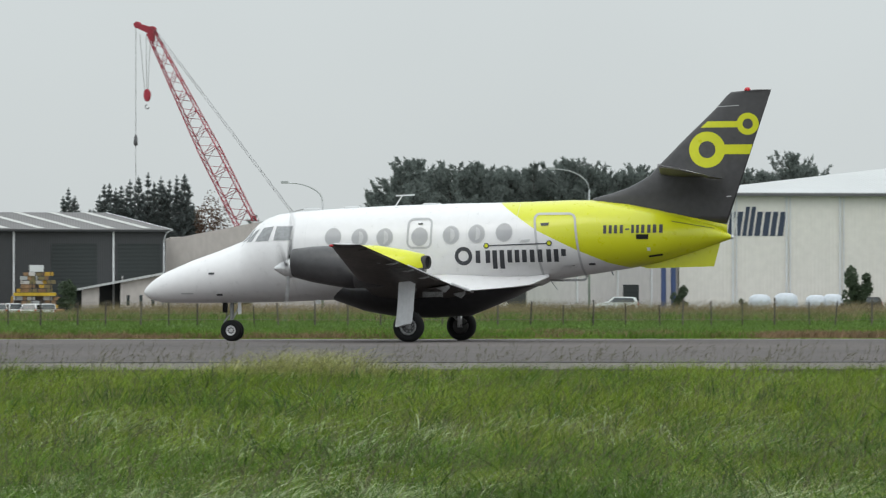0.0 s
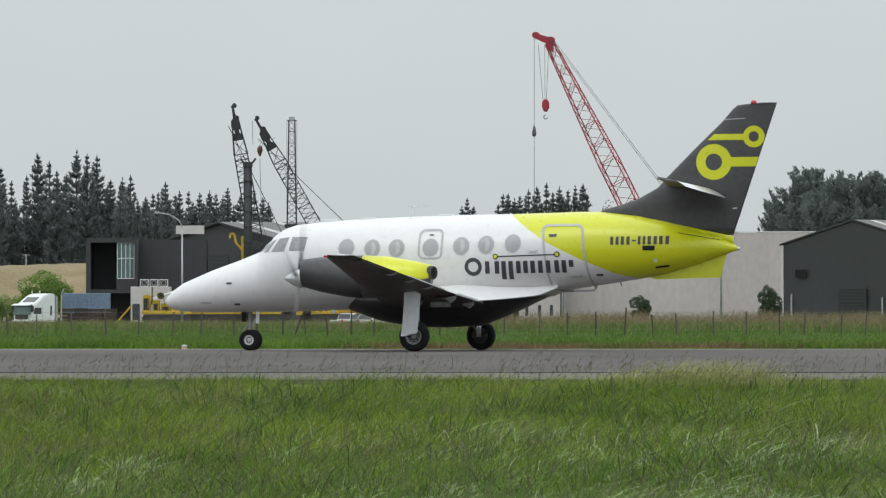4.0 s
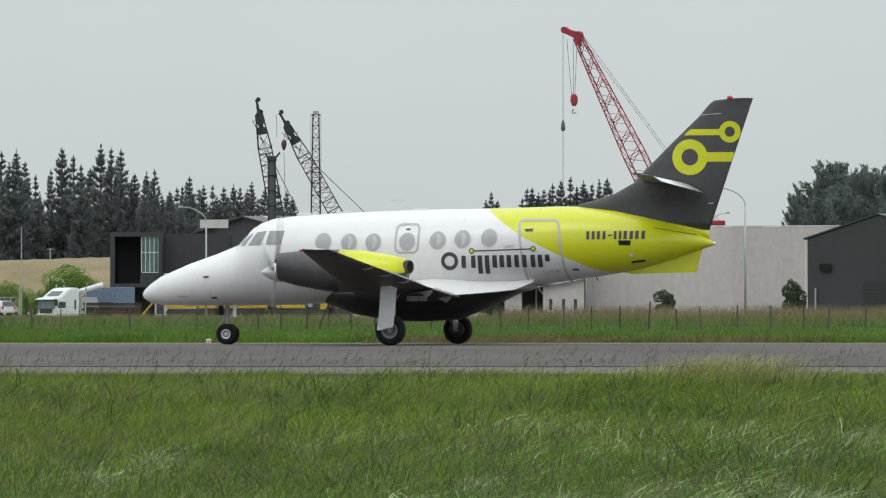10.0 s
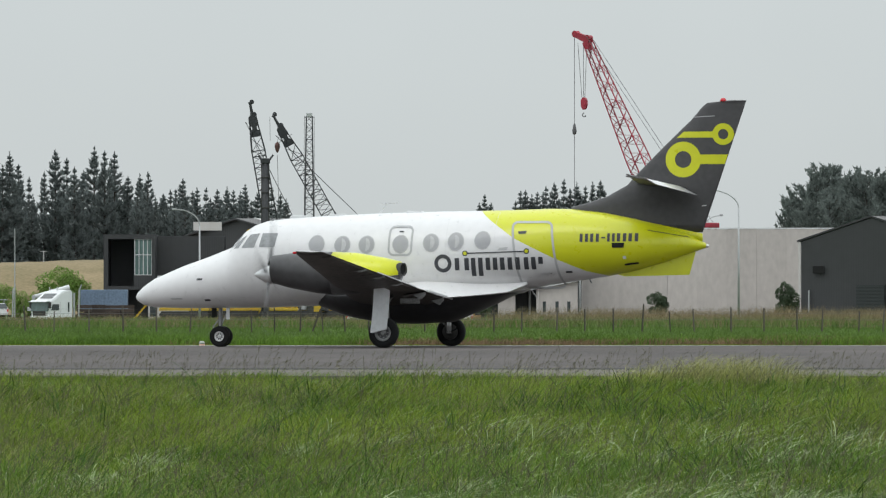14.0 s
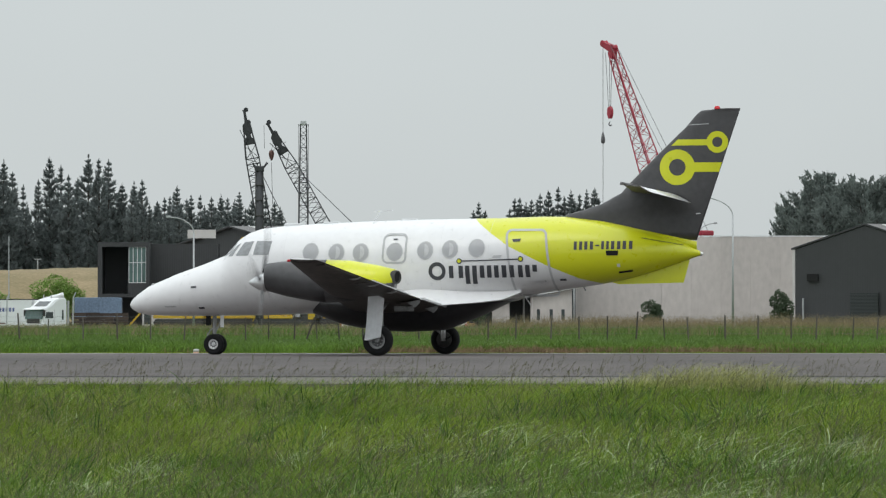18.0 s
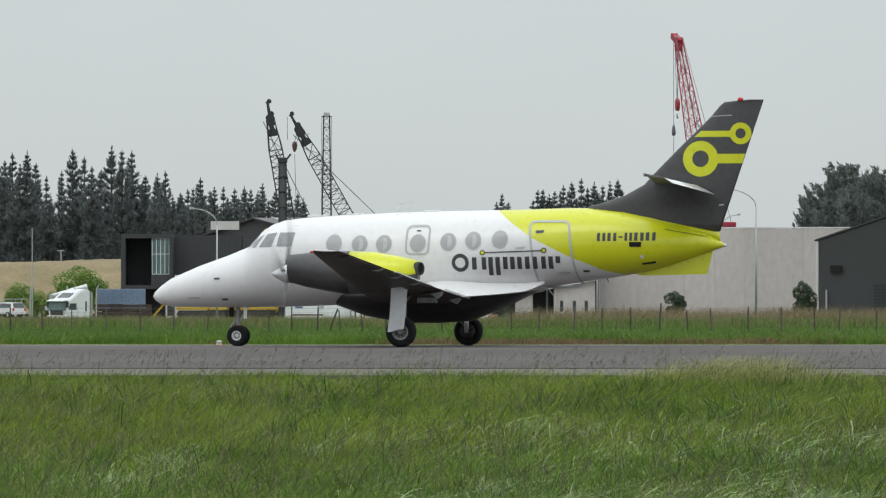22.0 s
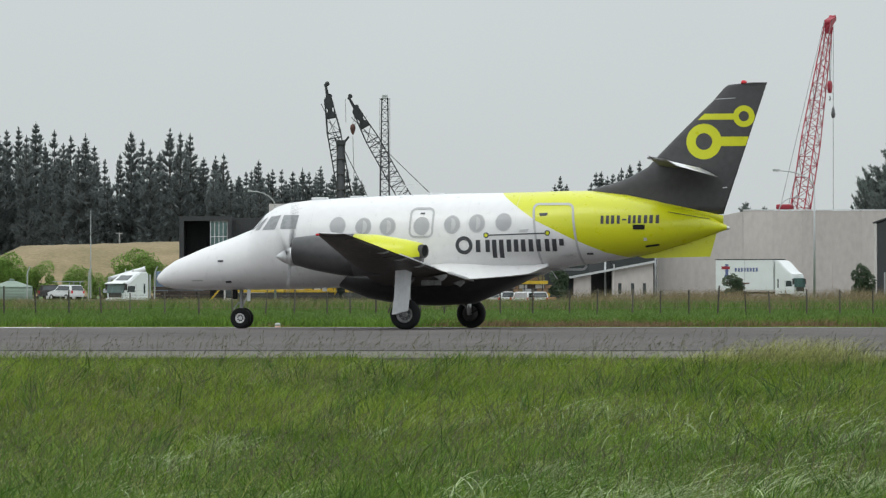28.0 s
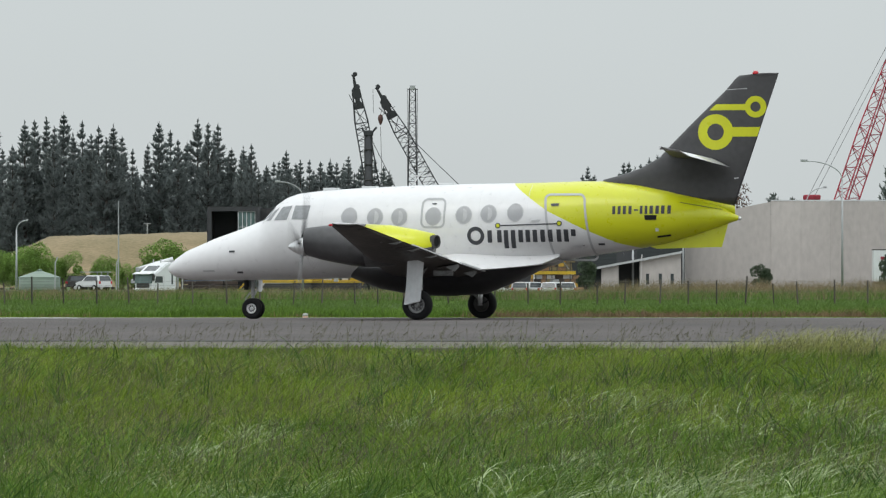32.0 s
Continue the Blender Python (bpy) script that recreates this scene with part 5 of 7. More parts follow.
# black cube office
cube = thing("cube_office", Matrix.Translation((-35.79, 588, 0)), "black cube-shaped office with an open porch and tall window", "building")
w, h = -30.14 - -35.79, 9.26
fl = 3.6
for lo, hi in (((0, 0, 0), (0.5, 6, h)), ((0.5, 0, h - 0.5), (w - 0.35, 6, h)), ((w - 0.35, 0, fl), (w, 6, h)), ((0.5, 5.6, 0), (w - 0.35, 6, h - 0.5)), ((3.3, 0.2, fl), (w - 0.35, 0.5, fl + 1.2)), ((0.5, 0, fl - 0.4), (w - 0.35, 6, fl))):
    part("wall", block(bmesh.new(), lo, hi), M["dark_wall"], cube)
win = part("window", block(bmesh.new(), (3.4, 0.25, fl + 1.2), (w - 0.35, 0.3, h - 0.5)), M["green_glass"], cube)
bm = bmesh.new()
for k in range(5):
    xx = 3.42 + (w - 0.35 - 3.44) * k / 4
    beam(bm, (xx, 0.2, fl + 1.2), (xx, 0.2, h - 0.5), 0.07)
for zz in (fl + 1.22, (fl + 1.2 + h) / 2, h - 0.52):
    beam(bm, (3.4, 0.2, zz), (w - 0.35, 0.2, zz), 0.07)
part("mullions", bm, M["white_trim"], win, "white window mullions")
ann = thing("annexe", Matrix.Translation((-30.35, 592, 0)), "charcoal annexe wall beside the cube office", "building")
part("wall", block(bmesh.new(), (0, 0, 0), (-22.73 - -30.35, 5, 9.13)), M["dark_wall"], ann)
part("parapet", block(bmesh.new(), (-26.10 - -30.35, -0.2, 9.75), (-22.98 - -30.35, 0.2, 10.69)), M["pale_grey"], ann)
cab = thing("site_cabin", Matrix.Translation((-30.97, 578, 0)), "white portable site cabin with air-conditioning units on top", "cabin")
part("body", block(bmesh.new(), (0.6, 0, 0.03), (4.9, 2.6, 3.87), bevel=0.04), M["pale_grey"], cab)
for k in range(3):
    u = part("cooling_unit", block(bmesh.new(), (1.6 + k * 1.05, 0.3, 3.87), (2.5 + k * 1.05, 1.0, 4.66), bevel=0.03), M["white_trim"], cab)
    part("fan_grille", block(bmesh.new(), (1.68 + k * 1.05, 0.27, 3.95), (2.42 + k * 1.05, 0.3, 4.58), bevel=0.01), M["machine_dark"], u)
    part("fan_ring", turned(bmesh.new(), [(0.22, 0), (0.28, 0), (0.28, 0.03), (0.22, 0.03)], Matrix.Translation((2.05 + k * 1.05, 0.25, 4.27)) @ pose(0, 0, 0, -90, 0, 0), 16, False), M["galv"], u)
part("door", block(bmesh.new(), (0.8, -0.03, 0.25), (1.6, 0, 2.0)), M["vehicle_glass"], cab)

# earth mound
rng = np.random.default_rng(11)
bm = bmesh.new()
gx, gy = 40, 10
xa, xb = -69.53, -31.13
rows = []
for j in range(gy + 1):
    r = []
    for i in range(gx + 1):
        u, v = i / gx, j / gy
        hgt = 7.14 * min(1, u / 0.28) ** 0.6 * (0.88 + 0.12 * min(1, u * 1.3)) * math.sin(math.pi * min(0.5, v * 0.9 + 0.02)) * (1 + rng.normal(0, 0.006))
        r.append(bm.verts.new((xa + (xb - xa) * u, 632 + 40 * v, max(0.02, hgt))))
    rows.append(r)
for r0, r1 in zip(rows, rows[1:]):
    for i in range(gx):
        bm.faces.new((r0[i], r0[i + 1], r1[i + 1], r1[i]))
tagged(part("earth_mound", bm, M["mound"], smooth=True), "long mound of dry brown earth", "mound", kind="structure")


# ---- trees ----
def leaf_cloud(centres, size, rng, per=1):
    """Small tilted triangles in pairs round given centres."""
    c = np.repeat(np.asarray(centres), per, 0)
    n = len(c)
    c = c + rng.normal(0, size * 0.45, (n, 3)) * (per > 2)
    d1 = rng.normal(0, 1, (n, 3))
    d1 /= np.linalg.norm(d1, axis=1)[:, None]
    d2 = np.cross(d1, rng.normal(0, 1, (n, 3)))
    d2 /= np.linalg.norm(d2, axis=1)[:, None]
    s = rng.uniform(0.6, 1.3, n)[:, None] * size
    v = np.stack([c - d1 * s, c + d2 * s * 0.55, c + d1 * s, c - d2 * s * 0.55], 1).reshape(-1, 3)
    k = np.arange(n)[:, None] * 4
    f = np.concatenate([k + np.array([0, 1, 2]), k + np.array([0, 2, 3])], 0)
    return v, f


def sprays(base, way, length, width, rng):
    """Thin needle sprays as long triangles that start at base points and point along given ways."""
    n = len(base)
    side = np.cross(way, rng.normal(0, 1, (n, 3)))
    side /= np.linalg.norm(side, axis=1)[:, None] + 1e-9
    tip = base + way * length[:, None]
    v = np.stack([base - side * width[:, None], base + side * width[:, None], tip], 1).reshape(-1, 3)
    return v, np.arange(3 * n).reshape(-1, 3)


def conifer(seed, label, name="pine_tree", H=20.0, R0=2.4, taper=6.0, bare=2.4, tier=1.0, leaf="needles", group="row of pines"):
    """A ragged pine: tiers of upturned boughs clothed in needle sprays, each tier of its own reach, with a pointed leader."""
    rng = np.random.default_rng(seed)
    t = thing(name, Matrix.Identity(4), label, "tree", group)
    bm = rod(bmesh.new(), (0, 0, 0), (0, 0, H * 0.995), 0.28, 0.02, n=8)
    base, way, ln = [], [], []
    swell = rng.uniform(0, 6.28)
    z = bare
    while z < H * 0.965:
        f = z / H
        R = R0 * (1 - math.exp(-(H - z) / taper)) ** 1.25 * (1 + 0.12 * math.sin(z * 0.9 + swell)) * rng.uniform(0.85, 1.15) * min(1.0, 0.45 + 2.4 * f)
        k = 7 if f < 0.7 else 5
        for a in rng.uniform(0, 6.28) + np.arange(k) * 6.283 / k + rng.normal(0, 0.25, k):
            r = R * rng.uniform(0.55, 1.2)
            if rng.random() < (0.38 if f < 0.25 else 0.10):
                continue
            up = rng.uniform(0.15, 0.55) + 0.55 * f
            d = np.array([math.cos(a), math.sin(a), up])
            d /= np.linalg.norm(d) ** 0.6
            if r > 0.8:
                beam(bm, (0, 0, z), tuple(np.array([0, 0, z]) + d * r * 0.8), 0.06)
            m = int(5 + 30 * r)
            s = rng.uniform(0.10, 1.0, m) ** 0.65
            spread = (0.05 + 0.10 * r * (1.15 - s))[:, None]
            lift = np.stack([np.zeros(m), np.zeros(m), 0.28 * r * s ** 3], 1)
            p = np.array([0, 0, z]) + d * (r * s)[:, None] + lift + rng.normal(0, 1, (m, 3)) * spread * np.array([1, 1, 0.55])
            w = d * (0.8 - 0.5 * s)[:, None] + rng.normal(0, 0.45, (m, 3)) + np.array([0, 0, 0.55])
            base.append(p)
            way.append(w / np.linalg.norm(w, axis=1)[:, None])
            ln.append(rng.uniform(0.35, 0.75, m) * min(1.0, 0.5 + 0.12 * (H - z)))
        z += tier * rng.uniform(0.6, 1.1) * (1.0 if f < 0.85 else 0.75)
    m = 22
    base.append(np.stack([rng.normal(0, 0.03, m), rng.normal(0, 0.03, m), rng.uniform(H * 0.9, H * 0.985, m)], 1))
    w = rng.normal(0, 0.2, (m, 3)) + np.array([0, 0, 0.95])
    way.append(w / np.linalg.norm(w, axis=1)[:, None])
    ln.append(rng.uniform(0.25, 0.5, m))
    v, f = sprays(np.concatenate(base), np.concatenate(way), np.concatenate(ln), rng.uniform(0.06, 0.13, sum(len(b) for b in base)), rng)
    part("trunk", bm, M["bark"], t)
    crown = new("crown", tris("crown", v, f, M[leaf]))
    crown.parent = t
    return t


def broadleaf(seed, name, label, leaf, H, R, group="", trunk=0.2, n=900, size=0.3, low=0.25):
    """A rounded, uneven crown of leaf clumps on limbs."""
    rng = np.random.default_rng(seed)
    t = thing(name, Matrix.Identity(4), label, "tree" if H > 2.5 else "shrub", group)
    bm = rod(bmesh.new(), (0, 0, 0), (0, 0, H * 0.6), trunk, trunk * 0.35, n=8)
    cs = []
    for k in range(14):
        a, e = rng.uniform(0, 6.28), rng.uniform(0, 1)
        rr = R * rng.uniform(0.25, 0.75)
        c = np.array([rr * math.cos(a), rr * math.sin(a), H * (low + 0.1 + (0.8 - low) * e * (1 - 0.35 * (rr / R) ** 2))])
        rod(bm, (0, 0, H * rng.uniform(0.2, 0.5)), c, trunk * 0.3, trunk * 0.1, n=5)
        q = rng.normal(0, 1, (n // 14, 3))
        q /= np.linalg.norm(q, axis=1)[:, None]
        q *= (rng.uniform(0.3, 1, n // 14) ** 0.5)[:, None] * np.array([R * 0.42, R * 0.42, H * 0.17]) * rng.uniform(0.7, 1.25)
        cs.append(c + q)
    v, f = leaf_cloud(np.concatenate(cs), size, rng, 2)
    v[:, 2] = np.maximum(v[:, 2], 0.05)
    part("trunk", bm, M["bark"], t)
    crown = new("crown", tris("crown", v, f, leaf))
    crown.parent = t
    return t


def plant(protos, k, x, y, h, base, turn, wide=1.0):
    """Places a copy of one of the grown trees at its height."""
    p = protos[k % len(protos)]
    s = h / base
    return copy_thing(p, Matrix.Translation((x, y, 0)) @ Matrix.Rotation(turn, 4, "Z") @ Matrix.Diagonal((s * wide, s * wide, s, 1)))


rng = np.random.default_rng(21)
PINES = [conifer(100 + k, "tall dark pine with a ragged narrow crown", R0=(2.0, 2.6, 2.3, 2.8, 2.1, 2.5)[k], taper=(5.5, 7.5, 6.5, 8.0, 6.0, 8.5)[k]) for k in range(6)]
for k, p in enumerate(PINES):
    p.matrix_basis = Matrix.Translation((-78.53 - 6 * k, 735, 0))
# place across, distance and height of each pine, its top fitted to the camera's view
ROW = [(-67.6, 712, 22.6), (-66.7, 716, 22.9), (-65.3, 718, 23.3), (-63.4, 723, 24.2), (-60.3, 716, 22.7), (-58.6, 722, 22.3),
       (-54.2, 691, 21.6), (-54.2, 706, 20.4), (-52.0, 723, 19.9), (-49.8, 713, 22.6), (-48.9, 722, 21.6), (-46.0, 694, 19.7),
       (-44.2, 706, 22.6), (-42.4, 699, 22.0), (-41.7, 709, 22.2), (-40.0, 710, 19.0), (-37.6, 690, 17.7), (-36.7, 698, 19.2),
       (-34.8, 700, 16.2), (-34.2, 722, 17.5), (-33.0, 717, 18.8), (-67.7, 696, 19.0), (-53.7, 718, 18.9), (-62.2, 695, 21.5),
       (-61.2, 712, 20.9), (-57.3, 694, 20.4), (-55.0, 690, 19.8), (-46.5, 720, 20.0), (-29.1, 697, 17.0), (-27.7, 698, 16.9),
       (-27.4, 724, 17.8), (-26.4, 721, 17.3), (-24.1, 700, 17.5), (-23.2, 724, 17.1), (-20.9, 709, 17.3), (-19.9, 714, 16.6),
       (-18.7, 697, 15.5), (-32.0, 723, 17.2), (-31.0, 714, 17.4), (-28.2, 724, 16.3), (-25.6, 721, 16.1), (-23.3, 700, 15.4),
       (-21.4, 703, 15.1), (7.1, 690, 16.0), (6.4, 690, 14.9), (7.9, 690, 15.0), (11.7, 690, 16.4), (12.4, 690, 16.6),
       (13.2, 690, 15.9), (13.9, 690, 16.3), (15.0, 690, 17.1), (16.1, 690, 17.6), (17.3, 690, 17.9), (18.1, 690, 16.8),
       (19.0, 690, 17.5), (20.1, 690, 17.1), (21.0, 690, 17.6), (22.0, 690, 17.9), (22.6, 690, 16.4), (11.1, 690, 15.2),
       (19.5, 690, 16.0), (-37.9, 720, 17.0), (-35.4, 691, 15.8), (-35.7, 718, 16.8), (-34.0, 703, 16.8), (-33.3, 710, 16.0),
       (-31.5, 690, 16.1), (-34.0, 692, 14.9), (-33.1, 696, 14.9), (-29.6, 723, 16.3), (-28.1, 697, 14.9), (-27.5, 716, 15.4),
       (-25.5, 723, 17.1), (-74.3, 723, 21.0), (-74.4, 702, 19.6), (-70.7, 702, 22.5)]
for k, (x, y, h) in enumerate(ROW):
    plant(PINES, k * 5 + 1, x, y, h, 20.0, rng.uniform(0, 6.28), rng.uniform(0.95, 1.3))
    plant(PINES, k * 5 + 3, x + rng.normal(1.5, 1.5), y + 14, h * rng.uniform(0.62, 0.9), 20.0, rng.uniform(0, 6.28), rng.uniform(1.0, 1.5))

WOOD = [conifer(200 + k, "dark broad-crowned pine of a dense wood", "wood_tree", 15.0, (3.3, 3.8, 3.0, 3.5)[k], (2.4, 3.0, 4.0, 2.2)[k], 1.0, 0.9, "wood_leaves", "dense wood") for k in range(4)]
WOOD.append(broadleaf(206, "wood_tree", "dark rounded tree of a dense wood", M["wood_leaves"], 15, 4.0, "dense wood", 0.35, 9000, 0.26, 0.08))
for k, p in enumerate(WOOD):
    p.matrix_basis = Matrix.Translation((57.30 + 8 * k, 722, 0))
WROW = [(47.3, 694, 15.9), (49.2, 699, 18.7), (49.6, 684, 19.2), (51.9, 698, 19.7), (53.1, 700, 20.2), (54.9, 701, 20.4),
        (56.0, 683, 20.2), (59.1, 703, 20.6), (59.5, 684, 20.1), (62.0, 689, 19.6), (64.3, 695, 20.2), (66.8, 702, 20.5),
        (67.4, 689, 19.9), (70.5, 702, 19.7), (71.5, 694, 19.7), (72.1, 689, 19.9), (74.6, 689, 19.9), (76.1, 686, 19.4),
        (77.7, 684, 18.6), (79.7, 685, 19.0), (82.5, 697, 18.9), (85.2, 704, 18.6), (85.1, 686, 17.8), (87.7, 683, 17.8),
        (93.3, 704, 18.6), (94.5, 694, 19.1), (96.0, 691, 19.6), (96.9, 687, 19.2), (99.9, 695, 19.5), (102.1, 700, 19.9),
        (101.8, 692, 21.0), (103.0, 691, 19.7), (31.1, 690, 13.3)]
for k, (x, y, h) in enumerate(WROW):
    plant(WOOD, 4 if 54 < x < 63 and k % 2 else (k * 3 + k // 5) % 4, x, y + 3, h * rng.uniform(0.9, 1.02), 15.0, rng.uniform(0, 6.28), rng.uniform(0.8, 1.1))
    plant(WOOD, (k + 2) % 4, x + 2.2 + rng.normal(0, 0.6), y + 8, h * rng.uniform(0.85, 0.97), 15.0, rng.uniform(0, 6.28), rng.uniform(0.85, 1.15))
    plant(WOOD, (k + 1) % 4, x + rng.normal(1.0, 0.8), y - 4, h * rng.uniform(0.66, 0.84), 15.0, rng.uniform(0, 6.28), rng.uniform(0.9, 1.25))

BUSH = [broadleaf(300 + k, "garden_tree", "small fresh-green leafy tree by the yard", M["fresh_leaves"], 4.5, 2.1, "young trees", 0.1, 6500, 0.075, 0.1) for k in range(3)]
for p, x, s in zip(BUSH, (-103, -43, 24), (1.25, 0.95, 0.95)):
    p.matrix_basis = Matrix.Translation(((x - 784) * 0.0614, 582, 0)) @ Matrix.Scale(s, 4)
for k, (x, y, h, w) in enumerate(((-56.50, 586, 5.0, 1.1), (-43.25, 584, 3.4, 0.85), (-40.20, 590, 4.9, 1.1), (-44.91, 588, 3.2, 0.9), (-53.15, 590, 4.4, 1.0), (-41.75, 589, 3.3, 0.9), (-59.06, 590, 5.2, 1.2))):
    plant(BUSH, k + 1, x, y, h, 4.5, rng.uniform(0, 6.28), w)
SHRUB = [broadleaf(400 + k, "shrub", "dark green shrub at the foot of the wall", M["shrub_leaves"], 2.2, 0.95, "", 0.06, 2200, 0.085, 0.02) for k in range(2)]
SHRUB[0].matrix_basis = Matrix.Translation((23.47, 551, 0)) @ Matrix.Scale(1.32, 4)
SHRUB[1].matrix_basis = Matrix.Translation((50.84, 563, 0)) @ Matrix.Scale(0.7, 4)
for x, h in ((1418, 3.0), (2286, 3.8), (1971, 4.2), (2081, 2.2), (880, 2.7)):
    plant(SHRUB, x, (x - 784) * 0.0581, 551, h, 2.2, x * 1.0, 0.75)
rust = broadleaf(500, "bare_tree", "rust-brown sparsely leaved tree", M["rust_leaves"], 15, 2.6, "", 0.2, 2400, 0.14, 0.3)
rust.matrix_basis = Matrix.Translation((25.26, 690, 0))


# ---- cranes ----
def lattice(bm, a, b, wa, wb, panels, bar, normal=(0, 1, 0), deep=1.0):
    """A four-chord lattice boom from a to b, tapering from width wa to wb; deep: its depth for each metre of width."""
    a, b = Vector(a), Vector(b)
    d = (b - a).normalized()
    u = d.cross(Vector(normal)).normalized()
    v = d.cross(u).normalized()
    cor = [(1, 1), (-1, 1), (-1, -1), (1, -1)]
    pt = lambda f, c: a.lerp(b, f) + (u * c[0] * deep + v * c[1]) * (wa + (wb - wa) * f) / 2
    for c in cor:
        beam(bm, pt(0, c), pt(1, c), bar)
    for k in range(panels):
        f0, f1 = k / panels, (k + 1) / panels
        for i in range(4):
            c, e = cor[i], cor[(i + 1) % 4]
            beam(bm, pt(f0, c), pt(f1, e) if k % 2 else pt(f0, e), bar * 0.5)
            beam(bm, pt(f0, c) if (k + i) % 2 else pt(f0, e), pt(f1, e) if (k + i) % 2 else pt(f1, c), bar * 0.5)
    return bm


def crane(name, m, label, paint, foot, reach, height, head, w, falls):
    """A crawler crane. Local X is the boom's direction, the origin on the ground at the slewing axis."""
    c = thing(name, m, label, "crane")
    F, T = Vector((foot, 0, 1.9)), Vector((reach, 0, height))
    d = (T - F).normalized()
    K, E = F + d * w * 3, F.lerp(T, 0.55)
    bm = lattice(bmesh.new(), K, E, w, w, max(8, int((E - K).length / (w * 0.8))), 0.13, deep=1.3)
    lattice(bm, F, K, w * 0.35, w, 3, 0.13, deep=1.3)
    lattice(bm, E, T, w, w * 0.42, max(4, int((T - E).length / (w * 0.7))), 0.12, deep=1.3)
    boom = part("boom", bm, paint, c, "lattice boom")
    bm = prism(bmesh.new(), [(reach - 0.40, height - 1.1), (reach + 0.25, height - 0.9), (reach + 0.35, height - 0.1), (reach + head, height + 0.65), (reach + head, height + 1.05), (reach + head - 0.4, height + 1.15), (reach - 0.1, height + 0.65), (reach - 0.45, height + 0.2)], -w * 0.22, w * 0.22)
    part("boom_head", bm, paint, c, "solid boom head with sheaves")
    for x, z in ((reach - 0.2, height + 0.35), (reach + head - 0.25, height + 0.95)):
        part("sheave", turned(bmesh.new(), [(0.001, -w * 0.2), (0.42, -w * 0.2), (0.35, 0), (0.42, w * 0.2), (0.001, w * 0.2)], Matrix.Translation((x, 0, z)) @ pose(0, 0, 0, 90, 0, 0), 16), paint, c)
    drop, whip = falls
    bm = bmesh.new()
    for dx in (-0.18, 0.18, 0.75):
        beam(bm, (reach + 0.35 + dx * 1.5, 0, height - 0.2), (reach + 0.5 + dx * 0.4, 0, height - drop), 0.045)
    if whip:
        beam(bm, (reach + head, 0, height + 0.9), (reach + head, 0, height - whip), 0.05)
    part("hoist_cables", bm, M["cable"], c, "thin steel hoist cables")
    z = height - drop
    hb = prism(bmesh.new(), [(reach + 0.5 + u * 0.8, z + v * 0.85) for u, v in ((-0.2, 0.65), (0.2, 0.65), (0.52, 0.25), (0.55, -0.5), (0.22, -1.15), (-0.22, -1.15), (-0.55, -0.5), (-0.52, 0.25))], -0.22, 0.22)
    bmesh.ops.bevel(hb, geom=hb.edges[:], offset=0.05, segments=1, affect="EDGES")
    part("hook_block", hb, paint, c, "dull red hook block")
    bm = bmesh.new()
    pts = [(reach + 0.5 + 0.25 * math.sin(q), 0, z - 1.65 + 0.25 * math.cos(q)) for q in np.linspace(0, 4.4, 9)]
    for p, q in zip(pts, pts[1:]):
        beam(bm, p, q, 0.1)
    part("hook", bm, M["cable"], c)
    if whip:
        zz = height - 10.9
        part("whip_weight", turned(bmesh.new(), [(0.04, 0.7), (0.16, 0.4), (0.28, -0.3), (0.22, -0.7), (0.05, -0.8)], Matrix.Translation((reach + head, 0, zz)), 12), M["cable"], c, "grey headache ball", True)
    bm = bmesh.new()
    G = Vector((-0.3, 0, 11.6))
    for s in (-0.5, 0.5):
        beam(bm, T + Vector((-0.2, s, 0.6)), G + Vector((0, s, 0)), 0.045)
    part("pendant_lines", bm, M["cable"], c, "long steel pendant lines")
    bm = bmesh.new()
    for s in (-0.7, 0.7):
        beam(bm, (-0.6, s, 2.6), G + Vector((0, s, 0)), 0.16)
        beam(bm, (-3.3, s, 2.6), G + Vector((0, s, 0)), 0.16)
    part("gantry", bm, paint, c)
    part("gantry_head", block(bmesh.new(), (-0.9, -0.95, 11.1), (0.4, 0.95, 11.75), bevel=0.15), paint, c, "red gantry head")
    bm = block(bmesh.new(), (-3.6, -1.5, 1.2), (1.2, 1.5, 3.0), bevel=0.08)
    part("machine_house", bm, paint, c)
    part("counterweight", block(bmesh.new(), (-4.6, -1.6, 1.2), (-3.6, 1.6, 2.9), bevel=0.1), paint, c)
    k = part("driver_cab", block(bmesh.new(), (0.6, -1.7, 1.3), (2.3, -0.6, 3.2), bevel=0.1), paint, c)
    part("cab_window", block(bmesh.new(), (0.8, -1.73, 2.1), (2.1, -1.70, 3.0)), M["vehicle_glass"], k)
    for s in (-1.6, 1.6):
        o = [(-3.0, 0.03), (-3.4, 0.5), (-3.0, 1.0), (3.0, 1.0), (3.4, 0.5), (3.0, 0.03)]
        part("crawler_track", prism(bmesh.new(), o, s - 0.4, s + 0.4), M["machine_dark"], c)
    return c


CRX, CRY = 34.5, 660
red_crane = crane("red_crane", pose(CRX, CRY, 0), "red lattice-boom crawler crane slewing behind the concrete hall", M["crane_red"], 1.5, 18.5, 34.7, 2.0, 1.8, (7.6, 24.0))
whip_ball = [o for o in red_crane.children if o.name.startswith("whip_weight")][0]


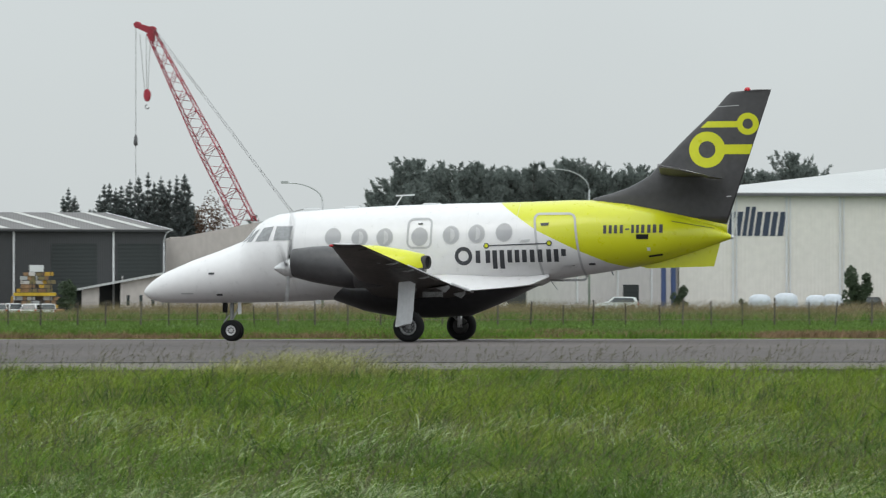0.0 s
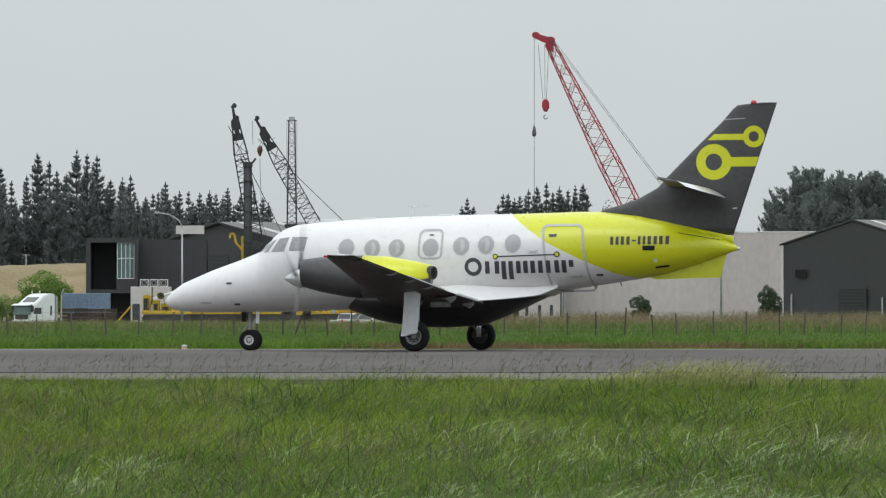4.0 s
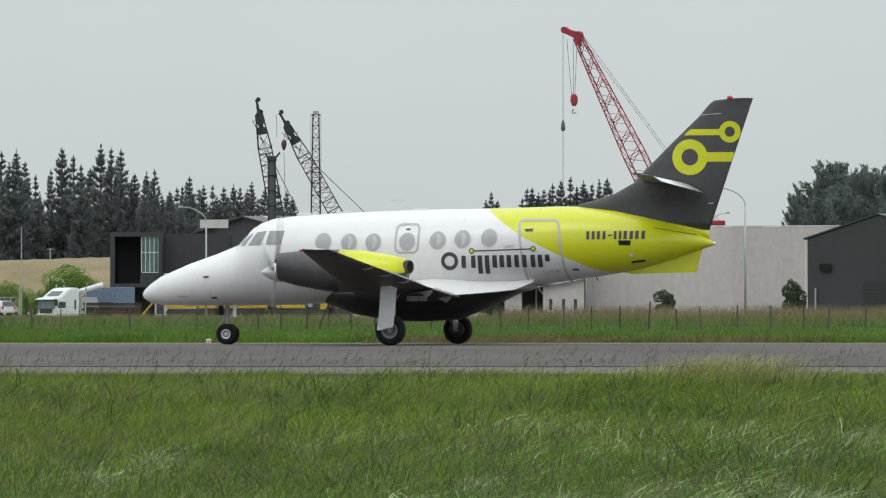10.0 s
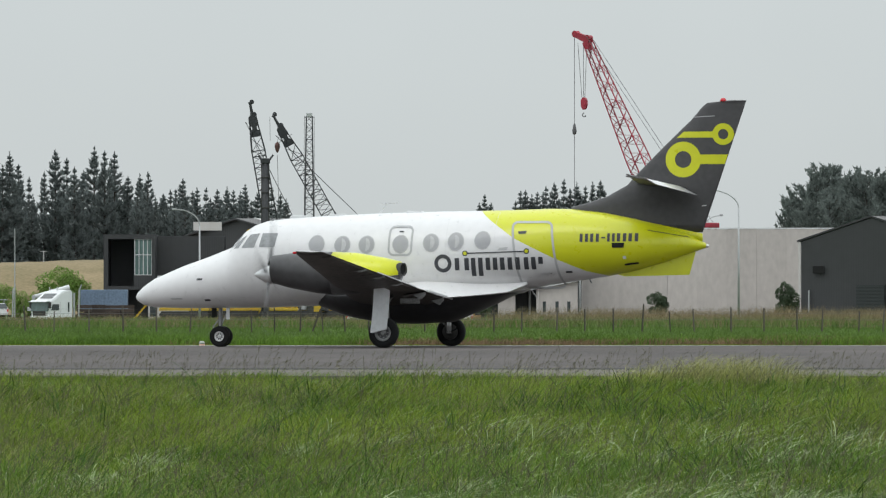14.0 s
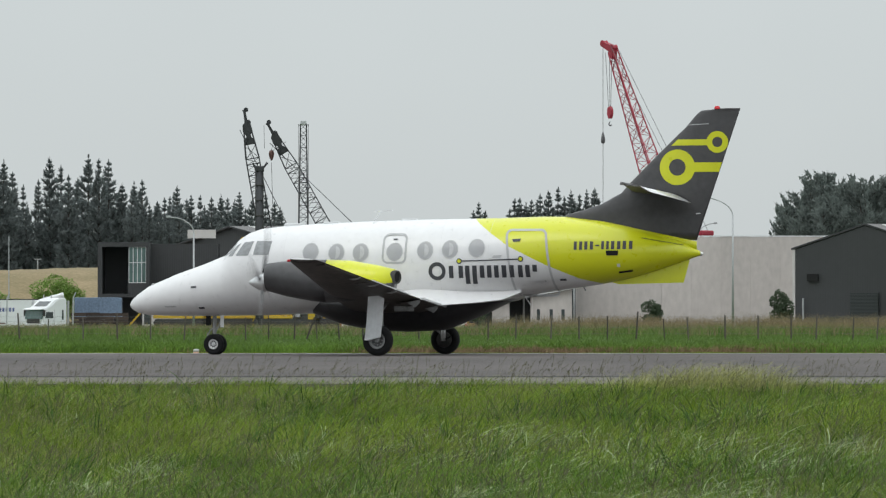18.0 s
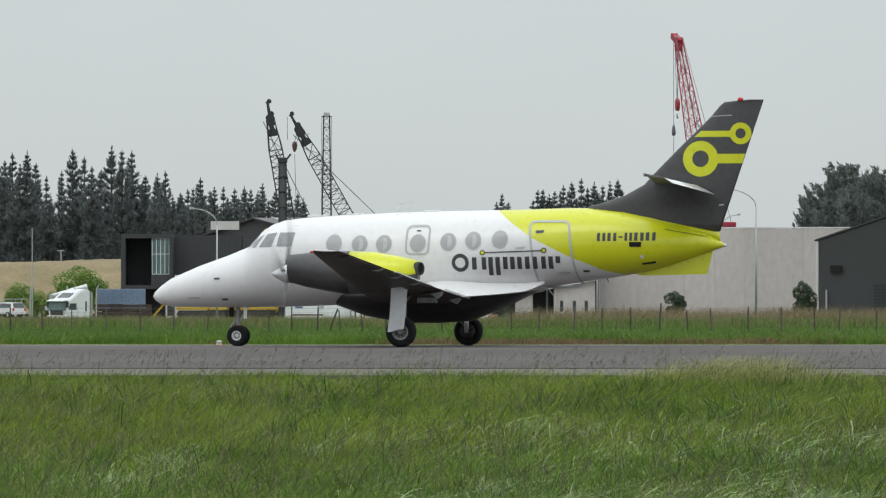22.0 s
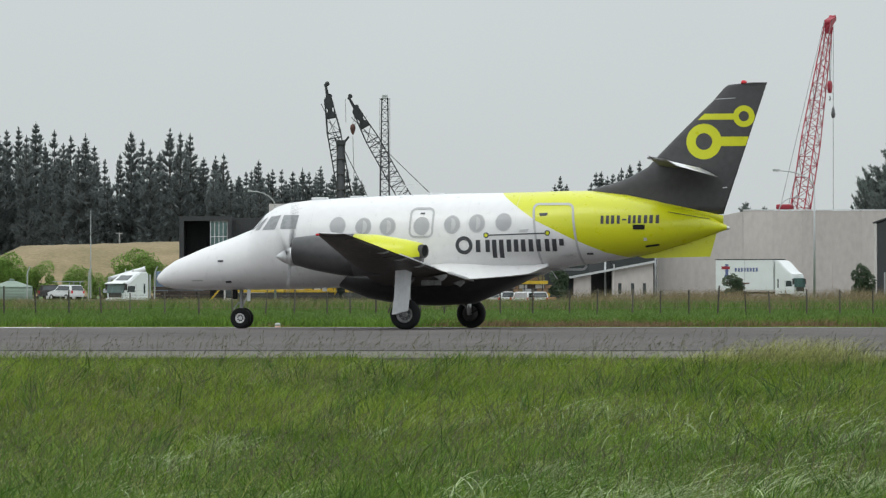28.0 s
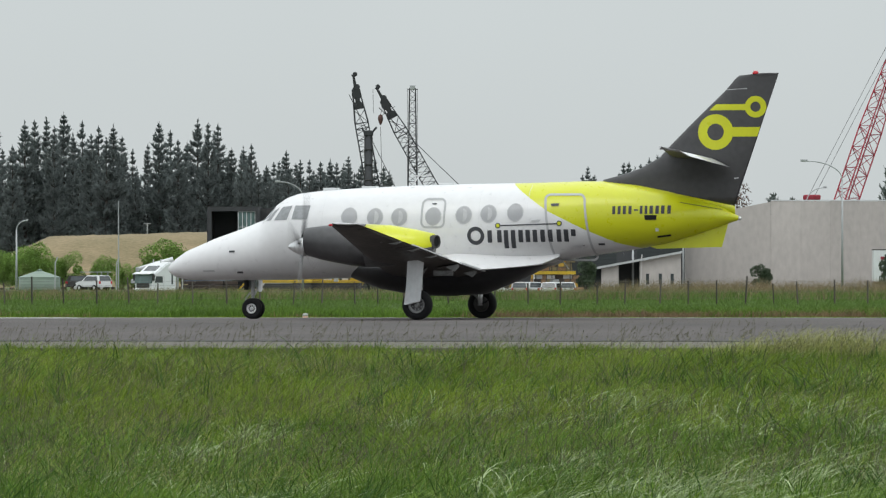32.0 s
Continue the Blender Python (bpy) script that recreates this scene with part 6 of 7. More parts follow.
def black_crane(foot_x, tip_x, tip_z, y, w, hook, guy):
    """A black crawler crane leaning to the left, drawn from its boom foot and its tip."""
    c = thing("black_crane", pose(foot_x, y, 0), "black lattice-boom crane standing in the yard", "crane", "yard cranes")
    F, T = Vector((0, 0, 1.6)), Vector((tip_x - foot_x, 0, tip_z))
    d = (T - F).normalized()
    E, H = T - d * 5.2, T - d * 2.4
    bm = lattice(bmesh.new(), F + d * 4, E, w, w, int((E - F).length / (w * 0.55)), 0.10)
    lattice(bm, F, F + d * 4, w * 0.4, w, 3, 0.105)
    lattice(bm, E, H, w, w * 0.6, 2, 0.105)
    part("boom", bm, M["crane_black"], c, "black lattice boom")
    u = Vector((0, 1, 0))
    v = d.cross(u).normalized()
    rings = []
    for s, a, b in ((-3.7, 0.56, 0.4), (-3.2, 0.54, 0.4), (-2.9, 0.24, 0.4), (-2.6, 0.26, 0.4), (-2.35, 0.50, 0.4), (-1.6, 0.44, 0.4), (-1.35, 0.18, 0.3), (-0.9, 0.15, 0.25), (-0.3, 0.12, 0.2), (0.0, 0.2, 0.2)):
        rings.append([T + d * s + v * (p * a) + u * (q * 0.5) for p, q in ((1, 1), (-1, 1), (-1, -1), (1, -1))])
    part("boom_head", loft(bmesh.new(), rings), M["crane_black"], c, "plated boom head")
    for s, r in ((0.0, 0.24), (-1.35, 0.28), (-2.3, 0.3)):
        part("sheave", turned(bmesh.new(), [(0.001, -0.3), (r, -0.3), (r * 0.8, 0), (r, 0.3), (0.001, 0.3)], Matrix.Translation(T + d * s - v * 0.2) @ pose(0, 0, 0, 90, 0, 0), 14), M["crane_black"], c)
    lines = [(T + d * -2.0 + v * 0.8, (guy, 0, 6.5), 0.08), (T + d * -2.0 + v * 0.5, (guy * 0.6, 0, 3.0), 0.045)]
    if hook:
        lines += [(T + Vector((-0.35, 0, -0.2)), T + Vector((-0.3, 0, -hook * 0.9)), 0.045), (T + Vector((1.0, 0, -1.0)), T + Vector((0.4, 0, -hook)), 0.045),
                  (T + Vector((2.0, 0, -2.0)), T + Vector((0.5, 0, -hook)), 0.045), (T + Vector((0.45, 0, -hook - 1.2)), T + Vector((0.8, 0, -hook - 13)), 0.05)]
    for p, q, wd in lines:
        part("cable", beam(bmesh.new(), p, q, wd), M["cable"], c)
    if hook:
        m = Matrix.Translation(T + Vector((0.45, 0, -hook)))
        part("hook_block", turned(bmesh.new(), [(0.05, 0.15), (0.22, 0.03), (0.30, -0.32), (0.19, -0.75), (0.05, -1.0)], m @ Matrix.Diagonal((1, 0.6, 1, 1)), 14), M["brick_red"], c, "dull red hook block", True)
    part("machine_house", block(bmesh.new(), (-0.6, -1.4, 1.1), (4.0, 1.4, 2.8), bevel=0.1), M["crane_black"], c)
    for s in (-1.5, 1.5):
        part("crawler_track", prism(bmesh.new(), [(-2.0, 0.03), (-2.4, 0.5), (-2.0, 1.0), (3.6, 1.0), (4.0, 0.5), (3.6, 0.03)], s - 0.4, s + 0.4), M["machine_dark"], c)
    return c


black_crane(-15.28, -18.99, 22.91, 566, 1.4, 0, 3.0)
black_crane(-5.47, -16.66, 21.68, 570, 1.4, 3.0, 2.6)
rig = thing("piling_rig", pose(-17.25, 562, 0), "black piling leader mast in the yard", "piling rig")
part("mast", rod(bmesh.new(), (0, 0, 0), (0, 0, 16.65), 0.46, 0.42, n=16), M["crane_black"], rig, "", True)
part("mast_head", block(bmesh.new(), (-0.5, -0.45, 16.29), (0.5, 0.45, 16.88), bevel=0.1), M["crane_black"], rig)
for dx in (-0.38, 0.4):
    part("guide_rail", beam(bmesh.new(), (dx, -0.2, 0.5), (dx, -0.2, 16.17), 0.1), M["machine_dark"], rig)
for k in range(9):
    zc = 2.0 + k * 1.6
    part("clamp", block(bmesh.new(), (-0.44, -0.45, zc), (0.44, 0.3, zc + 0.14), bevel=0.03), M["machine_dark"], rig)
bm = bmesh.new()
beam(bm, (0.4, 0, 16.65), (0.85, 0, 17.24), 0.2)
beam(bm, (-0.4, 0, 16.65), (-0.7, 0, 17.18), 0.2)
part("mast_arm", bm, M["crane_black"], rig)
tower = thing("lattice_tower", pose(-12.65, 563, 0), "upright black lattice leader tower", "tower")
part("lattice", lattice(bmesh.new(), (0, 0, 0.5), (0, 0, 21.32), 1.25, 0.62, 34, 0.09), M["crane_black"], tower)
part("platform", block(bmesh.new(), (-0.75, -0.75, 10.0), (0.75, 0.75, 10.35), bevel=0.05), M["crane_black"], tower, "narrow steel platform")
part("platform_lamp", block(bmesh.new(), (-1.5, -0.3, 6.6), (0.4, 0.3, 7.0), bevel=0.05), M["machine_yellow"], tower, "yellow crosshead")
part("cap", block(bmesh.new(), (-0.3, -0.3, 21.20), (0.3, 0.3, 21.67), bevel=0.06), M["galv"], tower)
for s in (-0.52, 0.52):
    bm = beam(bmesh.new(), (s, 0, 21.32), (s * 1.05, 0, 1.0), 0.04)
    beam(bm, (0, 0, 21.32), (s, 0, 21.20), 0.09)
    part("side_cable", bm, M["cable"], tower)
part("base", block(bmesh.new(), (-1.2, -1.2, 0), (1.2, 1.2, 2.2), bevel=0.1), M["machine_dark"], tower)

# ---- fence along the far verge ----
fence = thing("fence", Matrix.Identity(4), "post-and-wire farm fence beyond the runway", "fence")
rng = np.random.default_rng(31)
FY0 = 195
post_mesh = finish(rod(bmesh.new(), (0, 0, -0.1), (0, 0, 1.0), 0.034, 0.029, n=7), "post", M["post"])
thin_mesh = finish(block(bmesh.new(), (-0.02, -0.02, -0.1), (0.02, 0.02, 0.9)), "post", M["post"])
x, k = -0.11 * FY0, 0
while x < 0.19 * FY0:
    p = new("post", post_mesh if k % 3 == 0 else thin_mesh)
    p.parent = fence
    p.matrix_basis = pose(x, FY0 + rng.normal(0, 0.05), rng.uniform(-0.12, 0.06), rng.normal(0, 2), rng.normal(0, 2.5), rng.uniform(0, 90))
    x += rng.uniform(0.8, 1.4)
    k += 1
for z in (0.25, 0.48, 0.7, 0.86):
    bm = beam(bmesh.new(), (-0.11 * FY0, FY0 - 0.06, z), (0.19 * FY0, FY0 - 0.06, z), 0.007)
    part("wire", bm, M["wire"], fence)
bm = beam(bmesh.new(), (-4.26, FY0 - 0.1, 0.05), (-3.97, FY0 - 0.1, 0.85), 0.06)
part("brace", bm, M["post"], fence)


# ---- lamp posts ----
def lamp_post(x, y, h, arm, name="street_lamp"):
    """A galvanised post with a long curved arm to one side."""
    l = thing(name, pose(x, y, 0), "galvanised street lamp with a curved arm", "street lamp", "street lamps")
    part("pole", rod(bmesh.new(), (0, 0, ground_height(y, x) - 0.02), (0, 0, h * 0.84), 0.13, 0.08, n=8), M["galv"], l, "", True)
    bm = bmesh.new()
    pts = [Vector((arm * (1 - math.cos(a)), 0, h * 0.84 + h * 0.14 * math.sin(a))) for a in np.linspace(0, 1.57, 8)]
    for p, q in zip(pts, pts[1:]):
        rod(bm, p, q, 0.06, 0.055, n=6)
    part("arm", bm, M["galv"], l)
    part("lamp_head", block(bmesh.new(), (min(arm, arm * 1.2), -0.12, h * 0.975), (max(arm, arm * 1.2), 0.12, h * 0.99 + 0.05), bevel=0.03), M["galv"], l)
    return l


for px, top, arm, y in ((1331, 330, -3.6, 555), (377, 367, -2.4, 556), (-131, 437, 1.0, 556), (1806, 304, -3.6, 556), (1050, 417, 0.8, 575), (1268, 378, 2.0, 640)):
    lamp_post((px - 784) * y / 9480, y, 0.76 + (552 - top) * y / 9480, arm)
for px, top in ((50, 405),):
    if top:
        p = thing("flag_pole", pose((px - 784) * 0.0596, 565, 0), "thin pale metal pole", "pole")
        part("pole", rod(bmesh.new(), (0, 0, 0), (0, 0, 0.76 + (552 - top) * 0.0596), 0.07, 0.05, n=8), M["galv"], p)

p = thing("marker_pole", pose(-47.05, 653, 6.4), "short pole with a crossbar on the earth mound", "pole")
part("pole", rod(bmesh.new(), (0, 0, 0), (0, 0, 8.20 - 6.4), 0.07, n=8), M["galv"], p)
part("crossbar", beam(bmesh.new(), (-0.45, 0, 8.13 - 6.4), (0.45, 0, 8.13 - 6.4), 0.1), M["galv"], p)
for px in (-180, -63, 46, 163):
    p = thing("security_post", pose((px - 784) * 0.0578, 548, 0), "pale concrete fence post with a cranked top", "fence post", "security fence posts")
    part("post", beam(bmesh.new(), (0, 0, 0), (0.05, 0, 3.0), 0.13), M["galv"], p)
    part("cranked_top", beam(bmesh.new(), (0.05, 0, 2.96), (0.3, 0, 3.55), 0.11), M["galv"], p)

# runway edge marker
mk = thing("edge_marker", Matrix.Translation((-5.37, 126.4, -0.085)) @ Matrix.Diagonal((0.55, 0.55, 0.6, 1)), "small faded orange and white runway edge marker", "marker")
part("base", turned(bmesh.new(), [(0.15, 0), (0.15, 0.05), (0.125, 0.06), (0.125, 0.14)], None, 16), M["marker_orange"], mk, "", True)
part("cap", turned(bmesh.new(), [(0.125, 0.14), (0.12, 0.22), (0.08, 0.25), (0.001, 0.26)], None, 16), M["line"], mk, "", True)


# ---- vehicles ----
def car(x, y, turn, kind, label, paint):
    """A small parked car or ute, 4.6 m long, along local X."""
    c = thing("car", pose(x, y, ground_height(y, x) + (0.03 if y > 561.4 else 0.0), 0, 0, turn), label, "car", "parked cars")
    if kind == "ute":
        o = [(-2.4, 0.45), (-2.4, 1.0), (-0.5, 1.02), (-0.35, 1.65), (0.75, 1.68), (1.25, 1.1), (2.3, 0.98), (2.45, 0.5)]
        glass = [(-0.25, 1.1), (-0.2, 1.55), (0.7, 1.58), (1.08, 1.1)]
    else:
        o = [(-2.3, 0.4), (-2.3, 1.0), (-2.0, 1.62), (0.3, 1.66), (1.0, 1.1), (2.15, 0.92), (2.3, 0.45)]
        glass = [(-1.95, 1.08), (-1.75, 1.52), (0.2, 1.56), (0.75, 1.08)]
    if abs(x + 46.7) < 1:
        bm = bmesh.new()
        for s in (-0.6, 0.6):
            beam(bm, (-2.4, s, 2.0), (1.6, s, 2.0), 0.08)
        for xx in (-1.8, -0.6, 0.2):
            beam(bm, (xx, -0.6, 2.0), (xx, 0.6, 2.0), 0.06)
            beam(bm, (xx, -0.6, 1.6), (xx, -0.6, 2.0), 0.06)
        part("roof_rack", bm, M["galv"], c, "pale ladder rack on the roof")
    bm = prism(bmesh.new(), o, -0.85, 0.85)
    bmesh.ops.bevel(bm, geom=bm.edges[:], offset=0.07, segments=2, affect="EDGES")

    def narrow(bm):
        """The cabin leans in above the waist."""
        for v in bm.verts:
            if v.co.z > 1.05:
                v.co.y *= 1 - 0.3 * (v.co.z - 1.05)
        return bm
    part("body", narrow(bm), paint, c)
    slope = [(1.25, 1.1), (0.75, 1.68)] if kind == "ute" else [(1.0, 1.1), (0.3, 1.66)]
    tail = [(-0.5, 1.02), (-0.35, 1.65)] if kind == "ute" else [(-2.3, 1.0), (-2.0, 1.62)]
    for nm, ((xa, za), (xb, zb)), o in (("windscreen", slope, 0.03), ("rear_window", tail, -0.03)):
        pts = [(xa + (xb - xa) * f + o * q, za + (zb - za) * f + abs(o) * 0.5) for f, q in ((0.1, 1), (0.9, 1), (0.9, 0.4), (0.1, 0.4))]
        part(nm, narrow(prism(bmesh.new(), pts, -0.74, 0.74)), M["vehicle_glass"], c)
    for s in (-1, 1):
        part("head_lamp", block(bmesh.new(), (2.2, 0.62 * s - 0.16, 0.7), (2.34, 0.62 * s + 0.16, 0.86), bevel=0.02), M["steel"], c)
        part("tail_lamp", block(bmesh.new(), (-2.42 if kind == "ute" else -2.33, 0.72 * s - 0.09, 0.75), (-2.2, 0.72 * s + 0.09, 1.05), bevel=0.02), M["red_glass"], c)
        part("side_window", narrow(prism(bmesh.new(), glass, 0.85 * s, 0.865 * s)), M["vehicle_glass"], c)
        for wx in (-1.4, 1.45):
            w = part("wheel", turned(bmesh.new(), [(0.2, -0.1), (0.33, -0.1), (0.33, 0.1), (0.2, 0.1)], Matrix.Translation((wx, 0.8 * s, 0.33)) @ pose(0, 0, 0, 90, 0, 0), 16), M["tyre"], c)
            part("rim", turned(bmesh.new(), [(0.001, 0.0), (0.2, 0.0), (0.18, 0.03), (0.001, 0.04)], Matrix.Translation((wx, 0.88 * s, 0.33)) @ pose(0, 0, 0, -90 * s, 0, 0), 12), M["alloy"], w)
    return c


for px, y, turn, kind, col in ((668, 553.2, 62, "ute", "vehicle_white"), (714, 553.2, 70, "wagon", "vehicle_white"), (757, 553.2, 95, "wagon", "pale_grey"), (786, 553.2, 118, "ute", "vehicle_white"),
                               (818, 553.2, 80, "wagon", "vehicle_white"), (842, 553.2, 96, "wagon", "vehicle_white"), (1854, 562, 178, "wagon", "vehicle_white"),
                               (1664, 562, 5, "ute", "vehicle_white"), (6, 566, 128, "wagon", "vehicle_white"), (-5, 575, 10, "wagon", "machine_dark"), (2292, 562, 180, "wagon", "machine_dark")):
    car((px - 784) * y / 9480, y, turn, kind, "%s parked %s in the yard" % ({"vehicle_white": "white", "pale_grey": "silver", "machine_dark": "dark"}[col], {"ute": "pickup", "wagon": "estate car"}[kind]), M[col])


def truck(name, m, label, box, paint=None):
    """A cab-over lorry, local X forward, with a box body or none."""
    t = thing(name, m, label, "truck")
    w = M["vehicle_white"]
    o = [(0, 0.6), (2.25, 0.6), (2.35, 1.5), (2.2, 2.35), (1.9, 2.5), (0.95, 3.35), (0.3, 3.5), (0, 3.4)]
    if box:
        o = [(0, 0.6), (2.25, 0.6), (2.35, 1.5), (2.15, 2.75), (1.6, 3.05), (0.5, 4.15), (0, 4.25)]
    bm = prism(bmesh.new(), o, -1.2, 1.2)
    bmesh.ops.bevel(bm, geom=bm.edges[:], offset=0.1, segments=2, affect="EDGES")
    cabp = part("cab", bm, w, t, "white sleeper cab with a roof fairing")
    part("windscreen", prism(bmesh.new(), [(2.31, 1.42), (2.38, 1.42), (2.26, 2.36), (2.19, 2.36)], -1.1, 1.1), M["green_glass"], cabp)
    for s in (-1, 1):
        part("door_window", prism(bmesh.new(), [(1.35, 1.5), (2.1, 1.5), (2.0, 2.1), (1.35, 2.1)], 1.2 * s, 1.213 * s), M["vehicle_glass"], cabp)
        part("roof_slot", prism(bmesh.new(), [(0.35, 1.35), (0.5, 1.35), (0.5, 2.3), (0.35, 2.3)], 1.2 * s, 1.213 * s), M["vehicle_glass"], cabp)
        part("mirror", block(bmesh.new(), (2.2, 1.25 * s - 0.12, 1.7), (2.32, 1.25 * s + 0.12, 2.3), bevel=0.03), M["machine_dark"], cabp)
        part("side_step", block(bmesh.new(), (0.5, 1.19 * s - 0.06, 0.62), (1.9, 1.19 * s + 0.06, 0.74), bevel=0.02), M["machine_dark"], cabp)
        part("door_seam", block(bmesh.new(), (1.22, min(1.2 * s, 1.208 * s), 0.8), (1.25, max(1.2 * s, 1.208 * s), 2.3)), M["seam"], cabp)
        part("head_lamp", block(bmesh.new(), (2.40, 0.85 * s - 0.2, 0.62), (2.47, 0.85 * s + 0.2, 0.82), bevel=0.02), M["steel"], cabp)
    if not box:
        part("sun_visor", prism(bmesh.new(), [(2.2, 2.38), (2.55, 2.30), (2.55, 2.36), (2.2, 2.5)], -1.15, 1.15), w, cabp)
        for s in (-0.5, 0.5):
            part("marker_horn", rod(bmesh.new(), (1.0, s, 3.4), (1.0, s, 3.75), 0.05, n=8), M["steel"], cabp)
            part("exhaust_stack", rod(bmesh.new(), (-0.25, s * 2, 0.8), (-0.25, s * 2, 3.2), 0.09, n=8), M["galv"], t)
        part("roof_window", prism(bmesh.new(), [(1.72, 2.66), (1.75, 2.69), (1.25, 3.135), (1.22, 3.105)], -0.75, 0.75), M["vehicle_glass"], cabp)
    part("bumper", block(bmesh.new(), (2.1, -1.2, 0.45), (2.45, 1.2, 0.95), bevel=0.06), w, t)
    part("grille", block(bmesh.new(), (2.36, -0.8, 1.0), (2.40, 0.8, 1.45)), M["machine_dark"], t)
    part("chassis", block(bmesh.new(), (-7.0 if box else -3.6, -0.45, 0.7), (0.2, 0.45, 0.95)), M["machine_dark"], t)
    for wx in ((1.2, -4.8, -6.0) if box else (1.2, -1.6, -2.8)):
        for s in (-1, 1):
            part("wheel", turned(bmesh.new(), [(0.001, -0.14), (0.5, -0.14), (0.5, 0.14), (0.001, 0.14)], Matrix.Translation((wx, s, 0.5)) @ pose(0, 0, 0, 90, 0, 0), 16), M["tyre"], t)
    if box:
        b = part("box_body", block(bmesh.new(), (-7.1, -1.22, 1.1), (-0.15, 1.22, 4.32), bevel=0.05), paint or w, t, "white box body with faded lettering bars")
        part("roof_rail", block(bmesh.new(), (-7.12, -1.24, 4.26), (-0.13, 1.24, 4.36)), M["machine_dark"], b)
        for s in (-1, 1):
            y0, y1 = sorted((1.225 * s, 1.24 * s))
            part("emblem", prism(bmesh.new(), [(-6.0, 2.5), (-5.2, 2.5), (-5.2, 2.7), (-5.55, 2.7), (-5.55, 3.85), (-5.9, 3.85), (-5.9, 2.7), (-6.0, 2.7)], y0, y1), M["text_blue"], b)
            part("emblem_bar", prism(bmesh.new(), [(-6.35, 3.3), (-5.35, 3.3), (-5.35, 3.6), (-6.35, 3.6)], y0 * 1.008, y1 * 1.008), M["crane_red"], b, "plain red emblem bar")
            part("web_bar", prism(bmesh.new(), [(-6.3, 1.75), (-3.0, 1.75), (-3.0, 1.9), (-6.3, 1.9)], y0, y1), M["brick_red"], b, "faded red lettering bar")
            part("panel_joint", block(bmesh.new(), (-3.6, y0, 1.15), (-3.56, y1, 4.25)), M["seam"], b)
            for k in range(8):
                a = -4.75 + k * 0.36
                part("lettering_bar", block(bmesh.new(), (a, y0, 3.05), (a + 0.22, y1, 3.45)), M["text_blue"], b)
    return t


freight = truck("freight_truck", pose(0, 558.4, -1.4), "white box lorry driving along the road behind the fence", True)
truck("parked_truck", pose(-37.80, 553.6, -0.7, 0, 0, 222) @ Matrix.Diagonal((1.35, 1.28, 1.07, 1)), "white sleeper-cab tractor unit parked by the fence", False)
flat = thing("boom_carrier", pose(-35.41, 570, 0.03, 0, 0, 185), "low tracked carrier with a raised white boom crawling through the yard", "boom carrier")
for sy in (-0.9, 0.9):
    tr = part("track", prism(bmesh.new(), [(-3.6, 0.3), (-3.2, 0.0), (-0.6, 0.0), (-0.2, 0.3), (-0.2, 0.55), (-0.5, 0.8), (-3.3, 0.8), (-3.6, 0.55)], sy - 0.25, sy + 0.25), M["tyre"], flat)
    for k in range(4):
        part("road_wheel", turned(bmesh.new(), [(0.001, -0.27), (0.28, -0.27), (0.28, 0.27), (0.001, 0.27)], Matrix.Translation((-3.1 + k * 0.8, sy, 0.36)) @ pose(0, 0, 0, 90, 0, 0), 14), M["galv"], tr)
part("flat_deck", block(bmesh.new(), (-4.4, -1.1, 0.8), (0.1, 1.1, 1.25), bevel=0.05), M["galv"], flat)
part("engine_cover", prism(bmesh.new(), [(-3.9, 1.25), (-1.6, 1.25), (-1.8, 2.05), (-3.7, 2.05)], -0.9, 0.9), M["galv"], flat, "pale grey engine cover")
part("headboard", block(bmesh.new(), (-0.75, -0.35, 1.25), (-0.4, 0.35, 2.5), bevel=0.04), M["galv"], flat)
boom = part("boom", rod(bmesh.new(), (-0.5, 0, 2.3), (-4.4, 0, 3.35), 0.2, 0.3, n=14), M["vehicle_white"], flat, "white tapered boom", True)
part("boom_collar", rod(bmesh.new(), (-2.5, 0, 2.838), (-2.65, 0, 2.879), 0.3, 0.3, n=14), M["galv"], boom)
part("ram", rod(bmesh.new(), (-1.4, 0, 1.3), (-2.6, 0, 2.75), 0.08, 0.08, n=8), M["steel"], flat)
cont = thing("curtain_trailer", pose(-34.88, 574.5, 0.03), "blue-grey curtain-sided trailer parked in the yard", "trailer")
part("body", block(bmesh.new(), (-2.5, -1.2, 1.0), (2.5, 1.2, 3.1), bevel=0.06), M["trailer_blue"], cont)
for k in range(6):
    part("panel", block(bmesh.new(), (-2.45 + k * 0.82, -1.23, 1.9), (-1.75 + k * 0.82, -1.2, 3.0)), M["trailer_blue"], cont)
for wx in (-1.6, -0.6, 1.7):
    part("wheel", turned(bmesh.new(), [(0.001, -1.1), (0.5, -1.1), (0.5, 1.1), (0.001, 1.1)], Matrix.Translation((wx, 0, 0.5)) @ pose(0, 0, 0, 90, 0, 0), 14), M["tyre"], cont)

logs = thing("timber_pile", pose(-33.85, 564, 0.0), "long low pile of dark rusty timber", "timber pile")
lrng = np.random.default_rng(51)
for k in range(16):
    zz = (k % 4) * 0.38
    part("timber", block(bmesh.new(), (-3.2 + (k // 4) * 1.5 + lrng.normal(0, 0.1), -0.4, zz), (-1.75 + (k // 4) * 1.5, 0.4, zz + lrng.uniform(0.30, 0.37))), M["timber"], logs)


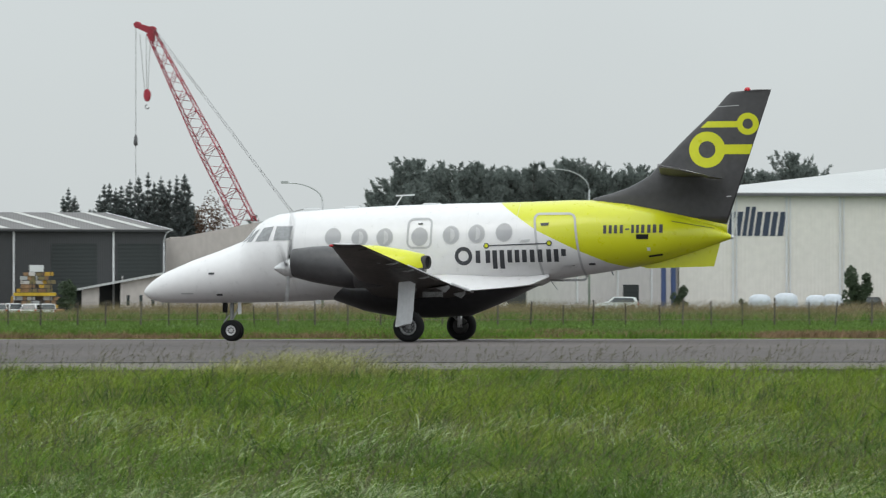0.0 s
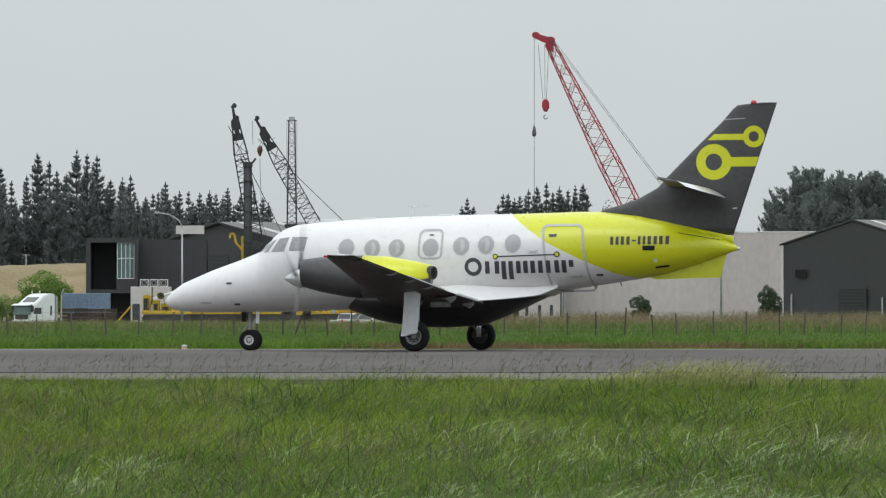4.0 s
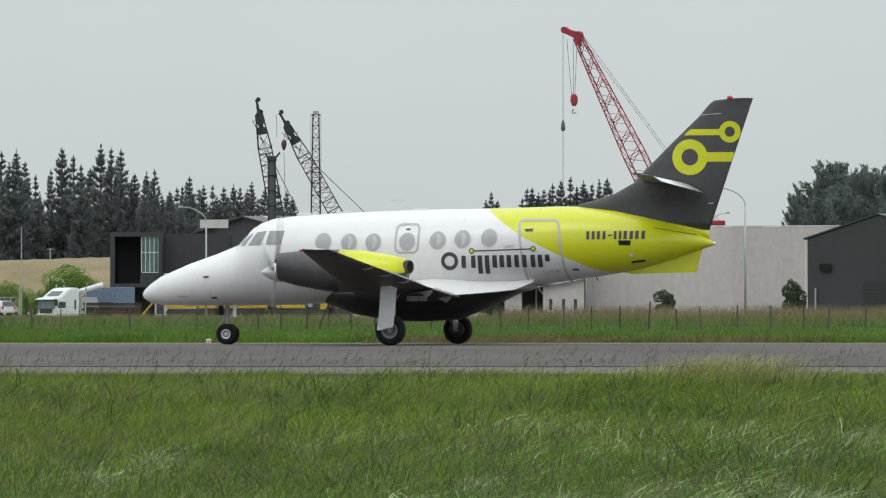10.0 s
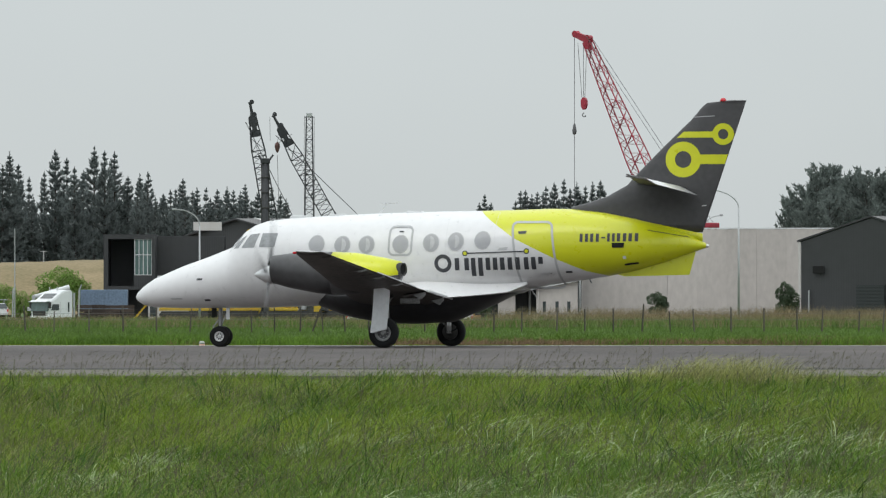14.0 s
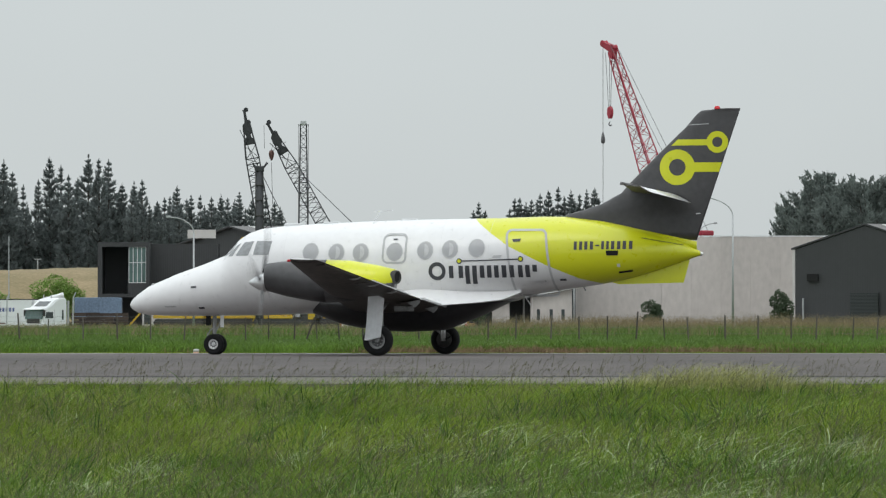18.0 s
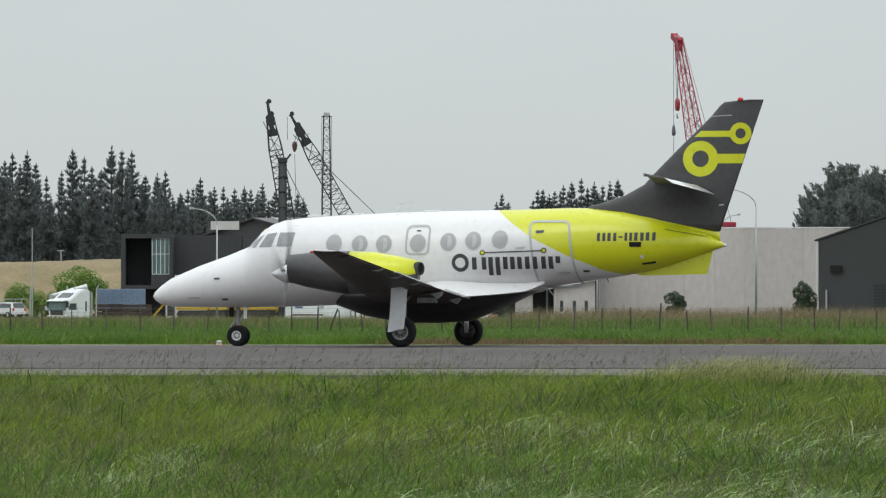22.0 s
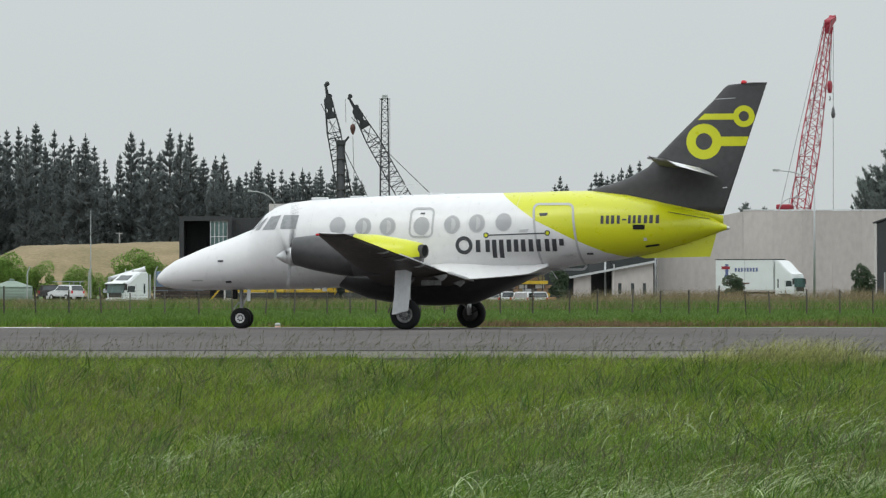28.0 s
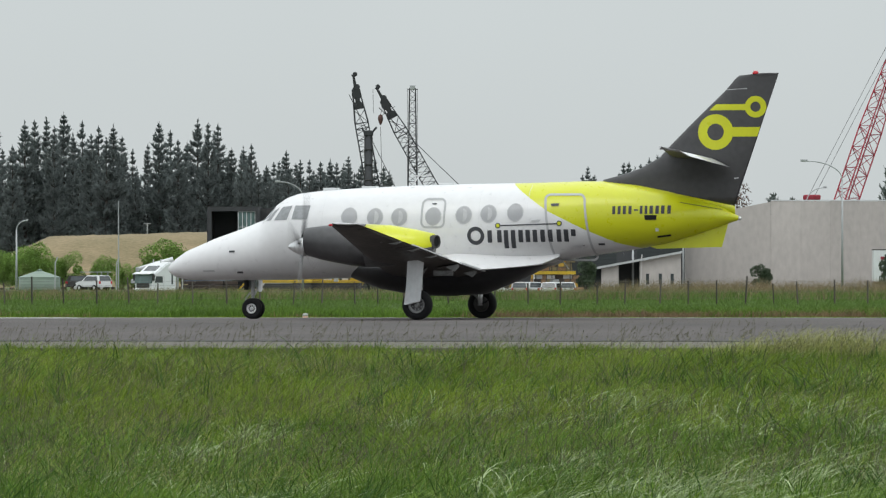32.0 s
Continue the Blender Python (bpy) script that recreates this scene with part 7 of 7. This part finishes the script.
# ---- yard machines ----
def excavator(x, y, turn, label, paint, s=1.0, path=((0.9, 1.7), (1.5, 3.6), (2.7, 4.35), (4.9, 3.9)), reach=(5.5, 1.2)):
    """A tracked digger, local X forward: a bent boom through the given points, a stick, a toothed bucket and rams."""
    e = thing("excavator", pose(x, y, 0.03, 0, 0, turn), label, "excavator", "yard machines")
    q = Matrix.Scale(s, 4)
    for yy in (-1.0, 1.0):
        o = [(2.0 * math.copysign(abs(math.cos(a)) ** 0.35, math.cos(a)), 0.42 + 0.40 * math.copysign(abs(math.sin(a)) ** 0.7, math.sin(a))) for a in np.linspace(0, 6.283, 21)[:-1]]
        tr = part("track", prism(bmesh.new(), [(u * s, v * s) for u, v in o], (yy - 0.27) * s, (yy + 0.27) * s), M["machine_dark"], e)
        for wx in (-1.5, -0.75, 0.0, 0.75, 1.5):
            part("roller", turned(bmesh.new(), [(0.001, -0.3), (0.24, -0.3), (0.24, 0.3), (0.001, 0.3)], q @ Matrix.Translation((wx, yy, 0.4)) @ pose(0, 0, 0, 90, 0, 0), 10), M["machine_dark"], tr)
    part("slew_ring", turned(bmesh.new(), [(0.001, 0.75), (0.7, 0.75), (0.7, 1.0), (0.001, 1.0)], q, 20), M["machine_dark"], e)
    part("house", prism(bmesh.new(), [(u * s, v * s) for u, v in ((-2.1, 0.95), (1.3, 0.95), (1.3, 1.45), (0.0, 1.6), (-0.2, 1.95), (-2.0, 1.95), (-2.3, 1.6))], -1.2 * s, 1.2 * s), paint, e)
    part("counterweight", block(bmesh.new(), (-2.75, -1.15, 1.0), (-2.15, 1.15, 1.85), q, 0.2 * s), M["machine_dark"], e, "dark counterweight")
    part("hood_panel", block(bmesh.new(), (-1.8, -1.23, 1.1), (-0.6, -1.2, 1.75), q), M["machine_dark"], e)
    part("exhaust_stack", rod(bmesh.new(), Vector((-1.4, 0.5, 1.9)) * s, Vector((-1.4, 0.5, 2.5)) * s, 0.07 * s, n=8), M["machine_dark"], e)
    c = part("cab", prism(bmesh.new(), [(u * s, v * s) for u, v in ((-0.1, 1.3), (1.5, 1.3), (1.55, 1.9), (1.2, 2.95), (0.0, 2.95), (-0.1, 2.0))], -1.25 * s, -0.3 * s), paint, e)
    part("cab_window", prism(bmesh.new(), [(u * s, v * s) for u, v in ((0.05, 1.95), (0.65, 1.95), (0.65, 2.8), (0.12, 2.8))], -1.28 * s, -1.24 * s), M["vehicle_glass"], c)
    part("cab_window", prism(bmesh.new(), [(u * s, v * s) for u, v in ((0.75, 1.55), (1.42, 1.75), (1.12, 2.8), (0.75, 2.8))], -1.28 * s, -1.24 * s), M["vehicle_glass"], c)

    def plate(pts, widths, y0, y1):
        """A bent plate of changing depth through the given points."""
        up, low = [], []
        for i, (u, v) in enumerate(pts):
            (ua, va), (ub, vb) = pts[max(0, i - 1)], pts[min(len(pts) - 1, i + 1)]
            d = math.hypot(ub - ua, vb - va)
            nx, nz = -(vb - va) / d, (ub - ua) / d
            up.append(((u + nx * widths[i] / 2) * s, (v + nz * widths[i] / 2) * s))
            low.append(((u - nx * widths[i] / 2) * s, (v - nz * widths[i] / 2) * s))
        bm = bmesh.new()
        rings = [[(p[0], y0 * s, p[1]), (p[0], y1 * s, p[1]), (r[0], y1 * s, r[1]), (r[0], y0 * s, r[1])] for p, r in zip(up, low)]
        return loft(bm, rings)
    (ex, ez), (fx, fz) = path[-1], reach
    part("boom", plate(path, [0.45, 0.75, 0.8, 0.5][:len(path)], -0.05, 0.42), paint, e)
    part("stick", plate([(ex - 0.45, ez + 0.55), (ex, ez), (fx, fz)], [0.3, 0.6, 0.32], 0.0, 0.36), paint, e)
    part("bucket", prism(bmesh.new(), [(u * s, v * s) for u, v in ((fx + 0.15, fz + 0.25), (fx + 0.35, fz - 0.35), (fx - 0.1, fz - 0.95), (fx - 0.75, fz - 0.9), (fx - 0.95, fz - 0.45), (fx - 0.35, fz + 0.05))], -0.35 * s, 0.75 * s), M["machine_dark"], e)
    for k in range(4):
        part("bucket_tooth", block(bmesh.new(), (fx - 1.1, -0.3 + k * 0.3, fz - 0.62), (fx - 0.9, -0.18 + k * 0.3, fz - 0.5), q), M["steel"], e)
    (mx, mz) = path[-2]
    part("ram", rod(bmesh.new(), Vector((mx - 0.2, 0.18, mz + 0.55)) * s, Vector((ex - 0.45, 0.18, ez + 0.6)) * s, 0.055 * s, n=8), M["steel"], e, "bright steel ram")
    for dy in (-0.2, 0.55):
        part("ram", rod(bmesh.new(), Vector((1.2, dy, 1.3)) * s, Vector((path[1][0] + 0.35, dy, path[1][1] - 0.3)) * s, 0.055 * s, n=8), M["galv"], e)
    return e


for x, y, turn, label, paint, s, sx, path, reach in (
        (-8.15, 566, 0, "orange excavator with a folded arm parked in the yard", "machine_orange", 1.05, 1.05, ((0.9, 1.7), (1.7, 3.2), (2.8, 3.75), (4.4, 3.6)), (4.6, 1.3)),
        (-15.6, 571, 0, "yellow excavator with a raised arm parked in the yard", "machine_yellow", 1.25, 1.0, ((0.9, 1.6), (1.9, 3.4), (3.2, 4.3), (4.6, 4.75)), (5.6, 1.9)),
        (-5.6, 569, 185, "small yellow excavator standing behind the orange one", "machine_yellow", 0.95, 1.0, ((0.9, 1.7), (1.5, 2.9), (2.3, 3.3), (3.4, 3.1)), (3.7, 1.2)),
        (-12.92, 563, 165, "yellow excavator standing close to the cranes", "machine_yellow", 0.8, 1.0, ((0.9, 1.7), (1.5, 3.6), (2.7, 4.35), (4.9, 3.9)), (5.5, 1.4))):
    e = excavator(x, y, turn, label, M[paint], s, path, reach)
    e.matrix_basis = e.matrix_basis @ Matrix.Diagonal((sx, 1, 1, 1))


def plant_body(px, y, w, h, label, seed):
    """A yellow crane carrier: tracks, a thin deck, uneven hoods with gaps, cab, drums, hoses, handrail and a white ram."""
    rng = np.random.default_rng(seed)
    t = thing("crane_carrier", pose((px - 784) * y / 9480, y, 0.03), label, "carrier", "yard machines")
    Y, D, G = M["machine_yellow"], M["machine_dark"], M["pale_grey"]
    for yy in (-1.1, 1.1):
        part("track", prism(bmesh.new(), [(-w * 0.45, 0.0), (-w * 0.5, 0.4), (-w * 0.45, 0.8), (w * 0.45, 0.8), (w * 0.5, 0.4), (w * 0.45, 0.0)], yy - 0.3, yy + 0.3), D, t)
        for k in range(6):
            part("track_roller", turned(bmesh.new(), [(0.001, -0.33), (0.26, -0.33), (0.26, 0.33), (0.001, 0.33)], Matrix.Translation((-w * 0.4 + k * w * 0.16, yy, 0.4)) @ pose(0, 0, 0, 90, 0, 0), 10), D, t)
    part("deck", block(bmesh.new(), (-w / 2, -1.2, 0.85), (w / 2, 1.2, 1.15), bevel=0.04), Y, t)
    a = -w / 2 + 0.1
    while a < w * 0.16:
        b = min(a + rng.uniform(0.45, 1.1), w * 0.22)
        top = h * rng.uniform(0.5, 0.95)
        hood = part("hood", prism(bmesh.new(), [(a, 1.15), (b, 1.15), (b, top - rng.uniform(0, 0.35)), (b - 0.15, top), (a + 0.12, top), (a, top - rng.uniform(0, 0.3))], -1.05, 1.05), (Y, Y, Y, G)[rng.integers(4)], t)
        if rng.random() < 0.7:
            part("louvre", block(bmesh.new(), (a + 0.12, -1.08, 1.3), (b - 0.12, -1.05, top - 0.35)), D, hood)
        a = b + rng.uniform(0.05, 0.3)
    c = part("cab", prism(bmesh.new(), [(w * 0.26, 1.15), (w * 0.46, 1.15), (w * 0.47, h * 0.6), (w * 0.43, h), (w * 0.27, h)], -1.1, 0.1), Y, t)
    part("cab_window", block(bmesh.new(), (w * 0.29, -1.13, h * 0.58), (w * 0.42, -1.09, h * 0.92)), M["vehicle_glass"], c)
    part("exhaust_stack", rod(bmesh.new(), (-w * 0.3, 0.3, h * 0.6), (-w * 0.3, 0.3, h * 1.2), 0.07, n=8), D, t)
    for k in range(7):
        xx = rng.uniform(-w * 0.45, w * 0.4)
        part("hose", beam(bmesh.new(), (xx, -1.25, h * rng.uniform(0.3, 0.5)), (xx + rng.uniform(-0.7, 0.7), -1.25, h * rng.uniform(0.55, 1.0)), 0.05), (D, D, M["galv"])[rng.integers(3)], t)
    for xx, r in ((-w * 0.12, 0.36), (w * 0.2, 0.28)):
        part("winch_drum", turned(bmesh.new(), [(0.001, -0.8), (r, -0.8), (r * 0.65, -0.6), (r * 0.65, 0.6), (r, 0.8), (0.001, 0.8)], Matrix.Translation((xx, -0.3, h * 0.9)) @ pose(0, 0, 0, 90, 0, 0), 16), D, t)
    bm = bmesh.new()
    for zz in (h * 0.82, h * 1.0):
        beam(bm, (-w * 0.48, -1.15, zz), (-w * 0.05, -1.15, zz), 0.04)
    for k in range(5):
        xx = -w * 0.47 + k * w * 0.1
        beam(bm, (xx, -1.15, 1.1), (xx, -1.15, h * 1.0), 0.04)
    part("handrail", bm, Y, t)
    part("ram", rod(bmesh.new(), (-w * 0.05, -0.4, h * 0.92), (w * 0.3, -0.4, h * 1.12), 0.14, n=10), M["white_trim"], t, "white hydraulic ram")
    return t


plant_body(350, 564, 5.2, 3.1, "yellow tracked crane carrier parked beside the masts", 1)
plant_body(436, 566, 5.6, 3.3, "yellow crane carrier with a white ram in the yard", 2)
plant_body(525, 563, 5.2, 2.4, "low yellow machine chassis in the yard", 3)
plant_body(612, 565, 5.0, 2.3, "yellow machine chassis behind the parked cars", 4)
arm = thing("yellow_leader", pose(-17.76, 563, 0.03), "yellow piling leader with white rams", "piling rig")
part("leader", block(bmesh.new(), (-0.2, -0.25, 0), (0.2, 0.25, 9.07), bevel=0.04), M["machine_yellow"], arm)
bm = bmesh.new()
for p, q in (((-0.1, 7.65), (-0.75, 8.36)), ((-0.75, 8.36), (-0.95, 9.31)), ((-0.95, 9.31), (-1.35, 9.31)), ((-1.35, 9.31), (-1.4, 8.84))):
    beam(bm, (p[0], 0, p[1]), (q[0], 0, q[1]), 0.22)
part("pulley_arms", bm, M["machine_yellow"], arm)
bm = bmesh.new()
beam(bm, (-2.4, -0.3, 2.0), (-0.4, -0.3, 6.22), 0.16)
beam(bm, (-1.2, -0.3, 2.0), (-0.2, -0.3, 5.63), 0.16)
part("rams", bm, M["steel"], arm)
ramp = thing("steel_steps", pose(-30.05, 563, 0.03), "yellow steel access steps", "steps")
bm = bmesh.new()
for dy in (0, 0.8):
    beam(bm, (-1.0, dy, 0), (0.5, dy, 1.7), 0.13)
for k in range(6):
    beam(bm, (-1.0 + k * 0.27, 0, 0.1 + k * 0.3), (-1.0 + k * 0.27, 0.8, 0.1 + k * 0.3), 0.12)
part("frame", bm, M["machine_yellow"], ramp)

# stacked steelwork near the sheds
rng = np.random.default_rng(41)
stack = thing("material_stack", pose(2.64, 569, 0.03), "tall stack of rusty steel and timber pieces", "stack")
for k in range(10):
    z = k * 0.43
    x = -3.1 + 0.16 * k + rng.normal(0, 0.15)
    while x < 2.1 - 0.14 * k:
        w = rng.uniform(0.2, 0.95)
        part("steel_piece", block(bmesh.new(), (x, rng.uniform(-0.7, -0.3), z), (x + w, rng.uniform(0.5, 1), z + rng.uniform(0.34, 0.43)), bevel=0.02),
             (M["brown_box"], M["timber"], M["brown_box"], M["rank"], M["machine_orange"], M["galv"], M["pale_grey"], M["brown_box"])[rng.integers(8)], stack)
        x += w + rng.uniform(0.0, 0.12)
for xx in (-2.3, -0.6, 1.3):
    part("rack_post", beam(bmesh.new(), (xx, -0.75, 0), (xx + rng.normal(0, 0.08), -0.75, rng.uniform(3.0, 4.3)), 0.09), M["machine_dark"], stack)
part("crate", block(bmesh.new(), (-0.9, -0.5, 4.3), (0.6, 0.5, 5.0), bevel=0.03), M["white_trim"], stack, "white crate on top")
part("rack_beam", block(bmesh.new(), (-2.6, -0.9, 1.75), (1.9, -0.72, 2.1)), M["machine_yellow"], stack)
heap = thing("covered_load", pose(-8.72, 574, 0.03), "load covered by a dark blue tarpaulin", "covered load")
part("cover", prism(bmesh.new(), [(-2.8, 0), (-2.5, 2.6), (-1.5, 3.3), (1.2, 3.2), (2.4, 2.6), (2.8, 0)], -1.2, 1.2), M["tarp"], heap)

# water tank, wrapped bales
tank = thing("water_tank", pose(-52.1, 565, 0.03), "pale green corrugated water tank with a conical lid", "tank")
part("shell", turned(bmesh.new(), [(2.15, 0), (2.2, 0.1), (2.2, 1.35), (2.15, 1.4)], None, 32), M["tank_green"], tank, "", True)
part("lid", turned(bmesh.new(), [(2.25, 1.38), (2.25, 1.46), (0.5, 2.05), (0.001, 2.1)], None, 32), M["tank_green"], tank)
part("hatch", turned(bmesh.new(), [(0.28, 2.0), (0.28, 2.25), (0.001, 2.3)], None, 12), M["tank_green"], tank)
bale = bmesh.new()
turned(bale, [(0.4, 0), (0.95, 0.08), (1.1, 0.4), (1.12, 1.0), (1.0, 1.45), (0.6, 1.68), (0.05, 1.72)], None, 18)
bale_ob = tagged(part("wrapped_load", bale, M["wrap"], smooth=True), "bulky load wrapped in white plastic", "wrapped load", "wrapped loads")
bale_ob.matrix_basis = pose(78.87, 563, 0.03) @ Matrix.Diagonal((1.1, 1.1, 1.12, 1))
for px, sc in ((2160, 1.12), (2214, 1.0), (2244, 1.05)):
    copy_thing(bale_ob, Matrix.Translation(((px - 784) * 563 / 9480, 563.4, 0.03)) @ Matrix.Diagonal((sc * 0.93, sc, sc * 0.97, 1)))


# ---- what moves ----
# seconds, place on the runway, heading and metres rolled by the aircraft
ROLL = [
    (0.0, 9.278, 117.781, 15.80, -9.866),
    (0.5, 7.808, 118.121, 15.69, -8.351),
    (1.0, 6.443, 118.438, 15.57, -6.943),
    (1.5, 5.236, 118.719, 15.46, -5.695),
    (2.0, 4.060, 118.992, 15.35, -4.481),
    (2.5, 3.020, 119.234, 15.24, -3.405),
    (3.0, 2.130, 119.442, 15.12, -2.482),
    (3.5, 1.403, 119.611, 15.01, -1.728),
    (4.5, 0.315, 119.865, 14.83, -0.600),
    (5.5, -0.203, 119.987, 14.68, -0.060),
    (6.0, -0.259, 120.000, 14.60, 0.000),
    (15.5, -0.272, 120.002, 14.60, 0.013),
    (23.0, -0.272, 120.002, 14.60, 0.013),
    (23.5, -0.298, 120.006, 14.60, 0.040),
    (24.0, -0.337, 120.011, 14.60, 0.080),
    (24.5, -0.385, 120.019, 14.49, 0.133),
    (25.5, -0.663, 120.059, 14.26, 0.427),
    (26.5, -1.095, 120.123, 14.04, 0.882),
    (27.0, -1.325, 120.156, 13.92, 1.123),
    (27.5, -1.464, 120.177, 13.81, 1.271),
    (28.0, -1.500, 120.182, 13.70, 1.311),
    (28.5, -1.499, 120.182, 13.65, 1.311),
    (30.0, -1.495, 120.182, 13.50, 1.311),
    (30.5, -1.520, 120.186, 13.45, 1.338),
    (31.0, -1.557, 120.192, 13.40, 1.378),
    (31.5, -1.647, 120.205, 13.35, 1.472),
    (32.0, -1.864, 120.237, 13.30, 1.700),
]
# seconds, slewing angle of the red crane's boom
SLEW = [
    (0.0, 160.3),
    (6.0, 160.3),
    (7.5, 159.6),
    (9.0, 157.8),
    (11.0, 152.6),
    (13.0, 146.0),
    (14.3, 141.6),
    (15.5, 136.4),
    (17.0, 129.7),
    (18.0, 125.3),
    (19.0, 122.1),
    (20.0, 117.2),
    (21.0, 112.3),
    (22.0, 106.2),
    (23.0, 99.8),
    (24.0, 93.5),
    (24.5, 90.4),
    (26.5, 78.7),
    (27.0, 75.4),
    (28.0, 69.8),
    (29.0, 64.6),
    (30.0, 57.6),
    (31.0, 50.8),
    (32.0, 46.0),
]
# seconds, place and heading of the freight lorry along the road
DRIVE = [
    (0.0, -170.0, 558.7, -12),
    (6.0, -122.9, 558.7, -12),
    (12.0, -85.1, 558.7, -12),
    (17.0, -48.0, 558.7, -12),
    (18.0, -40.4, 558.7, -12),
    (18.5, -36.5, 558.7, -12),
    (19.0, -32.6, 558.7, -12),
    (19.5, -28.6, 558.7, -12),
    (20.0, -24.6, 558.7, -12),
    (22.0, -9.7, 558.6, -12),
    (24.0, 5.0, 558.4, -16),
    (25.5, 15.4, 558.0, -28),
    (26.5, 21.95, 557.6, -35),
    (27.0, 24.25, 557.4, -35),
    (28.0, 28.6, 557.2, -33),
    (29.0, 32.9, 557.2, -20),
    (30.0, 36.6, 557.2, -6),
    (31.0, 39.4, 557.2, 0),
    (32.0, 42.4, 557.2, 0),
]


# seconds and degrees: nose dipping under the brakes; elevator drooping; height of the crane's headache ball
DIVE = ([0, 2.5, 3.5, 5.5, 32], [0.32, 0.3, 0.2, 0.0, 0.0])
DROOP = [(0.0, 3), (0.5, 9), (1.0, 7), (1.3, 10), (1.6, -14), (2.0, -18), (2.4, 16), (3.0, 23), (5.5, 21), (12.0, 20), (22.0, 20), (32.0, 19)]
BALL = [(0.0, -2.4), (1.0, -1.4), (2.0, -0.6), (2.7, 0.0), (32.0, 0.0)]

# seconds, place of the boom carrier across the yard
FLAT = [(0.0, -20.8), (3.0, -26.4), (3.4, -27.2), (5.6, -31.9), (6.5, -34.2), (8.0, -36.6), (9.5, -39.0), (11.0, -41.4), (12.0, -42.5), (12.6, -42.7), (32.0, -42.7)]


def motions():
    walk(aircraft, [(t, pose(x, y, -0.03, 0, interp(t, *DIVE), 180 - h)) for t, x, y, h, d in ROLL])
    ts = np.array([r[0] for r in ROLL])
    ds = np.array([r[4] for r in ROLL])
    for h, x, y, r in wheels:
        rows = []
        for k in range(32 * 15 + 1):
            t = k / 15
            rows.append((t, pose(x, y, r + x * math.sin(radians(interp(t, *DIVE))), 0, math.degrees(interp(t, ts, ds) / r), 0)))
        walk(h, rows)
    for k, p in enumerate(propellers):
        o = p.matrix_basis.translation.copy()
        walk(p, [(f / 30, Matrix.Translation(o) @ pose(0, 0, 0, 18 + 87 * f, 0, 0)) for f in range(961)])
    for k, o in enumerate(clumps):
        at = o.matrix_basis.translation.copy()
        walk(o, [(t / 4, Matrix.Translation(at) @ pose(0, 0, 0, 3 * math.sin(t * 0.9 + k * 2.1), 7 * math.sin(t * 1.15 + k * 1.3) + 3 * math.sin(t * 0.37 + k), 0)) for t in range(129)])
    for o, at, axis in elevators:
        walk(o, [(t, Matrix.Translation(at) @ Matrix.Rotation(radians(-d), 4, axis)) for t, d in DROOP])
    walk(whip_ball, [(t, Matrix.Translation((0, 0, z))) for t, z in BALL])
    walk(red_crane, [(t, pose(CRX, CRY, 0, 0, 0, a)) for t, a in SLEW])
    walk(freight, [(t, pose(x, y, ground_height(y, x - 2), 0, 0, h)) for t, x, y, h in DRIVE])
    walk(flat, [(t, pose(x, 570, 0.03, 0, 0, 185)) for t, x in FLAT])


motions()
